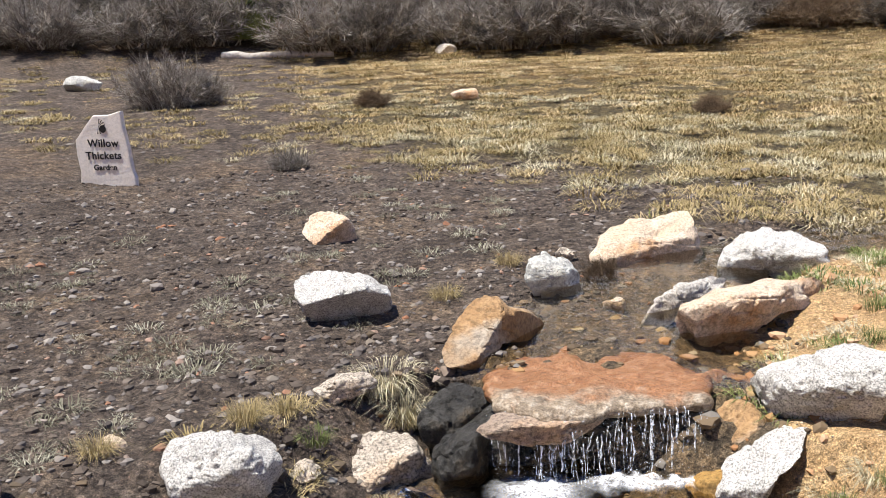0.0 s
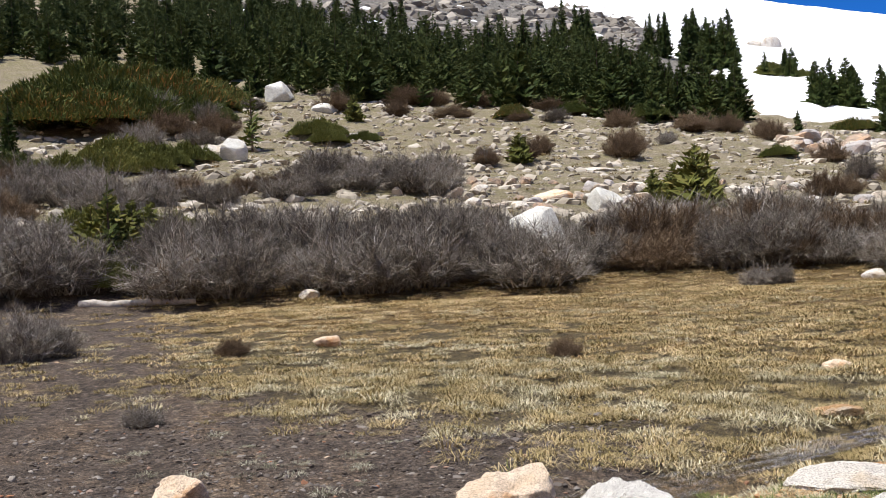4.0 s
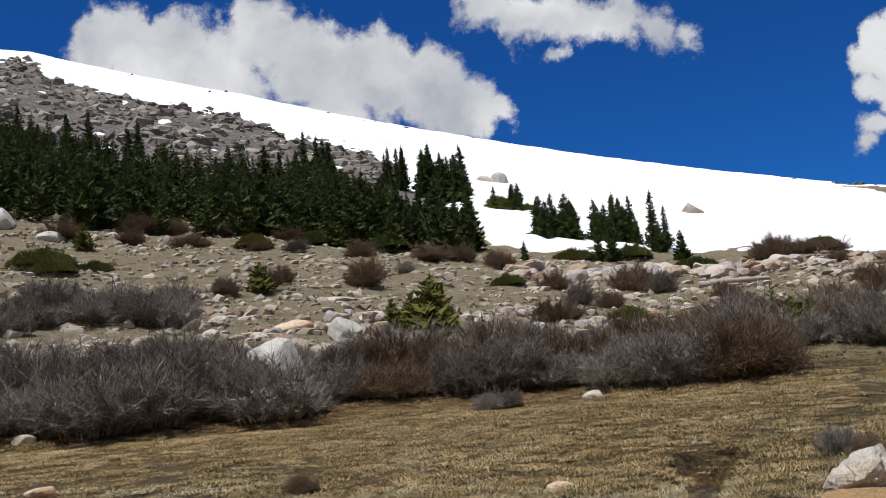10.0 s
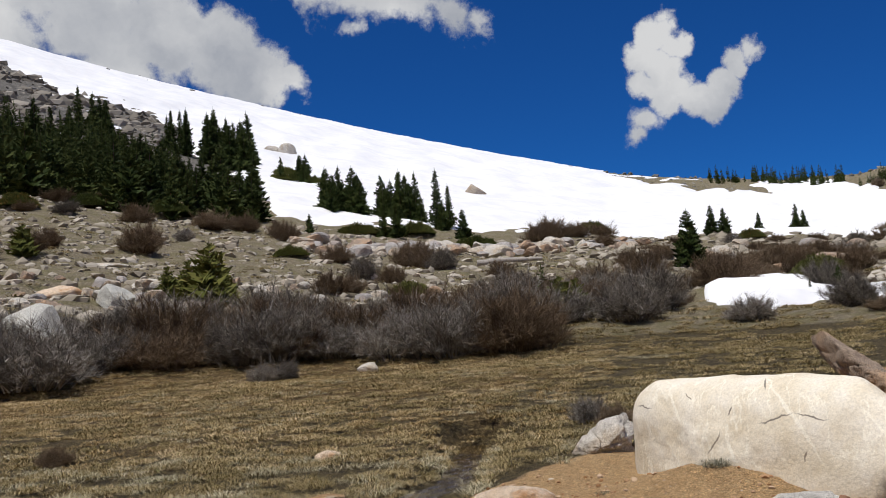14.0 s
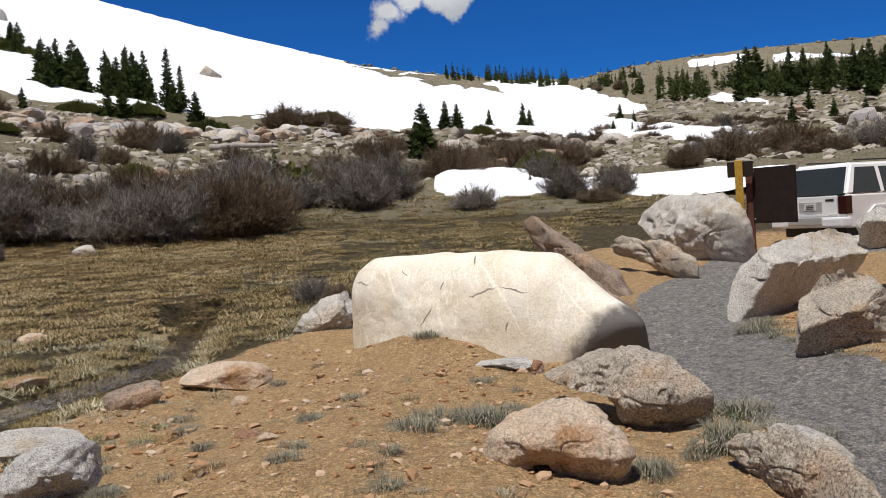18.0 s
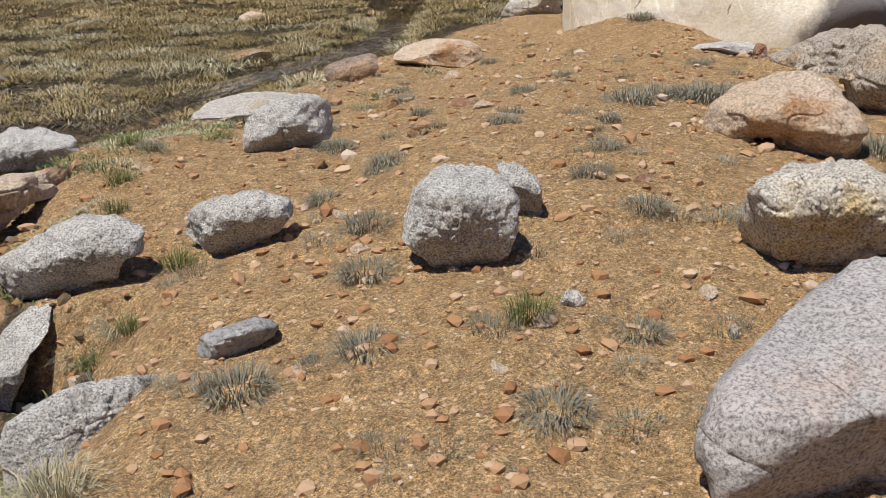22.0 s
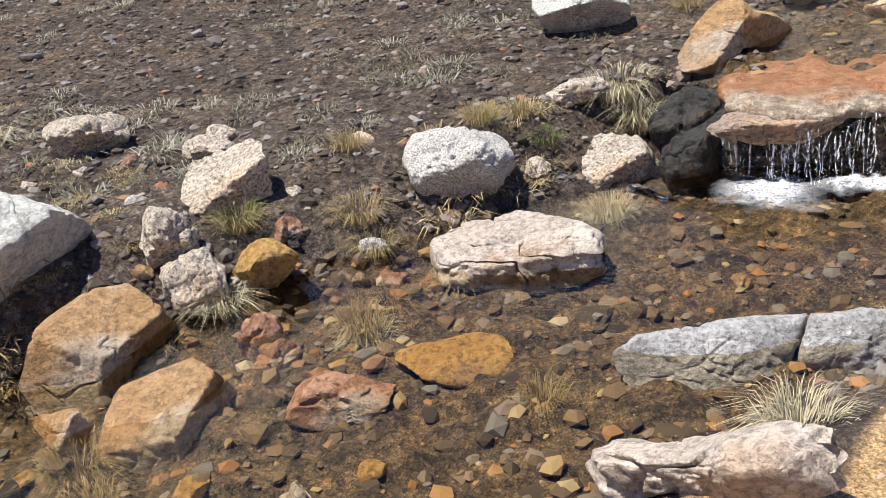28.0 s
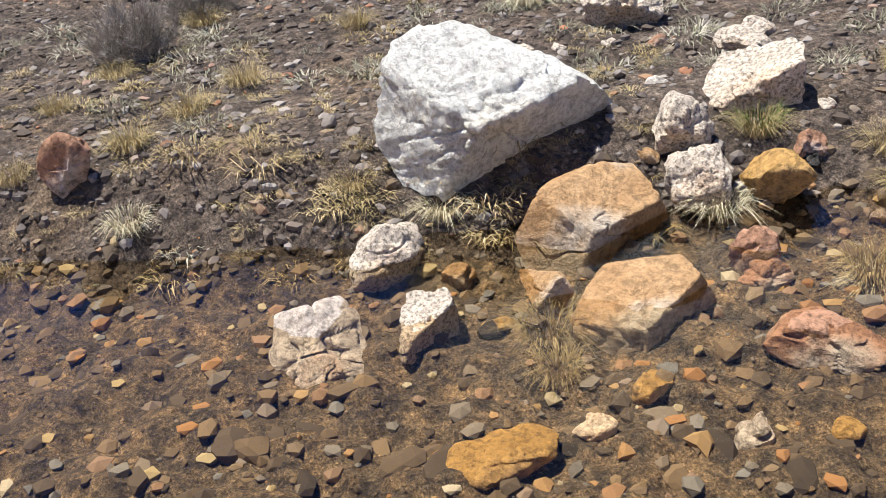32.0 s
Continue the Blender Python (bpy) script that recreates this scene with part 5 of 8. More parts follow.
block("brown", 2.28, 2.06, 0.23, 0.12, 0.09, 0.07, 19, 238)
cobble("peach", 1.98, 1.96, 0.20, 0.11, 0.08, 0.05, 56, 239)
block("peach", 1.59, 2.54, 0.13, 0.08, 0.06, 0.04, -87, 240)
block("ochre", 1.71, 2.45, 0.15, 0.06, 0.04, 0.04, -50, 241)
block("brown", 1.65, 2.54, 0.15, 0.06, 0.04, 0.04, -13, 242)
block("dun", 2.75, 1.64, 0.17, 0.07, 0.05, 0.04, 24, 243)
block("peach", 2.90, 1.85, 0.21, 0.08, 0.06, 0.05, 61, 244)

# ---- plants ----


def grow(points, radii, sides=3):
    """A tapered stem through points; returns corners and triangles."""
    points = np.asarray(points, float)
    n = len(points)
    d = np.gradient(points, axis=0)
    d /= np.linalg.norm(d, axis=1)[:, None] + 1e-9
    a = np.cross(d, [0.3, 0.5, 0.81])
    a /= np.linalg.norm(a, axis=1)[:, None] + 1e-9
    b = np.cross(d, a)
    ang = np.arange(sides) * 2 * math.pi / sides
    ring = points[:, None] + (np.cos(ang)[None, :, None] * a[:, None] + np.sin(ang)[None, :, None] * b[:, None]) * np.asarray(radii)[:, None, None]
    v = ring.reshape(-1, 3)
    f = []
    for i in range(n - 1):
        for k in range(sides):
            p, q = i * sides + k, i * sides + (k + 1) % sides
            f += [(p, q, q + sides), (p, q + sides, p + sides)]
    return v, np.array(f)


def gather(pieces):
    vs, fs, n = [], [], 0
    for v, f in pieces:
        vs.append(v)
        fs.append(f + n)
        n += len(v)
    return np.vstack(vs), np.vstack(fs)


def spikes(base, tip, width, side):
    """Many thin pointed three-sided twigs at once."""
    n = len(base)
    d = tip - base
    a = np.cross(d, side)
    a /= np.linalg.norm(a, axis=1)[:, None] + 1e-9
    b = np.cross(d, a)
    b /= np.linalg.norm(b, axis=1)[:, None] + 1e-9
    w = width[:, None]
    v = np.stack([base + a * w, base - 0.5 * a * w + 0.87 * b * w, base - 0.5 * a * w - 0.87 * b * w, tip], 1).reshape(-1, 3)
    i = np.arange(n)[:, None] * 4
    f = np.stack([i + [0, 1, 3], i + [1, 2, 3], i + [2, 0, 3]], 1).reshape(-1, 3)
    return v, f


def willow_mesh(seed, w, d, h, stems, twigs, thick, material):
    """A leafless dome: stems fan out from the foot to the dome's skin and carry short twigs."""
    rng = np.random.RandomState(seed)
    pieces, sticks = [], []
    for _ in range(stems):
        a, up = rng.uniform(0, 2 * math.pi), rng.uniform(0.04, 1.0) ** 0.8
        flat = math.sqrt(max(0.0, 1 - up * up))
        lumpy = 1 + 0.14 * math.sin(3 * a + seed) + 0.1 * math.sin(5 * a + 2 * seed + 4 * up) + rng.normal(0, 0.06)
        end = np.array([math.cos(a) * flat * w * 0.46, math.sin(a) * flat * d * 0.46, (0.08 + 0.8 * up) * h]) * lumpy * rng.uniform(0.6, 1.0)
        base = np.array([end[0] * 0.45, end[1] * 0.45, -0.05]) + rng.normal(0, 0.05, 3) * (w, d, 0)
        t = np.linspace(0, 1, 4)[:, None]
        pts = base + (end - base) * t + np.array([0, 0, 0.1 * h]) * (t - t * t) * 2 + rng.normal(0, 0.025 * h, (4, 3)) * t
        sticks.append(grow(pts, thick * np.array([1.4, 1.1, 0.8, 0.35])))
        u = rng.uniform(0.1, 1.0, twigs) ** 0.75
        at = np.stack([np.interp(u, t[:, 0], pts[:, k]) for k in range(3)], 1)
        out = (end - base)[None] * 0.14 + rng.normal(0, 0.1, (twigs, 3)) * h + np.array([0, 0, 0.03 * h])
        pieces.append(spikes(at, at + out * rng.uniform(0.5, 1.25, (twigs, 1)), thick * rng.uniform(0.35, 0.75, twigs), rng.normal(size=(twigs, 3))))
    return [("stem_base", mesh_of("stem_base", *gather(sticks), material)), ("crown", mesh_of("crown", *gather(pieces), material))]


def thing_of(name, meshes, label, category, group=""):
    """A thing out of named part meshes, at the origin."""
    e = new(name)
    for part_name, me in meshes:
        ob = new(part_name, me)
        ob.parent = e
    return tagged(e, label, category, group)


def plant(src, x, y, size, turn, squash=(1, 1, 1), lift=0.0):
    c = copy_thing(src, pose(x, y, float(height(x, y)) - 0.03 + lift, 0, 0, turn))
    c.scale = (size * squash[0], size * squash[1], size * squash[2])
    return c


def at_bearing(az, r):
    return r * math.sin(radians(az)), r * math.cos(radians(az))


WILLOW = [thing_of("willow_bush", willow_mesh(s, 3.0, 2.6, 1.6, 210, 66, 0.0105, m), "leafless willow thicket with dense grey-brown twigs", "bush", "willow thickets")
          for s, m in ((1, BARK_GREY), (2, BARK_GREY), (3, BARK_GREY), (4, BARK_BROWN), (5, BARK_BROWN))]
rng = np.random.RandomState(7)


def thicket(az0, az1, r0, r1, rows, step, size0, size1, kinds):
    """Bushes side by side along a stretch of the slope."""
    for k in range(rows):
        r = r0 + (r1 - r0) * (k / max(rows - 1, 1))
        n = max(1, int(radians(az1 - az0) * r / step))
        for i in range(n):
            az = az0 + (az1 - az0) * (i + 0.5 + rng.uniform(-0.3, 0.3)) / n
            x, y = at_bearing(az, r + rng.uniform(-0.5, 0.5))
            plant(WILLOW[kinds[rng.randint(len(kinds))]], x, y, rng.uniform(size0 * 0.85, size1 * 1.04), rng.uniform(0, 360), (wide := rng.uniform(1.25, 1.6), wide, rng.uniform(0.9, 1.18)))


thicket(-27, -13.5, 28.0, 31, 2, 1.6, 0.8, 1.0, (0, 1, 2))
thicket(-9.5, 15.0, 26.8, 30.2, 3, 1.45, 0.92, 1.12, (0, 1, 2, 2))
thicket(15.6, 28.5, 28.0, 31.0, 3, 1.5, 0.82, 0.98, (0, 1, 2, 4))
thicket(25.0, 41.5, 27.6, 31.6, 3, 1.45, 0.8, 1.0, (0, 1, 2, 4, 4))
thicket(37.0, 49.5, 32.0, 43.0, 5, 1.9, 0.7, 0.95, (0, 2, 3, 4))
thicket(39.0, 47.0, 45.0, 49.0, 2, 2.4, 0.8, 1.0, (0, 4))
thicket(-10.5, -1.0, 42, 45, 2, 1.8, 0.7, 0.85, (2, 4))
thicket(-1.5, 9.0, 45, 49, 3, 2.0, 0.9, 1.1, (0, 1))
thicket(-32, -11, 38, 47, 3, 2.4, 0.8, 1.1, (0, 1, 4))
thicket(-12, -5.0, 62, 72, 3, 2.6, 0.9, 1.2, (0, 4))
thicket(50.3, 54.5, 48, 56, 3, 2.2, 0.9, 1.15, (3, 4, 0))
thicket(53.5, 60.5, 55, 74, 5, 2.6, 0.65, 0.95, (3, 4, 0))
thicket(51, 64, 31, 33.5, 1, 2.8, 0.4, 0.6, (0, 4))
thicket(41.2, 46.5, 97, 106, 2, 3.2, 1.1, 1.6, (3, 4))
thicket(46.5, 70.0, 88, 100, 2, 4.4, 0.5, 0.8, (3, 4, 0))
thicket(66, 80, 52, 60, 3, 3.0, 0.8, 1.15, (3, 4, 0))
thicket(59, 80, 66, 90, 3, 4.6, 0.45, 0.7, (3, 4))
thicket(-8, 24, 82, 92, 2, 4.6, 0.6, 1.1, (4, 3, 0))
for az, r, s, k in ((-17.1, 18.2, 0.62, 0), (-15.2, 18.6, 0.5, 1), (18.5, 63, 1.1, 4), (12.5, 58, 0.9, 3), (10.1, 55.6, 0.6, 0), (26.8, 77, 0.9, 4), (24.4, 83, 1.1, 4), (39.5, 57, 0.8, 3), (25.3, 25.2, 0.36, 1),
                    (26.6, 25.3, 0.34, 0), (33.0, 52, 0.7, 3), (30.5, 46, 0.6, 4), (36.0, 60, 0.9, 0), (14.0, 15.4, 0.22, 4), (44.5, 15.6, 0.3, 0), (46.0, 15.2, 0.24, 4), (-10.7, 12.1, 0.2, 1), (-5.5, 17, 0.24, 4),
                    (6.8, 6.9, 0.13, 4), (18.6, 68, 1.15, 3), (13.5, 62.5, 0.9, 3), (10.3, 55.6, 0.75, 4), (29.8, 62.1, 0.9, 4), (34.3, 65.7, 1.3, 3), (35.2, 65.0, 1.1, 4), (29.3, 44.6, 0.8, 4), (31.2, 53.9, 0.9, 0), (26.5, 82, 1.1, 3), (48.1, 62, 1.2, 4), (62.2, 185, 1.3, 3), (60.9, 188, 1.1, 3), (57.8, 45.2, 0.9, 0), (62.1, 33.5, 0.7, 0), (59.1, 34, 0.75, 0), (65.9, 46, 0.75, 4), (47.0, 70, 0.9, 4), (49.0, 80, 1.0, 3), (21.0, 70, 0.7, 0), (-66, 6.0, 0.22, 0), (-62, 6.6, 0.2, 1), (59.5, 34, 0.6, 0), (62, 38, 0.7, 3)):
    x, y = at_bearing(az, r)
    plant(WILLOW[k], x, y, s, 37 * k + 11 * r)
for w in WILLOW:
    w.matrix_basis = pose(*at_bearing(-29 - 1.5 * WILLOW.index(w), 30), 1.9, 0, 0, 0)


def spruce_mesh(seed, lean=0.0, slim=0.17, layers=26, wide=8):
    """A spruce one metre high: trunk, and boughs of jagged sprays that thin out towards a ragged spire."""
    rng = np.random.RandomState(seed)
    trunk = grow(np.array([[0, 0, -0.03], [0.004, 0, 0.35], [0, 0.004, 0.7], [0, 0, 0.99]]), [0.018, 0.013, 0.008, 0.002], 6)
    n = layers * wide
    z = 0.03 + 0.94 * rng.uniform(0, 1, n) ** 1.15
    a = rng.uniform(0, 2 * math.pi, n)
    gaps = 1 + 0.25 * np.sin(2 * a + 9 * z + seed) + 0.2 * np.sin(26 * z + 3 * a)
    ln = (slim * (1 - z) ** 0.75 * np.minimum(1, 0.55 + 3 * z) * rng.uniform(0.6, 1.2, n) + 0.014) * gaps
    out, side = np.stack([np.cos(a), np.sin(a), 0 * a], 1), np.stack([-np.sin(a), np.cos(a), 0 * a], 1)
    droop = (rng.uniform(-0.35, 0.3, n) + 0.25 * z) * ln
    root = np.stack([0 * a, 0 * a, z], 1)
    tris = []
    for t0 in (0.05, 0.35, 0.65):
        p0 = root + out * (ln * t0)[:, None] + np.array([0, 0, 1.0]) * (droop * t0)[:, None]
        for sgn in (-1, 1):
            reach = ln * (0.42 - 0.25 * t0) * rng.uniform(0.6, 1.3, n) * sgn
            tip = p0 + out * (ln * rng.uniform(0.3, 0.5, n))[:, None] + side * reach[:, None] + np.array([0, 0, 1.0]) * (droop * 0.4 + rng.uniform(-0.12, 0.16, n) * ln)[:, None]
            back = p0 + out * (0.16 * ln)[:, None] - np.array([0, 0, 1.0]) * (0.17 * ln + 0.006)[:, None]
            tris.append(np.stack([p0, tip, back], 1))
    v = np.concatenate(tris).reshape(-1, 3)
    tv, tf = grow(np.array([[0, 0, 0.88], [0.006, 0, 0.95], [0, 0, 1.04]]), [0.012, 0.007, 0.001], 3)
    return trunk, (np.vstack([v, tv]), np.vstack([np.arange(len(v)).reshape(-1, 3), tf + len(v)]))


BARK_SPRUCE = plain_material("spruce_bark", (0.09, 0.065, 0.05), 0.9, 0, 0.3, 30)


def spruce(seed, material, slim, label, name="spruce_tree", layers=34, wide=10):
    trunk, crown = spruce_mesh(seed, 0, slim, layers, wide)
    return thing_of(name, [("trunk", mesh_of("trunk", *trunk, BARK_SPRUCE)), ("crown", mesh_of("crown", *crown, material))], label, "tree", "spruces on the slope")


SPRUCE = [spruce(s, NEEDLE, w, "dark green narrow spruce standing on the slope") for s, w in ((1, 0.155), (2, 0.18), (3, 0.21), (4, 0.13), (5, 0.25))]
YOUNG = [spruce(s, NEEDLE_LIGHT, w, "small yellow-green young spruce among the bushes", "young_spruce", 26, 10) for s, w in ((11, 0.42), (12, 0.36))]
DRY = spruce(21, NEEDLE_RUST, 0.2, "thin young spruce with rusty dry needles", "young_spruce", 14, 5)


def wood(n, az0, az1, r0, r1, h0, h1, kinds, keep=None):
    for _ in range(n):
        az = rng.uniform(az0, az1)
        r = r0 + (r1 - r0) * rng.uniform(0, 1) ** 1.15
        if keep is not None and not keep(az, r):
            continue
        x, y = at_bearing(az, r)
        plant(SPRUCE[kinds[rng.randint(len(kinds))]], x, y, rng.uniform(h0, h1), rng.uniform(0, 360), (1, 1, rng.uniform(0.9, 1.15)))


TOP_AZ, TOP_R = (-34, -12.5, -9.2, -5.1, -1.9, 1.4, 5.0, 9.9, 12.7, 15.4, 18.0, 22), (150, 155, 162, 169, 160, 140, 129, 134, 138, 136, 124, 112)
wood(230, -34, 21.5, 88, 150, 4.6, 7.2, (0, 1, 2, 3, 4), lambda az, r: r < np.interp(az, TOP_AZ, TOP_R) and r > 108 - 2.2 * max(az + 13, 0) * (az < -4) - 18 * (az >= -4))
wood(42, 16.5, 25.2, 88, 114, 3.4, 6.4, (0, 1, 2, 4))
wood(24, 22.2, 25.0, 144, 158, 5.6, 8.2, (0, 1, 2))
wood(7, 19.8, 21.4, 148, 158, 5.0, 7.0, (0, 3))
wood(6, 14.8, 16.8, 150, 162, 5.4, 7.6, (0, 1, 3))
wood(3, 1.5, 6.0, 150, 160, 5.4, 7.6, (0, 3))
wood(13, 29.2, 31.4, 106, 113, 3.2, 5.6, (1, 2, 4))
wood(16, 32.2, 35.2, 108, 116, 3.2, 6.2, (0, 2, 1))
wood(5, 26.2, 28.4, 138, 146, 2.6, 4.4, (1, 4))
for az, r, h, k in ((35.9, 106, 6.6, 3), (36.6, 107, 5.0, 3), (36.2, 104, 3.4, 4), (37.4, 92, 3.0, 4), (33.4, 86, 3.2, 4), (32.6, 87, 2.6, 4), (28.2, 86, 1.9, 2), (24.9, 88, 1.6, 2), (50.6, 65.5, 3.9, 4), (50.2, 65.0, 2.6, 2), (50.9, 66, 2.9, 4),
                    (51.9, 114, 3.6, 2), (52.6, 115, 3.2, 4), (54.5, 122, 2.4, 2), (56.5, 119, 3.4, 1), (56.9, 120, 2.6, 2), (61.8, 99, 1.4, 2), (62.9, 93, 1.3, 3), (62.2, 114, 2.2, 2), (63.0, 111, 1.6, 3), (71.8, 60.5, 2.6, 0), (73.9, 90, 1.8, 2),
                    (72.6, 101, 2.2, 4), (75.5, 80, 2.0, 2), (77, 72, 2.4, 1), (-16.8, 60, 3.5, 0), (58.5, 44, 1.3, 2), (57.0, 41, 0.8, 3)):
    x, y = at_bearing(az, r)
    plant(SPRUCE[k], x, y, h, 50 * k + r)
wood(45, 68.5, 84, 118, 150, 3.6, 6.0, (0, 1, 2, 4))
for az, r, h, k in ((22.4, 40.5, 2.7, 0), (21.2, 41, 1.9, 1), (23.2, 40, 1.6, 0), (20.0, 42.5, 1.5, 1), (-11.8, 29.6, 2.3, 0), (-10.6, 30, 2.0, 1), (-9.6, 31, 1.7, 0), (-12.8, 30, 1.9, 1), (2.5, 74, 2.2, 1), (12.3, 57, 1.9, 0), (44.0, 33.5, 1.5, 1), (43.0, 33.2, 1.6, 0)):
    x, y = at_bearing(az, r)
    plant(YOUNG[k], x, y, h, 70 * k + r)
for az, r, h in ((-3.6, 60, 4.4), (42.0, 34.5, 2.1), (-11.9, 29.0, 2.8)):
    plant(DRY, *at_bearing(az, r), h, 20)
for k, t in enumerate(SPRUCE + YOUNG + [DRY]):
    x, y = at_bearing(-36 - k, 118 + 3 * k)
    t.matrix_basis = pose(x, y, float(height(x, y)))
    t.scale = (6, 6, 6)


def juniper_mesh(seed, w, d, h, n, material):
    """A low needle-covered mat: lumpy cushions of short sprays that point all ways."""
    rng = np.random.RandomState(seed)
    a, rad = rng.uniform(0, 2 * math.pi, n), np.sqrt(rng.uniform(0, 1, n))
    x, y = np.cos(a) * rad * w / 2, np.sin(a) * rad * d / 2
    top = h * (1 - rad ** 2.6) * (0.72 + 0.3 * waves(x, y, 1.1, seed) + 0.12 * waves(x, y, 0.4, seed + 2.0))
    base = np.stack([x, y, top * rng.uniform(0.45, 1.0, n)], 1)
    tip = base + np.stack([np.cos(a) * 0.06, np.sin(a) * 0.06, rng.uniform(0.02, 0.13, n)], 1) * h + rng.normal(0, 0.05 * h, (n, 3))
    return mesh_of("sprays", *spikes(base, tip, rng.uniform(0.015, 0.032, n) * h, rng.normal(size=(n, 3))), material)


JUNIPER = [thing_of("juniper_mat", [("sprays", juniper_mesh(s, 3.2, 2.4, 1.0, 11000, m))], t, "shrub", "evergreen mats on the slope")
           for s, m, t in ((1, NEEDLE_RUST, "low rusty green evergreen mat on the slope"), (2, NEEDLE_LIGHT, "low yellow-green evergreen mat among stones"))]
for az, r, s, k in ((-11.6, 51, 1.5, 1), (-14, 50, 1.4, 1), (-9.5, 52, 1.2, 1), (-17, 54, 1.3, 0), (-12.5, 70, 3.0, 0), (-8.0, 80, 3.4, 0), (-10.0, 86, 3.6, 0), (-12.5, 88, 3.8, 0), (-6.0, 86, 2.6, 0), (-7.5, 56, 1.3, 1), (-9, 55, 1.5, 1), (-11, 57, 1.7, 1), (0.3, 68, 1.4, 1), (26.5, 140, 1.4, 1), (27.5, 141, 1.7, 0), (-9.5, 72, 2.8, 0), (-15.5, 70, 3.2, 0), (-7.0, 74, 2.2, 0), (-11, 76, 3.0, 0), (-14, 77, 3.2, 0), (-13.5, 34, 1.0, 1), (-11.0, 31, 0.9, 1), (-8.5, 33, 0.9, 1),
                    (20.5, 43, 0.9, 1), (0.8, 64, 1.1, 1), (3.0, 68, 0.9, 0), (34, 47, 0.8, 1), (27, 64, 0.8, 1), (38, 82, 1.3, 0), (41.5, 36, 0.8, 0), (31, 91, 1.4, 0), (34.5, 92, 1.5, 1), (57.5, 57, 1.2, 1), (16, 92, 1.8, 0), (20, 90, 1.6, 0), (26.8, 146, 1.8, 1),
                    (28.5, 142, 1.6, 1), (-11.2, 28.0, 0.75, 1), (-12.8, 28.5, 0.85, 1), (-9.9, 28.6, 0.6, 1), (-14.2, 29.0, 0.8, 1), (54, 110, 1.3, 0), (45, 118, 1.5, 0), (12, 84, 1.4, 0)):
    plant(JUNIPER[k], *at_bearing(az, r), s, 61 * r)
for k, j in enumerate(JUNIPER):
    x, y = at_bearing(-24 - 4 * k, 52)
    j.matrix_basis = pose(x, y, float(height(x, y)))


def tuft_arrays(rng, blades, spread, tall, wide, bend):
    """A clump of grass: two-part blades that arch outwards."""
    a = rng.uniform(0, 2 * math.pi, blades)
    rad = np.sqrt(rng.uniform(0, 1, blades)) * spread * 0.35
    base = np.stack([np.cos(a) * rad, np.sin(a) * rad, np.full(blades, -0.02)], 1)
    a2 = a + rng.normal(0, 0.5, blades)
    out = np.stack([np.cos(a2), np.sin(a2), np.zeros(blades)], 1)
    ln = tall * rng.uniform(0.55, 1.15, blades)
    lean = rng.uniform(0.15, 1.0, blades) * bend
    mid = base + out * (ln * lean * 0.45)[:, None] + np.array([0, 0, 1.0]) * (ln * (0.62 - 0.12 * lean))[:, None]
    tip = base + out * (ln * lean)[:, None] + np.array([0, 0, 1.0]) * (ln * np.maximum(0.92 - 0.62 * lean, 0.06))[:, None]
    side = np.stack([-np.sin(a2), np.cos(a2), np.zeros(blades)], 1) * (wide * rng.uniform(0.6, 1.2, blades))[:, None]
    v = np.stack([base - side, base + side, mid + side * 0.8, mid - side * 0.8, tip], 1).reshape(-1, 3)
    i = np.arange(blades)[:, None] * 5
    f = np.stack([i + [0, 1, 2], i + [0, 2, 3], i + [3, 2, 4]], 1).reshape(-1, 3)
    return v, f


def scatter(name, count, where, variants, size0, size1, material, label, category, sink=0.0, seed=1, flat=True, skew=1.0):
    """Many small pieces joined: where(rng, n) gives places, variants the shapes."""
    rng = np.random.RandomState(seed)
    x, y = where(rng, count)
    z = height(x, y)
    sizes, turns, kinds = size0 + (size1 - size0) * rng.uniform(0, 1, len(x)) ** skew, rng.uniform(0, 2 * math.pi, len(x)), rng.randint(0, len(variants), len(x))
    vs, fs, n = [], [], 0
    for k, (v, f) in enumerate(variants):
        pick = np.where(kinds == k)[0]
        if not len(pick):
            continue
        c, s = np.cos(turns[pick])[:, None], np.sin(turns[pick])[:, None]
        w = np.empty((len(pick), len(v), 3))
        w[:, :, 0], w[:, :, 1] = v[:, 0] * c - v[:, 1] * s, v[:, 0] * s + v[:, 1] * c
        w[:, :, 2] = v[:, 2]
        w *= sizes[pick][:, None, None]
        w += np.stack([x[pick], y[pick], z[pick] - sink * sizes[pick]], 1)[:, None, :]
        vs.append(w.reshape(-1, 3))
        fs.append((f[None] + (np.arange(len(pick)) * len(v))[:, None, None] + n).reshape(-1, 3))
        n += len(pick) * len(v)
    me = mesh_of(name, np.vstack(vs), np.vstack(fs), material, flat)
    shade = np.concatenate([np.repeat(np.clip(0.5 + 0.2 * grit(x[kinds == k], y[kinds == k], 1.9, 5) + 0.2 * grit(x[kinds == k], y[kinds == k], 0.5, 3) + rng.uniform(-0.5, 0.5, int((kinds == k).sum())), 0, 1), len(v)) for k, (v, f) in enumerate(variants)])
    me.attributes.new("clump", "FLOAT", "POINT").data.foreach_set("value", shade.astype(np.float32))
    return tagged(new(name, me), label, category, kind="stuff")


def polar_where(az0, az1, r0, r1, test=None, even=True):
    def where(rng, n):
        a = np.radians(rng.uniform(az0, az1, n))
        r = np.sqrt(rng.uniform(r0 * r0, r1 * r1, n)) if even else rng.uniform(r0, r1, n)
        x, y = r * np.sin(a), r * np.cos(a)
        if test is not None:
            k = test(x, y, rng.uniform(0, 1, n))
            x, y = x[k], y[k]
        return x, y
    return where


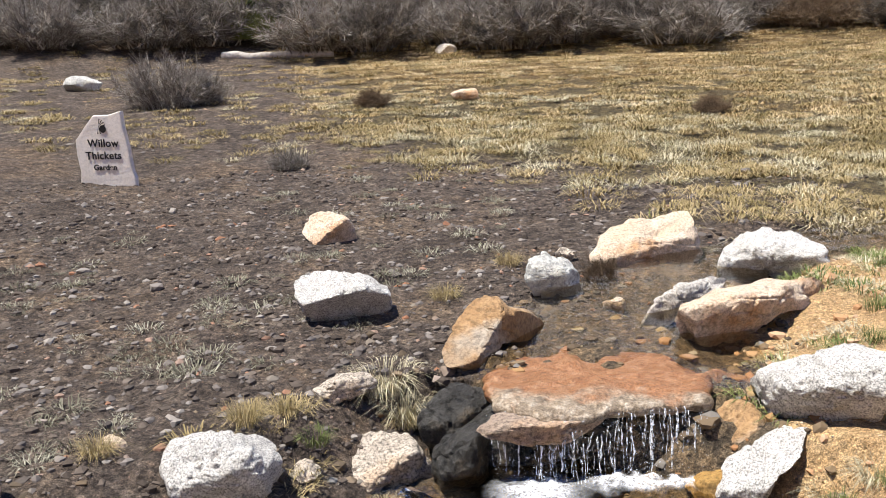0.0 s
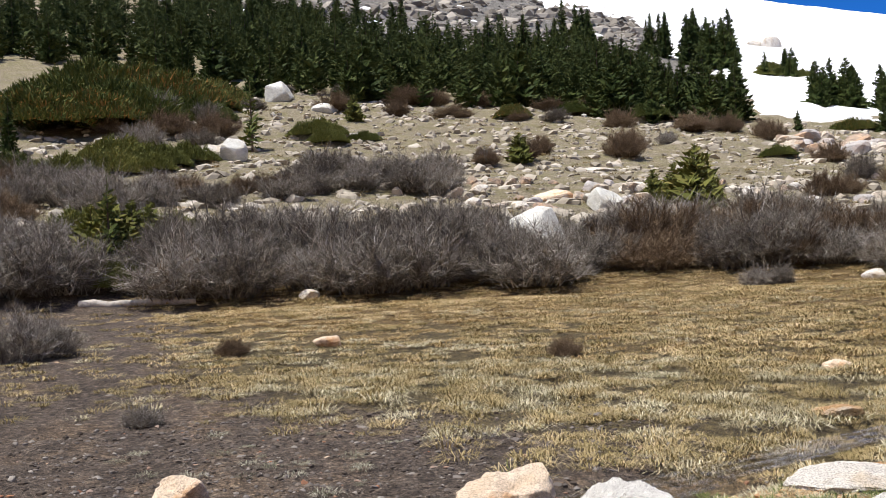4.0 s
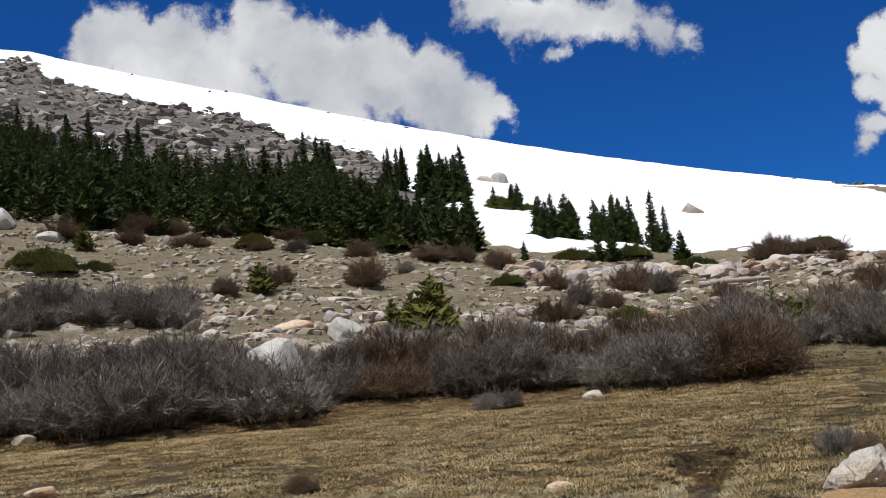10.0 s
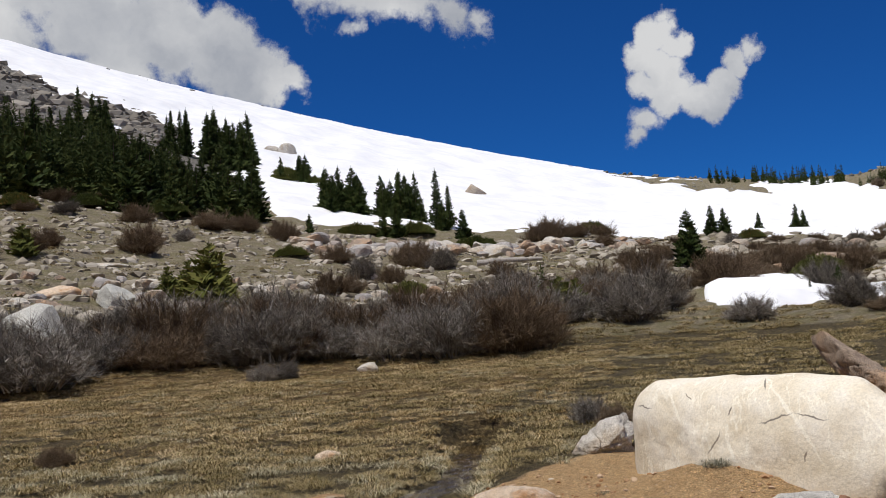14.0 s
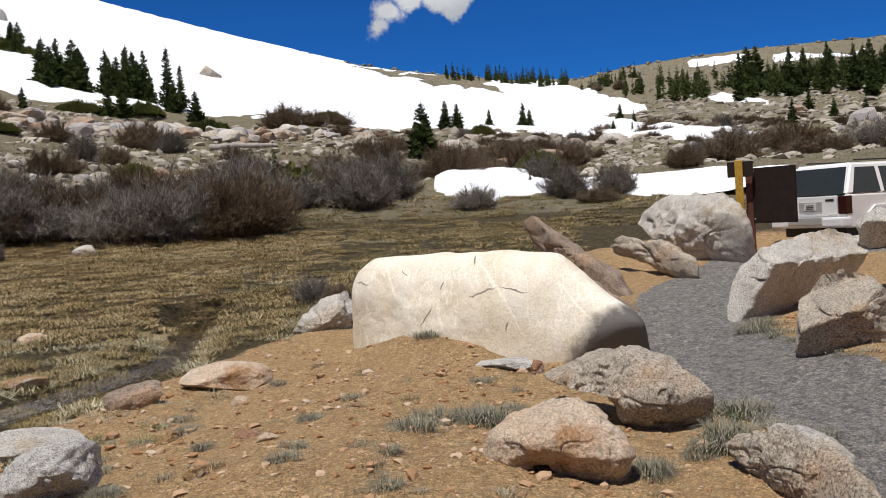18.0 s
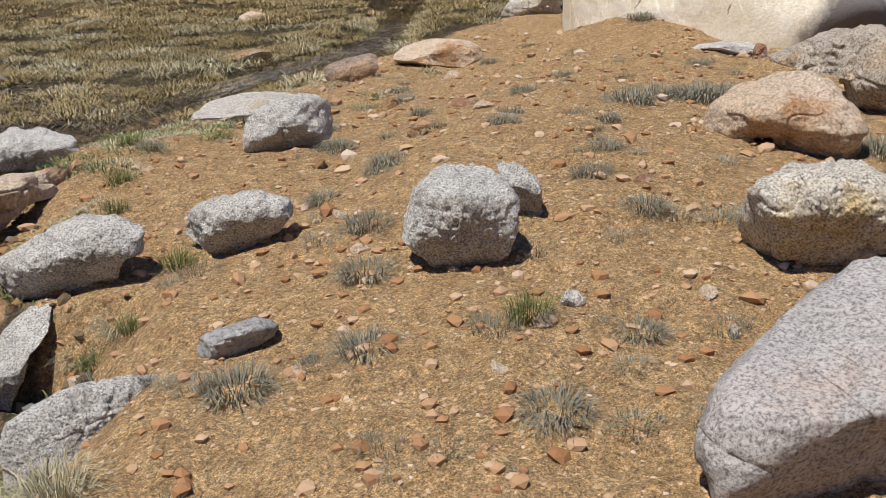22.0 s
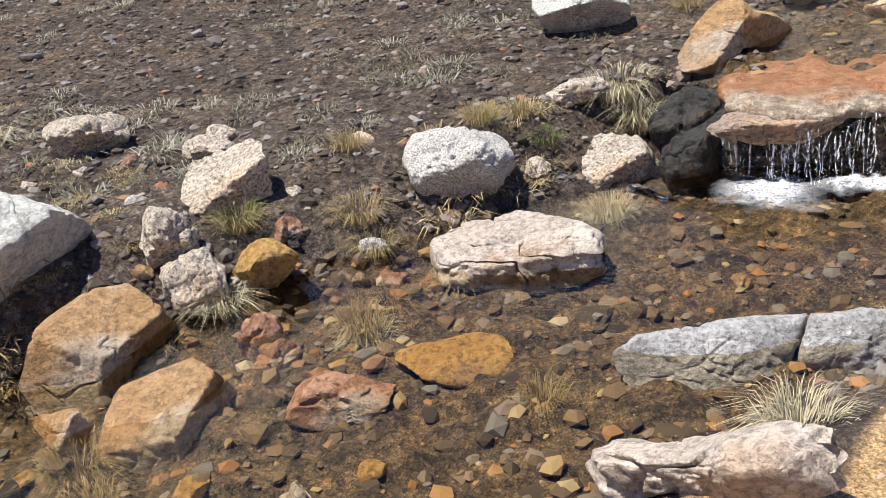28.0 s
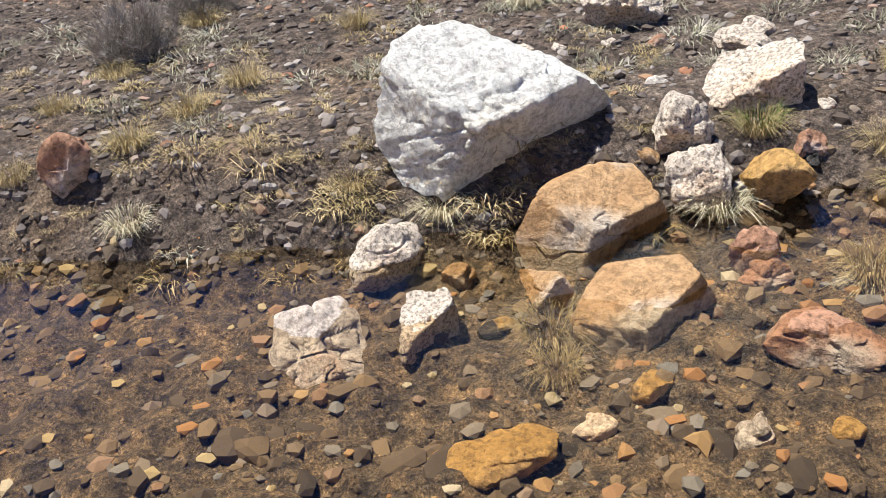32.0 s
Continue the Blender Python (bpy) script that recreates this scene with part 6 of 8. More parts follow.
def dry(x, y):
    d, level, wide = brook(x, y)
    return d > wide + np.where(level > 0, -0.08, 0.12)


def pebble(rng, fine):
    bm = bmesh.new()
    bmesh.ops.create_icosphere(bm, subdivisions=fine, radius=0.5)
    v = np.array([q.co[:] for q in bm.verts])
    f = np.array([[q.index for q in t.verts] for t in bm.faces])
    bm.free()
    n = rng.normal(size=(7, 3))
    n /= np.linalg.norm(n, axis=1)[:, None]
    for k in n:
        v = v - np.maximum(v @ k - rng.uniform(0.22, 0.4), 0)[:, None] * k
    return v * (rng.uniform(0.8, 1.2), rng.uniform(0.6, 1.0), rng.uniform(0.4, 0.75)), f


PR = np.random.RandomState(9)
PEBBLES, CHIPS = [pebble(PR, 2) for _ in range(8)], [pebble(PR, 1) for _ in range(8)]
CRUMBS = [(v * (1.0, 1.0, 1.5), f) for v, f in (pebble(PR, 1) for _ in range(8))]


def gravel_material(name, stops):
    m = leafy_material(name, stops, 0.9)
    nt = m.node_tree
    co = nt.nodes.new("ShaderNodeTexCoord").outputs["Object"]
    n = noise_node(nt, 45, 4, 0.65, co)
    bump_node(nt, nt.nodes["Principled BSDF"], n.outputs["Fac"], 0.4, 0.01)
    return m


DARK_STONES = gravel_material("dark_gravel", ((0.0, (0.04, 0.032, 0.027)), (0.4, (0.09, 0.076, 0.066)), (0.7, (0.16, 0.14, 0.125)), (0.9, (0.25, 0.225, 0.195)), (0.955, (0.24, 0.115, 0.065)), (1.0, (0.44, 0.34, 0.245))))
TAN_STONES = gravel_material("tan_gravel", ((0.0, (0.26, 0.16, 0.085)), (0.4, (0.4, 0.27, 0.155)), (0.75, (0.52, 0.38, 0.25)), (0.9, (0.56, 0.44, 0.34)), (1.0, (0.4, 0.2, 0.1))))
MOUND_STONES = gravel_material("orange_stones", ((0.0, (0.237, 0.111, 0.048)), (0.4, (0.363, 0.205, 0.103)), (0.75, (0.473, 0.331, 0.213)), (0.9, (0.537, 0.442, 0.347)), (1.0, (0.283, 0.260, 0.229))))
PALE_STONES = gravel_material("pale_scree", ((0.0, (0.16, 0.135, 0.1)), (0.55, (0.33, 0.295, 0.235)), (0.88, (0.46, 0.42, 0.355)), (1.0, (0.38, 0.29, 0.21))))
GREY_STONES = gravel_material("grey_talus", ((0.0, (0.1, 0.095, 0.085)), (0.5, (0.2, 0.19, 0.17)), (1.0, (0.36, 0.34, 0.31))))
TALUS_STONES = gravel_material("talus_stone", ((0.0, (0.085, 0.072, 0.058)), (0.45, (0.2, 0.18, 0.15)), (0.8, (0.33, 0.3, 0.255)), (1.0, (0.5, 0.46, 0.4))))
BED_STONES = gravel_material("brook_stones", ((0.0, (0.03, 0.025, 0.02)), (0.4, (0.085, 0.065, 0.045)), (0.62, (0.17, 0.12, 0.07)), (0.78, (0.15, 0.145, 0.135)), (0.9, (0.26, 0.135, 0.055)), (0.96, (0.3, 0.24, 0.13)), (1.0, (0.4, 0.37, 0.33))))
CLODS = gravel_material("soil_clods", ((0.0, (0.034, 0.027, 0.022)), (0.6, (0.09, 0.072, 0.058)), (1.0, (0.19, 0.155, 0.125))))
TR = np.random.RandomState(3)
TUFTS = [tuft_arrays(TR, 40, 1.1, 0.2, 0.018, 2.1) for _ in range(6)]
MATS = [tuft_arrays(TR, 110, 1.1, 0.3, 0.007, 1.4) for _ in range(6)]
FINE = [tuft_arrays(TR, 64, 1.05, 0.25, 0.0105, 2.1) for _ in range(6)]
meadow = lambda x, y, u: (zones(x, y)["grass"] * (1 - zones(x, y)["soil"]) > u) & dry(x, y)
scatter("near_tussocks", 2000, polar_where(-18, 50, 8, 15, lambda x, y, u: meadow(x, y, u) & (grit(x, y, 0.36, 7) > 0.05), False), FINE, 0.25, 0.66, GRASS_STRAW, "pale straw tussocks at the meadow's wet edge", "grass", seed=21)
scatter("near_grass", 5200, polar_where(-24, 52, 8, 15, lambda x, y, u: meadow(x, y, 0.8 * u) & (grit(x, y, 0.36, 8) > -0.05), False), FINE, 0.2, 0.56, GRASS_OLIVE, "olive tussocks at the meadow's wet edge", "grass", seed=22)
scatter("meadow_grass", 9000, polar_where(-26, 60, 14, 27.5, lambda x, y, u: meadow(x, y, 0.85 * u) & (grit(x, y, 0.45, 9) + 0.5 * grit(x, y, 3.1, 4) > -0.2), False), TUFTS, 0.22, 0.62, GRASS_OLIVE, "dry olive and straw tussocks of a wet meadow", "grass", seed=1)
scatter("golden_grass", 8000, polar_where(-15, 46, 14, 27.5, lambda x, y, u: (zones(x, y)["gold"] > 0.9 * u) & dry(x, y) & (grit(x, y, 0.45, 12) + 0.5 * grit(x, y, 2.7, 6) > -0.3), False), TUFTS, 0.22, 0.56, GRASS_GOLD, "golden brown matted winter grass", "grass", seed=2)
scatter("straw_grass", 1800, polar_where(-30, 50, 14, 24, lambda x, y, u: meadow(x, y, u) & (grit(x, y, 1.3, 5) > 0.1), False), TUFTS, 0.25, 0.55, GRASS_STRAW, "pale straw tussocks in the meadow", "grass", seed=3)
scatter("slope_grass", 700, polar_where(-80, 14, 3.6, 11, lambda x, y, u: dry(x, y) & (zones(x, y)["soil"] < 0.4) & (grit(x, y, 1.1, 3) > 0.15), False), FINE, 0.1, 0.34, GRASS_SILVER, "sparse grey-green grass on the dark gravel slope", "grass", seed=4)
scatter("far_grass", 1800, polar_where(41, 78, 25, 36, lambda x, y, u: (snow_depth(x, y) < 0) & (grit(x, y, 1.1, 9) > -0.4), False), TUFTS, 0.3, 0.75, GRASS_OLIVE, "olive grass at the far side of the meadow", "grass", seed=47)
scatter("slope_bushes", 900, polar_where(-10, 70, 30, 85, None, False), TUFTS, 0.5, 1.3, GRASS_OLIVE, "sparse olive tussocks on the stony slope", "grass", seed=5)
scatter("mound_rocks", 800, polar_where(8, 82, 3.3, 12, lambda x, y, u: dry(x, y) & (zones(x, y)["soil"] > 0.5) & (zones(x, y)["path"] < 0.2), False), [pebble(np.random.RandomState(90 + k), 1) for k in range(8)], 0.035, 0.15, MOUND_STONES, "angular orange stones on bare soil", "gravel", -0.06, 48, skew=2.6)
scatter("mound_stones", 4200, polar_where(8, 82, 1.8, 12, lambda x, y, u: dry(x, y) & (zones(x, y)["soil"] > 0.45) & (zones(x, y)["path"] < 0.2), False), [pebble(np.random.RandomState(60 + k), 1) for k in range(6)], 0.012, 0.1, MOUND_STONES, "orange and tan angular stones lying on the mound", "gravel", -0.05, 44, skew=2.6)
bank = lambda x, y, u: dry(x, y) & (zones(x, y)["soil"] > 0.4) & (np.interp(x, SOIL_X, SOIL_Y) - y < 1.1 + 0.5 * u) & (x > 0.7) & (grit(x, y, 0.4, 6) > -0.2)
scatter("bank_grass", 650, polar_where(8, 36, 2.6, 8.5, bank, False), FINE, 0.12, 0.38, GRASS_GREEN, "fresh and withered grass on the brook's bank", "grass", seed=45)
scatter("bank_straw", 650, polar_where(8, 40, 2.4, 9.5, bank, False), FINE, 0.1, 0.34, GRASS_STRAW, "withered grass on the brook's bank", "grass", seed=46)
scatter("mound_herbs", 130, polar_where(12, 76, 2.2, 10, lambda x, y, u: (zones(x, y)["soil"] > 0.6) & dry(x, y) & (zones(x, y)["path"] < 0.3), False), MATS, 0.08, 0.24, GRASS_SILVER, "small silvery dry herbs on tan soil", "herbs", seed=6)


scatter("bank_moss", 1100, polar_where(-84, -36, 2.5, 6.5, lambda x, y, u: dry(x, y) & (grit(x, y, 0.8, 4) + 0.5 * grit(x, y, 0.25, 9) > -0.25) & (u < 1.25 - 0.16 * np.hypot(x, y)), False), FINE, 0.06, 0.2, GRASS_OLIVE, "fine greyish green moss and grass on wet gravel", "grass", seed=61)
scatter("bank_sedge", 420, polar_where(-84, -12, 2.3, 5.2, lambda x, y, u: dry(x, y) & (brook(x, y)[0] < brook(x, y)[2] + 0.75) & (grit(x, y, 0.45, 5) > 0.0), False), FINE, 0.12, 0.36, GRASS_OLIVE, "withered sedge along the brook", "grass", seed=62)
slope = lambda x, y, u: dry(x, y) & (zones(x, y)["soil"] < 0.35) & (u > 0.3 * zones(x, y)["grass"]) & (u > 0.1 - 0.55 * grit(x, y, 0.45, 14) - 0.3 * grit(x, y, 0.17, 3))
scatter("slope_gravel", 24000, polar_where(-84, 26, 2.6, 12, slope, False), CRUMBS, 0.01, 0.1, DARK_STONES, "dark brown and grey gravel on the slope", "gravel", 0.05, 11, skew=3.2)
scatter("slope_stones", 900, polar_where(-50, 30, 8, 20, lambda x, y, u: slope(x, y, u) & (u > 0.75 * zones(x, y)["grass"]), False), CHIPS, 0.04, 0.17, DARK_STONES, "scattered grey and rusty stones", "gravel", 0.12, 12)
scatter("mound_gravel", 15000, polar_where(8, 84, 1.8, 11, lambda x, y, u: dry(x, y) & (zones(x, y)["soil"] > 0.45) & (zones(x, y)["path"] < 0.25), False), CHIPS, 0.006, 0.04, TAN_STONES, "tan and orange pebbles on the bare soil", "gravel", 0.1, 13, skew=2.6)


def loose_stones(count, where, size0, size1, material, label, seed):
    """Separate stones that share a few shapes."""
    rng = np.random.RandomState(seed)
    shapes = [mesh_of("stone", v, f, material) for v, f in PEBBLES]
    if size1 > 0.5:
        shapes = [mesh_of("stone", *stone_shape(1.3, 0.95, 0.75, seed + k, 15, 120, 0.06, 3), STONE[("dun", "brown", "pale", "granitefine")[k % 4]], flat=False) for k in range(8)]
        for me in shapes:
            me.set_sharp_from_angle(angle=radians(14))
    x, y = where(rng, count)
    for k in range(len(x)):
        s = rng.uniform(size0, size1)
        ob = new("stone", shapes[k % len(shapes)])
        ob.matrix_basis = pose(x[k], y[k], float(height(x[k], y[k])) + 0.1 * s, rng.uniform(-20, 20), rng.uniform(-20, 20), rng.uniform(0, 360))
        ob.scale = (s, s, s)
        tagged(ob, label, "stone", "loose stones")


loose_stones(60, polar_where(10, 82, 3.6, 14, lambda x, y, u: dry(x, y) & (zones(x, y)["soil"] > 0.5) & (zones(x, y)["path"] < 0.2), False), 0.05, 0.14, TAN_STONES, "loose orange-brown stone on bare tan soil", 14)
loose_stones(30, polar_where(-60, 20, 4, 13, slope, False), 0.06, 0.17, DARK_STONES, "loose grey-brown stone on dark gravel", 15)
def rock_band(rng, n):
    """Places along the low wall of tumbled rock under the snow."""
    az = rng.uniform(27, 48.5, n)
    r = np.interp(az, (27, 33, 37, 41, 44, 48.5), (74, 72.5, 75, 81, 92, 103)) + rng.normal(0, 2.4, n)
    return r * np.sin(np.radians(az)), r * np.cos(np.radians(az))


loose_stones(170, rock_band, 0.5, 1.8, PALE_STONES, "pale angular boulder in the rock band below the snow", 41)
loose_stones(75, polar_where(8, 37, 38, 49, None, False), 0.3, 1.05, PALE_STONES, "pale angular boulder above the willow thicket", 42)
loose_stones(40, polar_where(50, 80, 50, 98, lambda x, y, u: snow_depth(x, y) < 0, False), 0.6, 2.2, PALE_STONES, "pale boulder among bushes on the slope", 43)
scatter("path_gravel", 8000, polar_where(55, 90, 4, 18, lambda x, y, u: zones(x, y)["path"] > 0.5, False), CHIPS, 0.012, 0.05, GREY_STONES, "grey crushed gravel of the path", "gravel", 0.05, 15, skew=2.6)
scatter("verge_grass", 2600, polar_where(66, 88, 5, 17, lambda x, y, u: (zones(x, y)["path"] < 0.9) & (zones(x, y)["path"] > 0.005) & (grit(x, y, 0.9, 7) > -0.3), False), FINE, 0.1, 0.34, GRASS_SILVER, "thin grey-green grass along the path", "grass", seed=65)
scatter("brook_bed", 9000, polar_where(-84, 30, 1.4, 7, lambda x, y, u: brook(x, y)[0] < brook(x, y)[2] + 0.35, False), [pebble(np.random.RandomState(120 + k), 1) for k in range(10)], 0.012, 0.14, BED_STONES, "brown and ochre stones on the brook bed", "gravel", 0.0, 16, skew=2.6)
scatter("brook_cobbles", 260, polar_where(-84, 30, 1.4, 6.5, lambda x, y, u: brook(x, y)[0] < brook(x, y)[2] + 0.3, False), PEBBLES, 0.08, 0.2, BED_STONES, "flat cobbles on the brook bed", "gravel", 0.12, 63)
scatter("slope_clods", 22000, polar_where(-84, 22, 2.6, 12, slope, False), CRUMBS, 0.012, 0.11, CLODS, "dark clods and crumbs of wet soil", "gravel", 0.08, 23, skew=2.6)
scatter("bank_stones", 1100, polar_where(-84, 16, 2.2, 6.5, lambda x, y, u: dry(x, y) & (brook(x, y)[0] < brook(x, y)[2] + 1.1), False), [pebble(np.random.RandomState(140 + k), 1) for k in range(8)], 0.03, 0.12, BED_STONES, "rusty wet stones along the brook's bank", "gravel", 0.1, 24)
scatter("scree", 12000, polar_where(-22, 80, 29, 92, lambda x, y, u: (snow_depth(x, y) < 0) & ((np.hypot(x, y) > 47) | (x < 0.87 * y)), False), CHIPS, 0.09, 1.3, PALE_STONES, "pale stones strewn over the slope", "scree", 0.0, 17, skew=2.6)
scatter("scree_blocks", 480, polar_where(14, 80, 34, 100, lambda x, y, u: (snow_depth(x, y) < 0) & (waves(x, y, 23, 2.0) > 0.0) & ((np.hypot(x, y) > 52) | (x < 0.87 * y)), False), PEBBLES, 0.5, 1.7, PALE_STONES, "pale tumbled blocks on the slope", "scree", 0.25, 18)
scatter("talus", 17000, polar_where(-40, 21, 132, 252, lambda x, y, u: (snow_depth(x, y) < 0.1) & (np.hypot(x, y) > 158 - 1.0 * np.degrees(np.arctan2(x, y))) & (u < 0.55 + 0.6 * waves(x, y, 34, 6.0)), False), CHIPS, 0.8, 6, TALUS_STONES, "grey talus of tumbled boulders below the snow", "talus", 0.1, 19, skew=2.6)
scatter("far_scree", 5000, polar_where(44, 84, 76, 150, lambda x, y, u: snow_depth(x, y) < 0, False), CHIPS, 0.25, 2.4, PALE_STONES, "pale stones on the far slope", "scree", 0.05, 49, skew=2.6)
scatter("far_blocks", 9000, polar_where(44, 84, 120, 262, lambda x, y, u: snow_depth(x, y) < 0, False), CHIPS, 0.4, 2.6, GREY_STONES, "grey boulders on the far ridge", "talus", 0.2, 20, skew=2.4)

TW = [spruce_mesh(30 + k, 0, w, 17, 7)[1] for k, w in enumerate((0.145, 0.17, 0.2, 0.155))]
scatter("spruce_wood", 1500, polar_where(-36, 21.5, 89, 170, lambda x, y, u: (np.hypot(x, y) < np.interp(np.degrees(np.arctan2(x, y)), TOP_AZ, TOP_R)) & (np.hypot(x, y) > np.interp(np.degrees(np.arctan2(x, y)), (-13, -8, -3, 0), (112, 108, 100, 90))) & (waves(x, y, 26, 9.0) > -0.7), False), TW, 4.2, 7.0, NEEDLE, "dense dark green spruce wood on the slope", "trees", 0.02, 31)
scatter("ridge_wood", 440, polar_where(62.4, 84, 126, 175, lambda x, y, u: (np.hypot(x, y) > np.interp(np.degrees(np.arctan2(x, y)), (62, 64, 67, 70, 84), (152, 146, 136, 124, 120))) & (waves(x, y, 40, 4.0) > -0.6) & (snow_depth(x, y) < 0), False), TW, 2.0, 4.2, NEEDLE, "dark spruces along the far ridge", "trees", 0.02, 32)


def skyline(rng, n):
    """Places of the low tree groups on the skyline."""
    k = rng.randint(0, 4, n)
    az = np.array((52.0, 55.2, 57.5, 60.0))[k] + np.array((3.2, 2.1, 1.7, 3.2))[k] * rng.uniform(0, 1, n)
    r = np.array((244, 238, 230, 194))[k] + np.array((10, 11, 13, 30))[k] * rng.uniform(0, 1, n)
    return r * np.sin(np.radians(az)), r * np.cos(np.radians(az))


scatter("skyline_wood", 150, skyline, TW, 1.7, 4.6, NEEDLE, "low dark spruces along the skyline", "trees", 0.02, 34, skew=1.4)


def crest(rng, n):
    """Places along the skyline of the slope."""
    a = np.radians(np.where(rng.uniform(0, 1, n) < 0.3, rng.uniform(-14, 44, n), rng.uniform(44, 84, n)))
    r = np.geomspace(90, 400, 160)[:, None]
    up = (height(r * np.sin(a), r * np.cos(a)) - 1.75) / r
    far = r[up.argmax(axis=0), 0] * rng.uniform(0.98, 1.0, n)
    return far * np.sin(a), far * np.cos(a)


scatter("crest_rocks", 150, crest, CHIPS, 0.5, 2.4, GREY_STONES, "dark grey rocks along the skyline", "rocks", -0.08, 33)

# ---- boulders on the slope beyond the meadow ----
block("white", -2.9, 88.9, 18.7, 2.6, 1.8, 1.9, 0, 81)
cobble("white", 6.35, 27.8, 2.0, 1.9, 1.4, 1.85, -13, 82)
block("white", 12.1, 39.3, 4.4, 1.5, 1.1, 0.95, -17, 83)
block("peach", 10.7, 42.6, 5.0, 1.9, 1.2, 0.6, -14, 84)
block("pale", 15.0, 43.7, 5.2, 1.8, 1.2, 0.7, -19, 85)
slab("pale", 15.4, 52.9, 7.2, 3.0, 2.0, 0.45, -16, 86)
slab("white", 1.1, 81.2, 16.0, 2.3, 1.6, 1.0, 0, 87)
block("white", -4.6, 55.8, 9.0, 1.6, 1.2, 1.4, 5, 88)
block("pale", -6.0, 56.2, 9.1, 1.8, 1.2, 1.0, 9, 89)
cobble("pale", 80.0, 156.5, 38.3, 3.4, 2.6, 2.4, -27, 90)
cobble("pale", 77.6, 158.5, 39.0, 2.8, 2.2, 1.6, -26, 91)
block("dun", 97.4, 123.4, 25.9, 3.4, 2.4, 1.9, -38, 92)
cobble("pale", 13.3, 21.8, 1.3, 0.55, 0.4, 0.26, -31, 93)
block("white", 1.25, 28.2, 2.0, 0.6, 0.5, 0.6, -2, 94)
block("pale", -0.35, 26.0, 1.5, 0.55, 0.35, 0.22, 0, 95)

# ---- the ledge and its fall ----


def ledge_material():
    """Wet grey-brown rock with an orange iron film that thins out towards the crusted lip."""
    m, nt, b = shader("rusty_wet_ledge", 0.3)
    co = nt.nodes.new("ShaderNodeTexCoord").outputs["Object"]
    big, mid, fine = noise_node(nt, 5.0, 6, 0.65, co), noise_node(nt, 22.0, 5, 0.7, co), noise_node(nt, 90.0, 4, 0.7, co)
    rock = ramp_node(nt, mid.outputs["Fac"], ((0.32, (0.1, 0.075, 0.05)), (0.5, (0.25, 0.195, 0.135)), (0.66, (0.42, 0.36, 0.28)))).outputs[0]
    film = ramp_node(nt, mid.outputs["Fac"], ((0.3, (0.15, 0.068, 0.03)), (0.5, (0.255, 0.12, 0.054)), (0.7, (0.33, 0.185, 0.1)))).outputs[0]
    split = nt.nodes.new("ShaderNodeSeparateXYZ")
    nt.links.new(co, split.inputs[0])
    reach = nt.nodes.new("ShaderNodeMath")
    reach.operation = "MULTIPLY_ADD"
    nt.links.new(big.outputs["Fac"], reach.inputs[0])
    reach.inputs[1].default_value = 0.75
    nt.links.new(split.outputs["Y"], reach.inputs[2])
    cover = nt.nodes.new("ShaderNodeMapRange")
    cover.inputs["From Min"].default_value, cover.inputs["From Max"].default_value = 4.7, 4.86
    nt.links.new(reach.outputs[0], cover.inputs["Value"])
    body = mix_node(nt, cover.outputs[0], rock, film)
    body = mix_node(nt, 0.8, body, ramp_node(nt, fine.outputs["Fac"], ((0.36, (0.5,) * 3), (0.5, (1.0,) * 3), (0.64, (1.45,) * 3))).outputs[0], "MULTIPLY")
    nt.links.new(body, b.inputs["Base Color"])
    b1 = bump_node(nt, b, mid.outputs["Fac"], 0.8, 0.03)
    bump_node(nt, b, fine.outputs["Fac"], 0.5, 0.01, b1)
    return m


LEDGE = ledge_material()


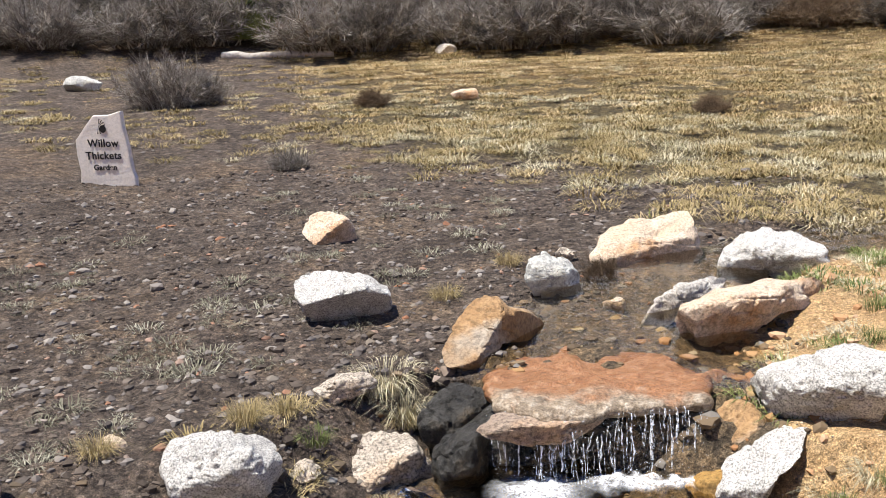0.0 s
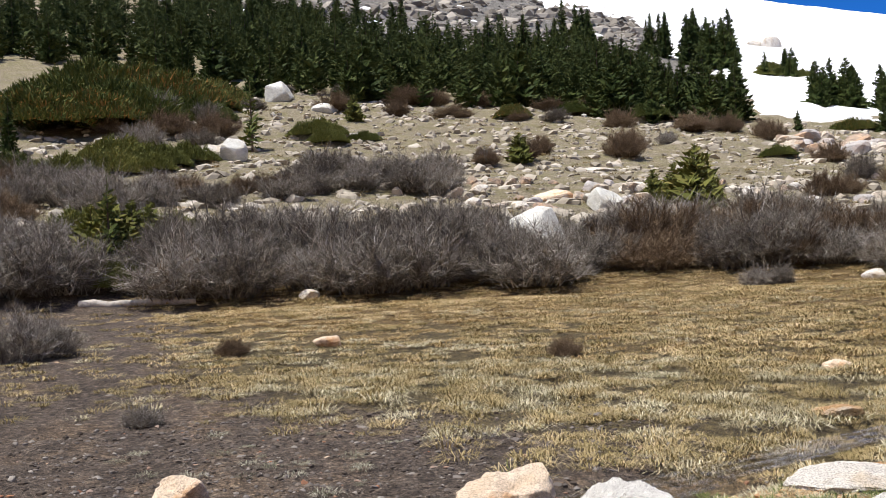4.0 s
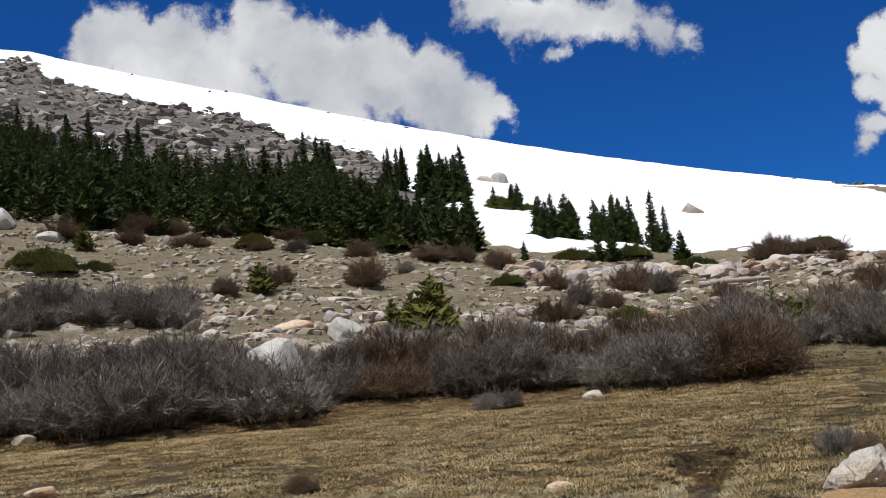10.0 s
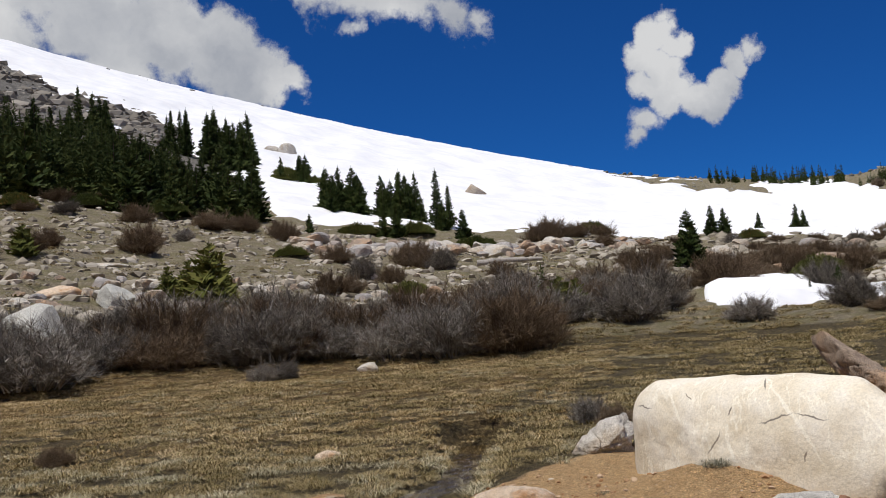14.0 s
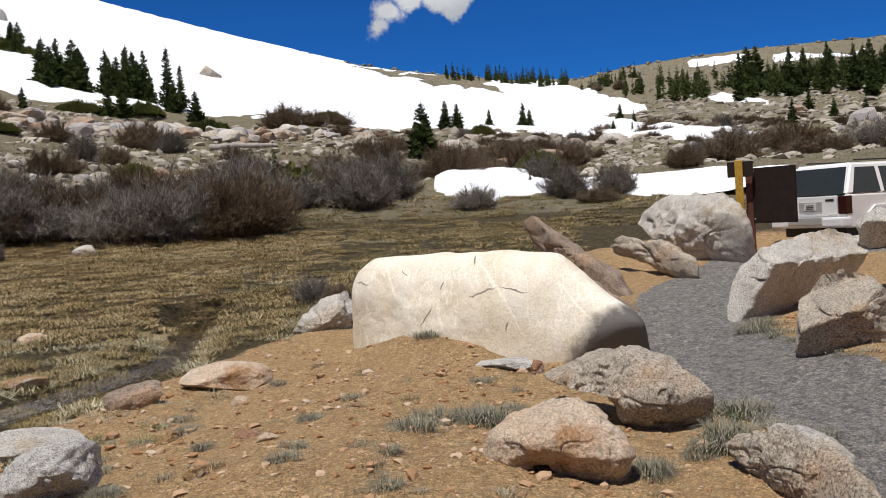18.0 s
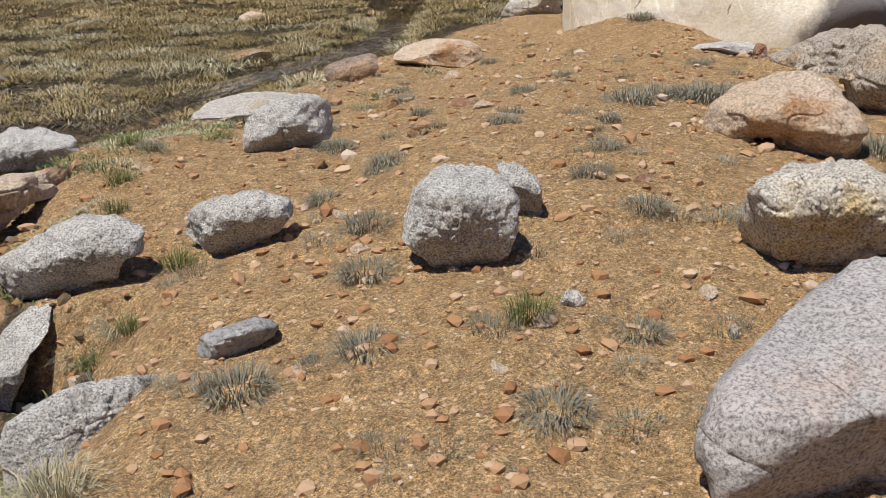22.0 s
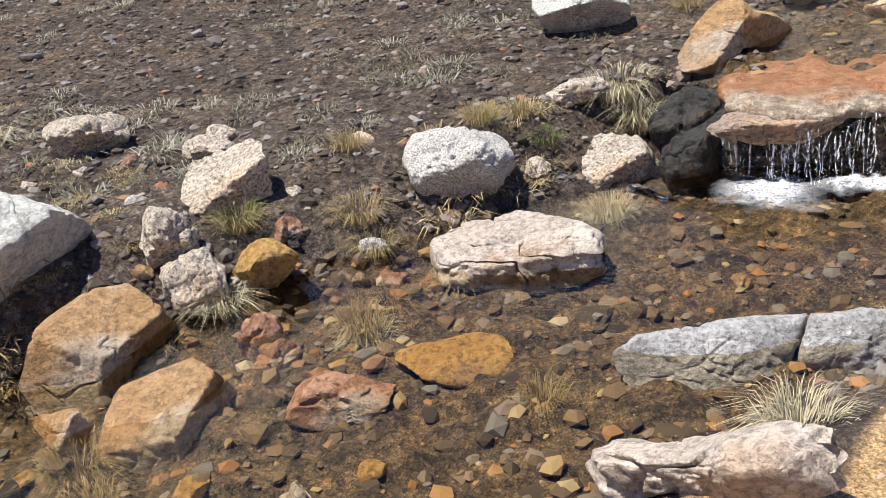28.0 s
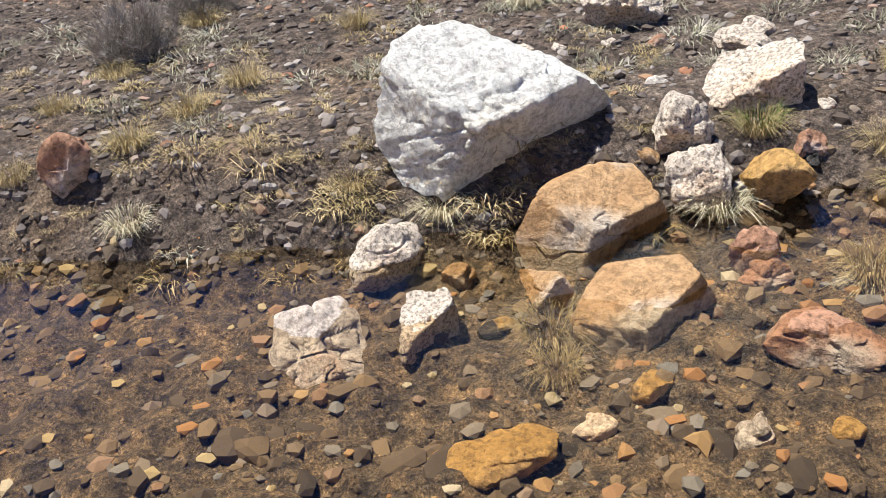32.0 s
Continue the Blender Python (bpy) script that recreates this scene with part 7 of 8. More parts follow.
def ledge_rock():
    outline = ((-0.1, 4.52), (-0.05, 4.36), (0.15, 4.2), (0.36, 4.2), (0.47, 4.28), (0.7, 4.3), (0.92, 4.33), (1.02, 4.64), (0.84, 5.02), (0.42, 5.2), (0.09, 5.02), (-0.1, 4.76))
    bm = bmesh.new()
    p = np.array(outline + outline[:1])
    s = np.r_[0, np.cumsum(np.hypot(*np.diff(p, axis=0).T))]
    k = np.linspace(0, s[-1], 141)[:-1]
    x, y = np.interp(k, s, p[:, 0]), np.interp(k, s, p[:, 1])
    cx, cy = x.mean(), y.mean()
    chip = 1 + 0.05 * lump(np.stack([x, y, 0 * x], 1), 0.09, 6) + 0.03 * lump(np.stack([x, y, 0 * x], 1), 0.035, 7)
    x, y = cx + (x - cx) * chip, cy + (y - cy) * chip
    rings = []
    for g, z in ((0.0, 0.125), (0.2, 0.125), (0.35, 0.126), (0.48, 0.125), (0.6, 0.124), (0.7, 0.123), (0.8, 0.122), (0.86, 0.118), (0.92, 0.114), (0.98, 0.1), (1.0, 0.085), (0.99, 0.066), (0.95, 0.05), (0.8, 0.045), (0.3, 0.04)):
        rings.append([bm.verts.new((cx + (a - cx) * g, cy + (b - cy) * g, z - 0.05 * max(0.0, cy + (b - cy) * g - 4.85) + 0.024 * noise.noise(Vector(((cx + (a - cx) * g) * 7, (cy + (b - cy) * g) * 7, z * 9))) + 0.014 * noise.noise(Vector(((cx + (a - cx) * g) * 19, (cy + (b - cy) * g) * 19, z * 20))))) for a, b in zip(x, y)])
    for a, b in zip(rings[:-1], rings[1:]):
        for i in range(140):
            j = (i + 1) % 140
            bm.faces.new((a[i], a[j], b[j], b[i]))
    bmesh.ops.remove_doubles(bm, verts=bm.verts[:], dist=0.0008)
    bmesh.ops.recalc_face_normals(bm, faces=bm.faces[:])
    for f in bm.faces:
        f.smooth = True
    me = bpy.data.meshes.new("ledge_rock")
    bm.to_mesh(me)
    bm.free()
    me.materials.append(LEDGE)
    tagged(new("ledge_rock", me), "flat rust-orange wet ledge that the brook spills over", "rock")


ledge_rock()
block("wet", 0.14, 4.6, -0.3, 0.78, 0.5, 0.36, 0, 101)
block("wet", 0.66, 4.64, -0.3, 0.78, 0.46, 0.37, -8, 102)
cobble("wet", -0.22, 4.72, -0.25, 0.4, 0.4, 0.33, 0, 103)
block("rust", 1.08, 4.66, -0.24, 0.3, 0.3, 0.36, 12, 104)
cobble("wet", -0.2, 4.36, -0.24, 0.32, 0.26, 0.26, 30, 105)
slab("brown", 0.15, 4.3, -0.01, 0.56, 0.3, 0.1, -4, 106, sink=0.3)
block("ochre", 1.06, 4.34, -0.2, 0.3, 0.26, 0.29, 24, 107)
block("wet", 1.06, 4.18, -0.22, 0.18, 0.16, 0.17, 10, 108)
cobble("yellowochre", 0.9, 4.1, -0.26, 0.24, 0.18, 0.12, 10, 109)


def white_water(name, density, seed):
    m = bpy.data.materials.new(name)
    m.use_nodes = True
    nt = m.node_tree
    b = nt.nodes["Principled BSDF"]
    b.inputs["Base Color"].default_value, b.inputs["Roughness"].default_value = (0.8, 0.83, 0.86, 1), 0.2
    co = nt.nodes.new("ShaderNodeTexCoord").outputs["Object"]
    n = noise_node(nt, seed, 5, 0.65, co)
    r = ramp_node(nt, n.outputs["Fac"], ((0.52 - 0.3 * density, (0, 0, 0)), (0.78 - 0.3 * density, (1, 1, 1))))
    nt.links.new(r.outputs[0], b.inputs["Alpha"])
    return m


STRAND, FOAM = white_water("falling_water", 0.3, 38.0), white_water("foam", 0.8, 60.0)


def soften(material):
    """Foam thins out towards its edge, by the mesh's own thickness value."""
    nt = material.node_tree
    b = nt.nodes["Principled BSDF"]
    was = b.inputs["Alpha"].links[0].from_socket
    nt.links.new(mix_node(nt, 1.0, was, zone(nt, "thick"), "MULTIPLY"), b.inputs["Alpha"])
    b.inputs["Roughness"].default_value = 0.7
    b.inputs["Base Color"].default_value = (0.9, 0.91, 0.92, 1)


soften(FOAM)


def waterfall():
    rng = np.random.RandomState(5)
    e = empty("waterfall", 0.4, 4.36, -0.2)
    lip_x, lip_y = np.array((-0.1, -0.05, 0.15, 0.36, 0.47, 0.7, 0.92)), np.array((4.5, 4.36, 4.19, 4.19, 4.26, 4.28, 4.31))
    for _ in range(84):
        x = rng.uniform(0.42, 0.93) if rng.uniform() < 0.36 else rng.uniform(-0.1, 0.5)
        y = float(np.interp(x, lip_x, lip_y)) - 0.006
        wide, n = rng.uniform(0.0008, 0.0042), 9
        drop, out, top = rng.uniform(0.35, 1.0), rng.uniform(0.0, 0.06), rng.uniform(0.0, 0.1) if x > 0.45 else rng.uniform(-0.04, 0.05)
        t = np.linspace(0, drop, n)
        cx, cy, cz = x + rng.normal(0, 0.004, n).cumsum() - 0.4, y - out * np.sqrt(t) - 4.36, np.maximum(top - 0.3 * t ** 1.3 + 0.2, 0.004)
        ob = new("water_strand", mesh_of("water_strand", *grow(np.stack([cx, cy, cz], 1), wide * rng.uniform(0.15, 1.5, n), 5), STRAND, False))
        ob.parent = e
        ob.visible_shadow = False
    k = np.linspace(0, 1, 60)
    x = -0.1 + 1.02 * k
    y = np.interp(x, lip_x, lip_y)
    rows = np.linspace(0, 1, 8)
    gx = np.repeat(x[None], 8, 0) - 0.4
    gy = y[None] - 0.04 * np.sqrt(rows)[:, None] - 4.365 + 0.012 * waves(x * 9, 0 * x, 1.0, 1.0)[None] * rows[:, None]
    gz = np.repeat((0.09 - 0.28 * rows ** 1.4)[:, None], 60, 1) + 0.2
    i = np.arange(480).reshape(8, 60)
    faces = np.stack([i[:-1, :-1], i[:-1, 1:], i[1:, 1:], i[1:, :-1]], -1).reshape(-1, 4)
    ob = new("water_curtain", mesh_of("water_curtain", np.stack([gx, gy, gz], -1).reshape(-1, 3), faces, white_water("thin_water", -0.2, 60.0), False))
    ob.parent = e
    ob.visible_shadow = False
    drops = []
    for _ in range(420):
        x = rng.uniform(-0.12, 0.95)
        y = float(np.interp(x, lip_x, lip_y)) - rng.uniform(0.0, 0.12)
        z = 0.01 + 0.28 * rng.uniform(0, 1) ** 1.8
        v, f = CHIPS[rng.randint(8)]
        drops.append((v * rng.uniform(0.003, 0.009) + (x - 0.4, y - 4.36, z), f))
    ob = tagged(new("spray", mesh_of("spray", *gather(drops), STRAND, False)), kind="stuff")
    ob.parent = e
    ob.visible_shadow = False
    xs, ys = np.meshgrid(np.linspace(-0.75, 0.75, 150), np.linspace(-0.62, 0.1, 80))
    ragged = 0.06 * grit(xs, ys, 0.09, 2) + 0.05 * grit(xs, ys, 0.04, 4)
    body = np.maximum.reduce([1.25 * np.exp(-((xs + 0.29) / 0.17) ** 2 - ((ys + 0.27 + ragged) / 0.13) ** 2), 1.1 * np.exp(-((xs - 0.2) / 0.28) ** 4 - ((ys + 0.2 + ragged) / 0.065) ** 2),
                              0.42 * np.exp(-((xs + 0.02) / 0.5) ** 4 - ((ys + 0.23 + ragged) / 0.09) ** 2), 0.35 * np.exp(-((xs + 0.22) / 0.24) ** 2 - ((ys + 0.4 + ragged) / 0.14) ** 2)])
    z = 0.006 + np.minimum(body, 1) * (0.008 + 0.012 * np.abs(grit(xs, ys, 0.05, 2)) + 0.008 * grit(xs, ys, 0.02, 3))
    i = np.arange(150 * 80).reshape(80, 150)
    f = np.stack([i[:-1, :-1], i[:-1, 1:], i[1:, 1:], i[1:, :-1]], -1).reshape(-1, 4)
    f = f[body.reshape(-1)[f].max(axis=1) > 0.04]
    me = mesh_of("foam", np.stack([xs, ys, z], -1).reshape(-1, 3), f, FOAM, False)
    thick = me.attributes.new("thick", "FLOAT", "POINT")
    thick.data.foreach_set("value", np.clip(body * 0.66 - 0.1, 0, 0.6).astype(np.float32).ravel())
    ob = new("foam", me)
    ob.parent = e
    ob.visible_shadow = False
    tagged(e, "small waterfall spilling in white strands off the ledge", "waterfall")


waterfall()

# ---- the stone sign ----
SIGN_STONE = stone_material("sign_stone", (0.74, 0.69, 0.62), (0.64, 0.6, 0.54), (0.62, 0.55, 0.46), 0.2, 0.1, 30, 0.8, 0.2)
INK = plain_material("black_lettering", (0.015, 0.014, 0.014), 0.6)


def letters(text, size, x, z, parent, name, y=-0.045):
    cu = bpy.data.curves.new(name, "FONT")
    cu.body, cu.size, cu.align_x, cu.extrude, cu.offset = text, size, "CENTER", 0.002, 0.003
    cu.space_character = 1.07
    tmp = bpy.data.objects.new(name, cu)
    me = bpy.data.meshes.new_from_object(tmp)
    bpy.data.objects.remove(tmp)
    me.materials.append(INK)
    ob = new(name, me)
    ob.parent = parent
    ob.matrix_basis = pose(x, y, z, 90, 0, 0)
    return ob


def garden_sign():
    x, y = -4.21, 11.15
    e = empty("garden_sign", x, y, float(height(x, y)) - 0.03, -12)
    e.scale = (0.88, 0.88, 0.88)
    outline = ((-0.41, -0.1), (-0.37, 0.2), (-0.4, 0.42), (-0.4, 0.62), (-0.25, 0.79), (-0.11, 0.94), (0.1, 0.94), (0.29, 0.99), (0.3, 0.78), (0.35, 0.5), (0.37, 0.24), (0.41, 0.12), (0.4, -0.1))
    part("slab", prism_bm(outline, "y", -0.04, 0.045, 0.012), SIGN_STONE, e)
    letters("Willow", 0.14, 0.0, 0.535, e, "lettering")
    letters("Thickets", 0.14, -0.01, 0.375, e, "lettering")
    letters("Garden", 0.105, 0.0, 0.23, e, "lettering")
    bm = bmesh.new()
    rng = np.random.RandomState(2)
    for a in range(9):
        ang = radians(-100 + a * 22)
        u, w = math.cos(ang), math.sin(ang)
        p = [(-0.04, -0.046, 0.8), (-0.04 + u * 0.1 - w * 0.008, -0.046, 0.8 + w * 0.1 + u * 0.008), (-0.04 + u * 0.1 + w * 0.008, -0.046, 0.8 + w * 0.1 - u * 0.008)]
        bm.faces.new([bm.verts.new(q) for q in p])
    ring = [bm.verts.new((0.02 + 0.05 * math.cos(t), -0.047, 0.765 + 0.05 * math.sin(t))) for t in np.linspace(0, 2 * math.pi, 12, endpoint=False)]
    bm.faces.new(ring)
    part("emblem", bm, INK, e, "small dark cone-and-needle emblem")
    tagged(e, "rough-cut pale stone sign with black lettering in the grass", "sign")


garden_sign()

# ---- fallen wood ----
DEADWOOD = plain_material("bleached_wood", (0.34, 0.31, 0.28), 0.9, 0, 0.35, 9)


def fallen_log(x, y, z, turn, length, thick, seed, stubs=6):
    rng = np.random.RandomState(seed)
    e = empty("fallen_log", x, y, z, turn)
    t = np.linspace(-0.5, 0.5, 9)
    pts = np.stack([t * length, rng.normal(0, 0.03, 9), thick + rng.normal(0, 0.02, 9)], 1)
    v, f = grow(pts, thick * (1 - 0.5 * (t + 0.5)), 9)
    ob = new("trunk", mesh_of("trunk", v, f, DEADWOOD, False))
    ob.parent = e
    for _ in range(stubs):
        u = rng.uniform(-0.4, 0.5)
        p = np.array([u * length, 0, thick])
        d = rng.normal(size=3) * (0.4, 0.5, 0.3) + (0, 0, 0.35)
        v, f = grow(np.array([p, p + d * 0.3, p + d * 0.6 + (0.04, 0, 0)]), [0.025, 0.018, 0.006], 5)
        ob = new("branch", mesh_of("branch", v, f, DEADWOOD, False))
        ob.parent = e
    tagged(e, "grey weathered fallen log with broken branches", "log")


fallen_log(-4.75, 25.7, 1.42, 2, 2.9, 0.15, 1, 8)
fallen_log(1.7, 67.9, 11.9, -8, 3.0, 0.25, 2, 3)
fallen_log(42.5, 50.5, 7.0, -40, 4.5, 0.25, 3, 3)

# ---- notice board and marker post by the path ----
BROWN_STEEL = plain_material("rusty_brown_steel", (0.022, 0.013, 0.01), 0.75, 0, 0.3, 8)
BROWN_POST = plain_material("brown_painted_post", (0.11, 0.045, 0.03), 0.7, 0, 0.25, 10)
YELLOW_POST = plain_material("weathered_yellow_paint", (0.42, 0.25, 0.04), 0.75, 0, 0.3, 14)


def notice_board():
    x, y = 17.62, 6.47
    z = float(height(x, y))
    e = empty("notice_board", x, y, z, -69)
    part("post", box_bm(-0.07, 0.07, -0.06, 0.06, -0.3, 1.62, 0.01), BROWN_POST, e, "brown painted steel post")
    panel = part("panel", box_bm(0.075, 0.95, -0.03, 0.03, 0.55, 1.56, 0.008), BROWN_STEEL, e, "dark brown back of the board")
    panel.matrix_basis = pose(0, 0, 0, 0, 0, -36)
    for zz in (0.62, 1.49):
        part("bolt", box_bm(0.1, 0.125, -0.04, -0.03, zz, zz + 0.025, 0.004), DEADWOOD, panel)
    tagged(e, "dark brown notice board seen from behind on a post", "notice board")
    p = empty("marker_post", x - 0.32, y + 0.07, float(height(x - 0.32, y + 0.07)), -69)
    part("post", box_bm(-0.07, 0.07, -0.05, 0.05, -0.3, 1.72, 0.01), YELLOW_POST, p)
    part("top_plate", box_bm(-0.2, 0.25, 0.052, 0.08, 1.42, 1.7, 0.006), BROWN_STEEL, p, "small dark plate behind the post's head")
    tagged(p, "weathered yellow marker post with dark plate", "post")


notice_board()

# ---- the parked car ----
WHITE_PAINT, GLASS = plain_material("white_car_paint", (0.78, 0.78, 0.77), 0.28, 0, 0.02, 2), plain_material("tinted_car_glass", (0.03, 0.035, 0.035), 0.06, 0, 0.1, 3)
BLACK_TRIM, RED_LENS, SILVER = plain_material("black_trim", (0.03, 0.03, 0.03), 0.6), plain_material("dark_red_lens", (0.035, 0.008, 0.008), 0.15), plain_material("silver_paint", (0.5, 0.5, 0.5), 0.35, 0.4, 0.05)
RUBBER, ALLOY = plain_material("tyre_rubber", (0.02, 0.02, 0.02), 0.85), plain_material("alloy", (0.5, 0.5, 0.5), 0.3, 0.9, 0.05)


def wheel(parent, x, y):
    v, n = [], 28
    bm = bmesh.new()
    bmesh.ops.create_cone(bm, cap_ends=True, segments=n, radius1=0.36, radius2=0.36, depth=0.24, matrix=Matrix.Rotation(radians(90), 4, "Y"))
    bmesh.ops.bevel(bm, geom=[g for g in bm.edges if len(g.link_faces) == 2 and any(len(f.verts) > 4 for f in g.link_faces)], offset=0.035, segments=2, affect="EDGES")
    bmesh.ops.translate(bm, verts=bm.verts[:], vec=(x, y, 0.36))
    tyre = part("tyre", bm, RUBBER, parent)
    bm = bmesh.new()
    bmesh.ops.create_cone(bm, cap_ends=True, segments=20, radius1=0.22, radius2=0.2, depth=0.25, matrix=Matrix.Rotation(radians(90), 4, "Y"))
    bmesh.ops.translate(bm, verts=bm.verts[:], vec=(x + (0.004 if x > 0 else -0.004), y, 0.36))
    part("rim", bm, ALLOY, tyre, "silver wheel rim")


def car():
    x, y = 19.13, 5.89
    e = empty("parked_car", x, y, float(height(x + 1.4, y - 0.7)) - 0.02, -117)
    e.scale = (0.95, 0.95, 0.94)
    half = 0.93
    side = ((0.0, 0.52), (0.02, 1.02), (0.1, 1.06), (4.6, 1.02), (4.86, 0.9), (4.88, 0.5), (4.7, 0.36), (4.36, 0.36), (4.3, 0.6), (4.05, 0.78), (3.75, 0.78), (3.5, 0.6), (3.44, 0.36), (1.42, 0.36), (1.36, 0.6), (1.1, 0.78), (0.8, 0.78), (0.56, 0.6), (0.5, 0.4), (0.1, 0.4))
    part("body", prism_bm(side, "x", -half, half, 0.03), WHITE_PAINT, e)
    cab = bmesh.new()
    lo = [(-0.9, 0.03, 1.05), (0.9, 0.03, 1.05), (0.9, 3.55, 1.03), (-0.9, 3.55, 1.03)]
    hi = [(-0.72, 0.38, 1.7), (0.72, 0.38, 1.7), (0.72, 2.55, 1.7), (-0.72, 2.55, 1.7)]
    a, b = [cab.verts.new(q) for q in lo], [cab.verts.new(q) for q in hi]
    for i in range(4):
        j = (i + 1) % 4
        cab.faces.new((a[i], a[j], b[j], b[i]))
    cab.faces.new(b), cab.faces.new(a[::-1])
    bmesh.ops.bevel(cab, geom=cab.edges[:], offset=0.05, segments=3, affect="EDGES")
    part("cabin", cab, WHITE_PAINT, e)

    def pane(name, corners, material, label="", out=(0, 0, 0)):
        bm = bmesh.new()
        o = Vector(out)
        v = [bm.verts.new(Vector(q) + o) for q in corners]
        w = [bm.verts.new(Vector(q) - o * 2) for q in corners]
        bm.faces.new(v), bm.faces.new(w[::-1])
        for i in range(len(v)):
            j = (i + 1) % len(v)
            bm.faces.new((v[i], v[j], w[j], w[i]))
        bmesh.ops.recalc_face_normals(bm, faces=bm.faces[:])
        return part(name, bm, material, e, label)

    rear = lambda u, t: (u * (0.9 - 0.18 * t), 0.03 + 0.35 * t, 1.05 + 0.65 * t)
    pane("rear_window", [rear(-0.93, 0.03), rear(0.93, 0.03), rear(0.9, 0.86), rear(-0.9, 0.86)], GLASS, "dark tinted rear window", (0, -0.012, 0.006))
    for s in (1, -1):
        flank = lambda yy, t: (s * (0.9 - 0.18 * t), yy, 1.05 + 0.65 * t)
        for y0, y1, u0, u1 in ((0.24, 0.98, 0.46, 0.98), (1.1, 1.85, 1.1, 1.82), (1.95, 2.95, 1.93, 2.5)):
            pane("side_window", [flank(y0, 0.06), flank(y1, 0.06), flank(u1, 0.84), flank(u0, 0.84)], GLASS, "dark side window", (s * 0.014, 0, 0.003))
        part("tail_light", box_bm(s * 0.84 - 0.1, s * 0.84 + 0.1, -0.02, 0.16, 0.68, 1.04, 0.02), RED_LENS, e, "dark red tail light")
        part("roof_rail", box_bm(s * 0.62 - 0.02, s * 0.62 + 0.02, 0.6, 2.3, 1.735, 1.765, 0.008), BLACK_TRIM, e, "black roof rail")
        for yy in (1.25, 2.1):
            part("door_handle", box_bm(s * 0.945 - 0.012, s * 0.945 + 0.012, yy, yy + 0.16, 0.9, 0.94, 0.006), BLACK_TRIM, e, "black door handle")
        part("arch", prism_bm(((0.5, 0.5), (0.55, 0.68), (0.75, 0.83), (1.15, 0.83), (1.37, 0.68), (1.43, 0.5), (1.35, 0.5), (1.3, 0.62), (1.1, 0.75), (0.8, 0.75), (0.62, 0.62), (0.58, 0.5)), "x", s * 0.9, s * 0.97, 0.008), WHITE_PAINT, e)
        for yy in (0.96, 3.9):
            wheel(e, s * 0.82, yy)
    part("tailgate", box_bm(-0.72, 0.72, -0.035, 0.02, 0.66, 1.05, 0.02), WHITE_PAINT, e)
    part("bumper", box_bm(-0.95, 0.95, -0.14, 0.12, 0.42, 0.62, 0.04), WHITE_PAINT, e)
    part("bumper_step", box_bm(-0.45, 0.45, -0.165, -0.1, 0.47, 0.63, 0.02), SILVER, e, "grey step pad")
    plate = part("plate_recess", box_bm(-0.24, 0.36, -0.05, -0.03, 0.74, 0.94, 0.01), SILVER, e)
    part("number_plate", box_bm(-0.1, 0.22, -0.06, -0.05, 0.77, 0.91, 0.005), plain_material("plate_white", (0.6, 0.6, 0.58), 0.5), plate)
    for k in range(3):
        part("plate_bar", box_bm(-0.04, 0.16, -0.064, -0.06, 0.795 + 0.033 * k, 0.81 + 0.033 * k), BLACK_TRIM, plate, "dark unreadable bar")
    part("fleet_bar", box_bm(0.45, 0.66, -0.04, -0.036, 0.94, 0.985), BLACK_TRIM, e, "small dark bar in place of a number")
    part("badge", box_bm(-0.68, -0.42, -0.04, -0.036, 0.72, 0.745), BLACK_TRIM, e, "dark badge bar")
    part("wiper", box_bm(-0.1, 0.5, -0.03, -0.01, 1.06, 1.085, 0.006), BLACK_TRIM, e, "black rear wiper")
    part("underbody", box_bm(-0.8, 0.8, 0.1, 4.6, 0.22, 0.45, 0.04), BLACK_TRIM, e, "dark underbody")
    tagged(e, "white sport utility car parked beyond the boulders", "car")


car()

# ---- single tussocks and herbs near the brook and on the mound ----


def tussock(kind, material, seed, blades, tall, wide, bend, label):
    v, f = tuft_arrays(np.random.RandomState(seed), blades, 0.5, tall, wide, bend)
    me = mesh_of("tuft", v, f, material)
    me.attributes.new("clump", "FLOAT", "POINT").data.foreach_set("value", np.full(len(v), 0.55, np.float32))
    return thing_of("grass_tussock", [("tuft", me)], label, "grass", "tussocks by the brook")


STRAW = [tussock("straw", GRASS_STRAW, 40 + k, 330, 0.4, 0.0032, 1.3, "straw-coloured arching grass tussock") for k in range(3)]
OLIVE = [tussock("olive", GRASS_OLIVE, 50 + k, 300, 0.4, 0.003, 1.15, "olive grass tussock on wet gravel") for k in range(3)]
GREEN = [tussock("green", GRASS_GREEN, 60 + k, 200, 0.3, 0.0035, 0.9, "fresh green grass tuft") for k in range(2)]
SILVER_HERB = [tussock("silver", GRASS_SILVER, 70 + k, 320, 0.2, 0.0036, 1.3, "silvery grey dry herb on tan soil") for k in range(3)]


def put_all(kinds, size, places):
    for i, (x, y) in enumerate(places):
        plant(kinds[i % len(kinds)], x, y, size * (0.8 + 0.4 * ((i * 0.37) % 1)), 77 * i, lift=0.02)


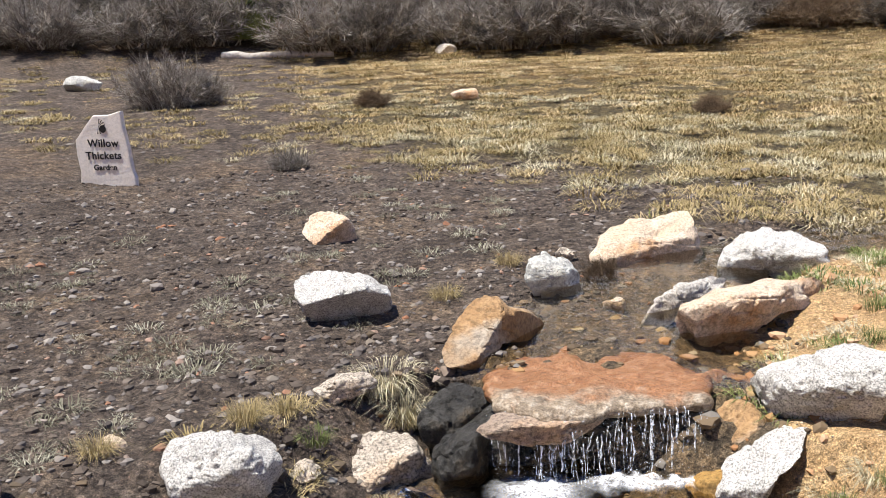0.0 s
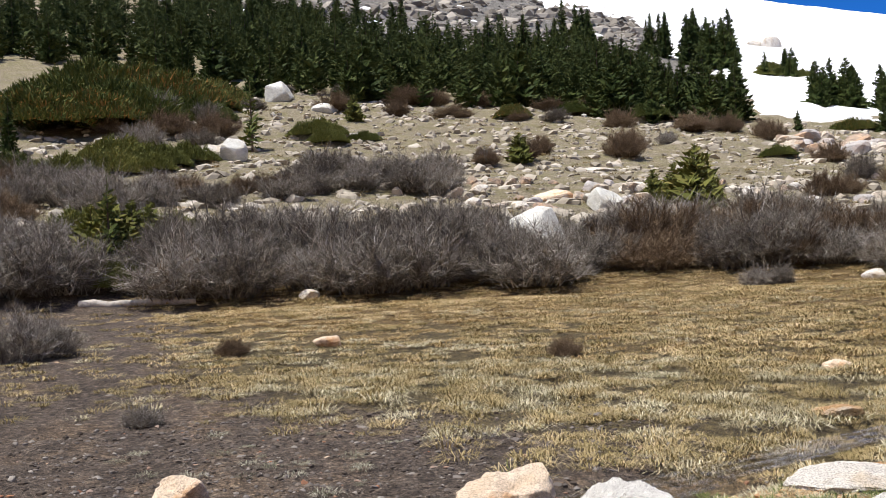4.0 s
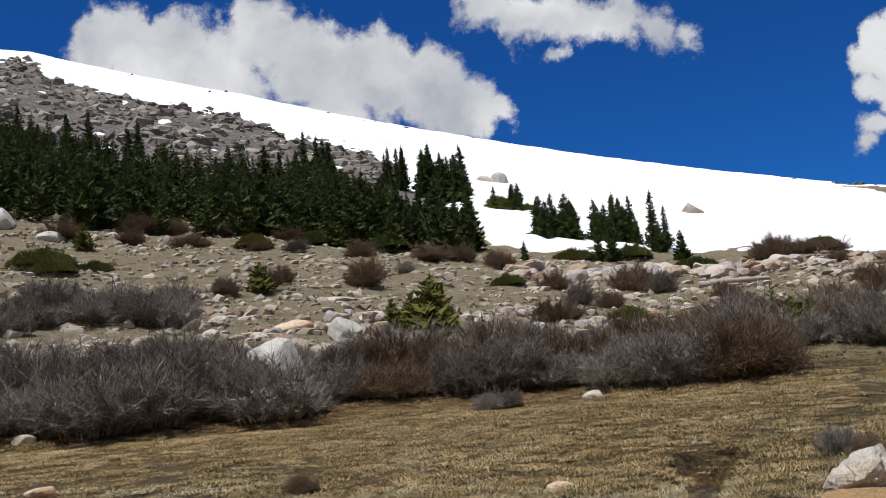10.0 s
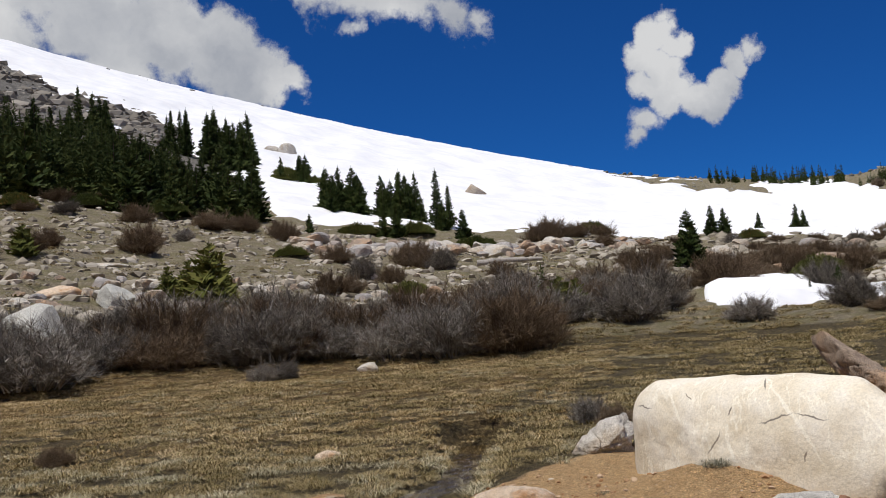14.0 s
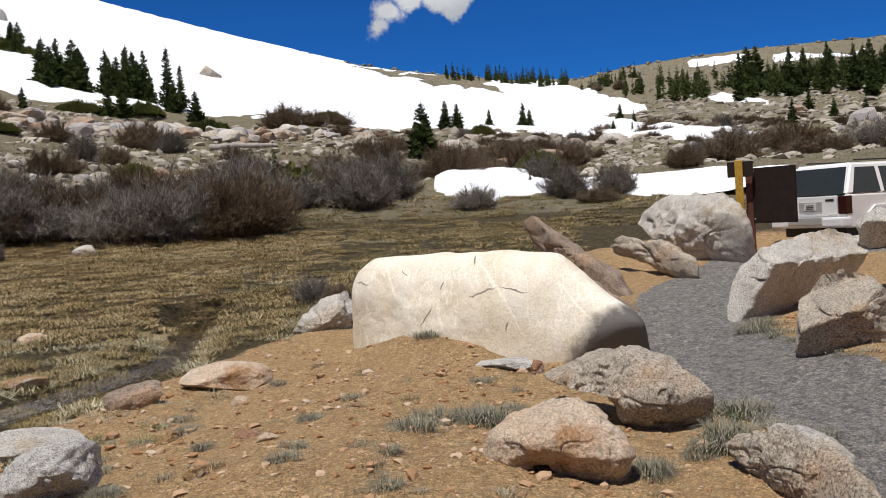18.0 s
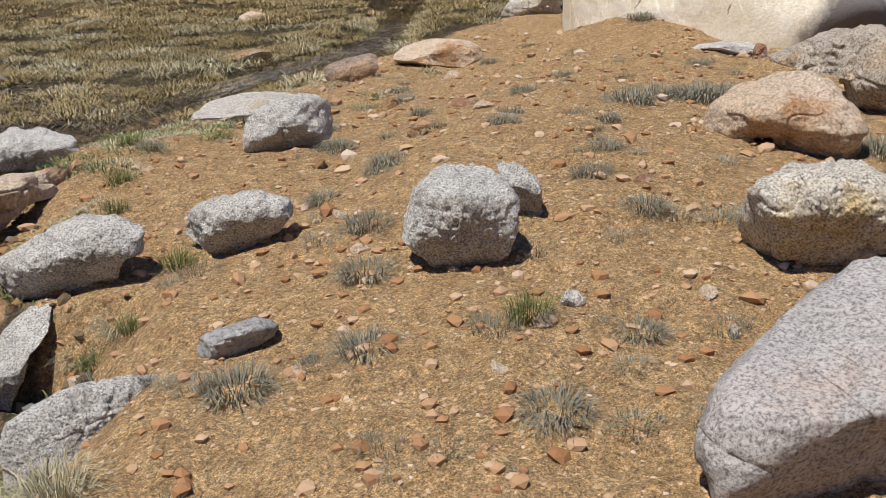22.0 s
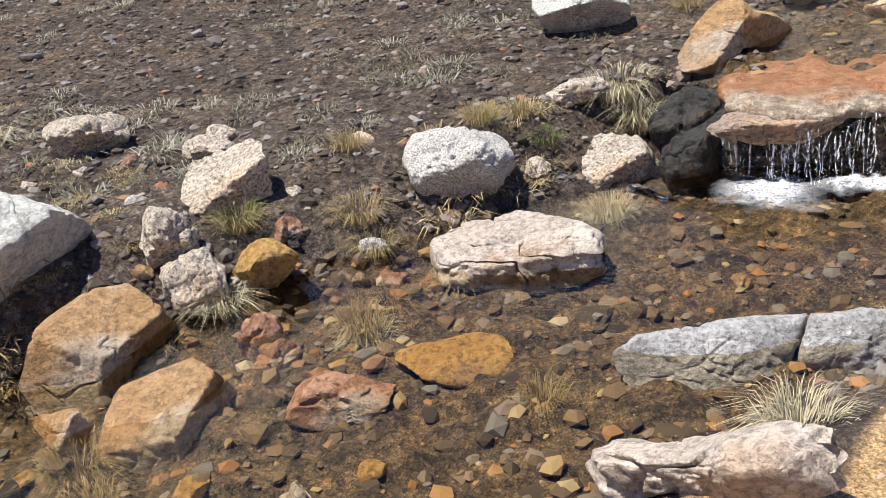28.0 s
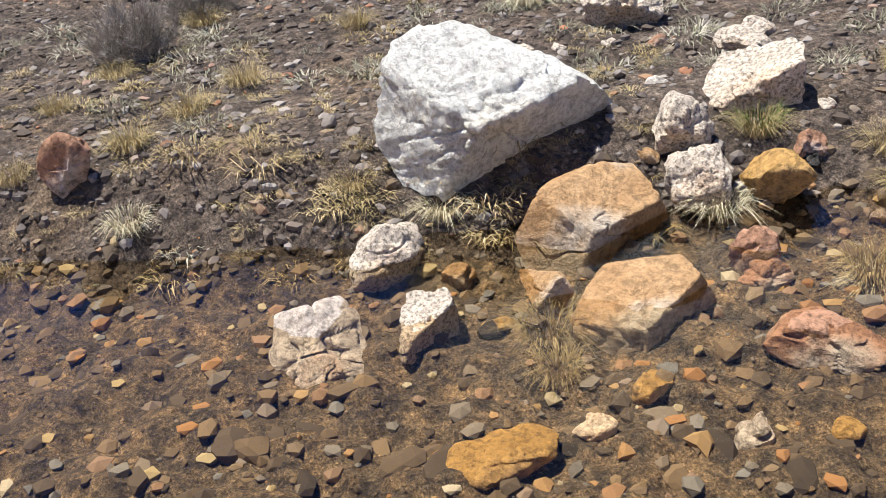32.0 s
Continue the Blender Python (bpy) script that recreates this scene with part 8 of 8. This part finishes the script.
put_all(STRAW, 0.36, ((-0.52, 4.98), (-0.66, 4.9), (0.6, 2.95), (0.52, 3.13), (-1.36, 2.95), (-2.02, 3.03), (-0.6, 3.98), (-0.55, 4.02), (0.12, 2.1), (-3.9, 1.5), (-2.86, 2.36), (-1.16, 1.4), (0.74, 3.2), (0.74, 2.4), (1.28, 3.85), (1.44, 3.75)))
put_all(STRAW, 0.66, ((-0.5, 4.86), (-0.6, 5.0)))
put_all(OLIVE, 0.38, ((-1.2, 4.5), (-1.05, 4.55), (0.17, 7.2), (-0.5, 4.8), (-1.22, 4.38), (-1.6, 3.62), (-1.5, 3.5), (-2.07, 3.4), (-2.09, 2.1), (-1.35, 3.22), (-4.24, 1.75), (-4.55, 1.3), (-5.25, 2.2), (-4.4, 2.15), (-1.93, 1.95), (-1.4, 3.0), (-4.5, 2.55), (-5.0, 1.75), (-1.1, 3.4), (-3.2, 2.2), (-3.5, 2.9), (-3.9, 3.3), (-0.63, 2.6), (-4.6, 3.4), (-5.6, 3.0), (-1.8, 4.1), (-0.3, 6.4)))
put_all(GREEN, 0.4, ((1.44, 3.6), (1.29, 3.7), (1.83, 4.0), (2.83, 7.4), (2.84, 7.1), (1.6, 4.6), (1.9, 4.9), (2.1, 5.3), (-2.07, 3.42), (-0.9, 4.4), (2.28, 2.13), (5.0, 1.4), (6.8, 2.5), (1.2, 5.9), (2.45, 6.0)))
put_all(SILVER_HERB, 0.85, ((6.03, 2.37), (6.28, 2.4), (6.09, 2.25), (5.33, 2.48), (5.77, 4.0), (5.66, 3.83), (5.08, 4.0), (5.57, 4.24), (7.04, 2.55), (10.72, 3.8), (10.4, 3.77), (7.84, 6.22)))
put_all(SILVER_HERB, 0.5, ((3.06, 4.08), (2.68, 4.06), (2.52, 3.43), (2.53, 1.85), (1.94, 1.67), (3.33, 4.92), (5.16, 5.03), (1.81, 2.44), (1.37, 2.55), (3.32, 2.47), (4.88, 6.26), (2.51, 5.81), (5.22, 5.19), (5.19, 4.25), (5.7, 3.91), (6.3, 4.08), (5.14, 6.7), (4.28, 4.33),
                                  (3.2, 4.19), (3.4, 5.0), (3.54, 2.98), (8.0, 6.3), (4.46, 3.7), (4.0, 4.1), (5.36, 2.45), (6.5, 7.0), (5.89, 2.4), (4.58, 1.5), (2.9, 3.3), (3.7, 5.6), (4.4, 5.4), (6.0, 5.5), (2.2, 3.0), (3.9, 3.2), (7.0, 4.9)))
for k, t in enumerate(STRAW + OLIVE + GREEN + SILVER_HERB):
    x, y = -4.0 - 0.3 * k, 4.2 + 0.25 * (k % 4)
    t.matrix_basis = pose(x, y, float(height(x, y)))
    t.scale = (0.5, 0.5, 0.5)
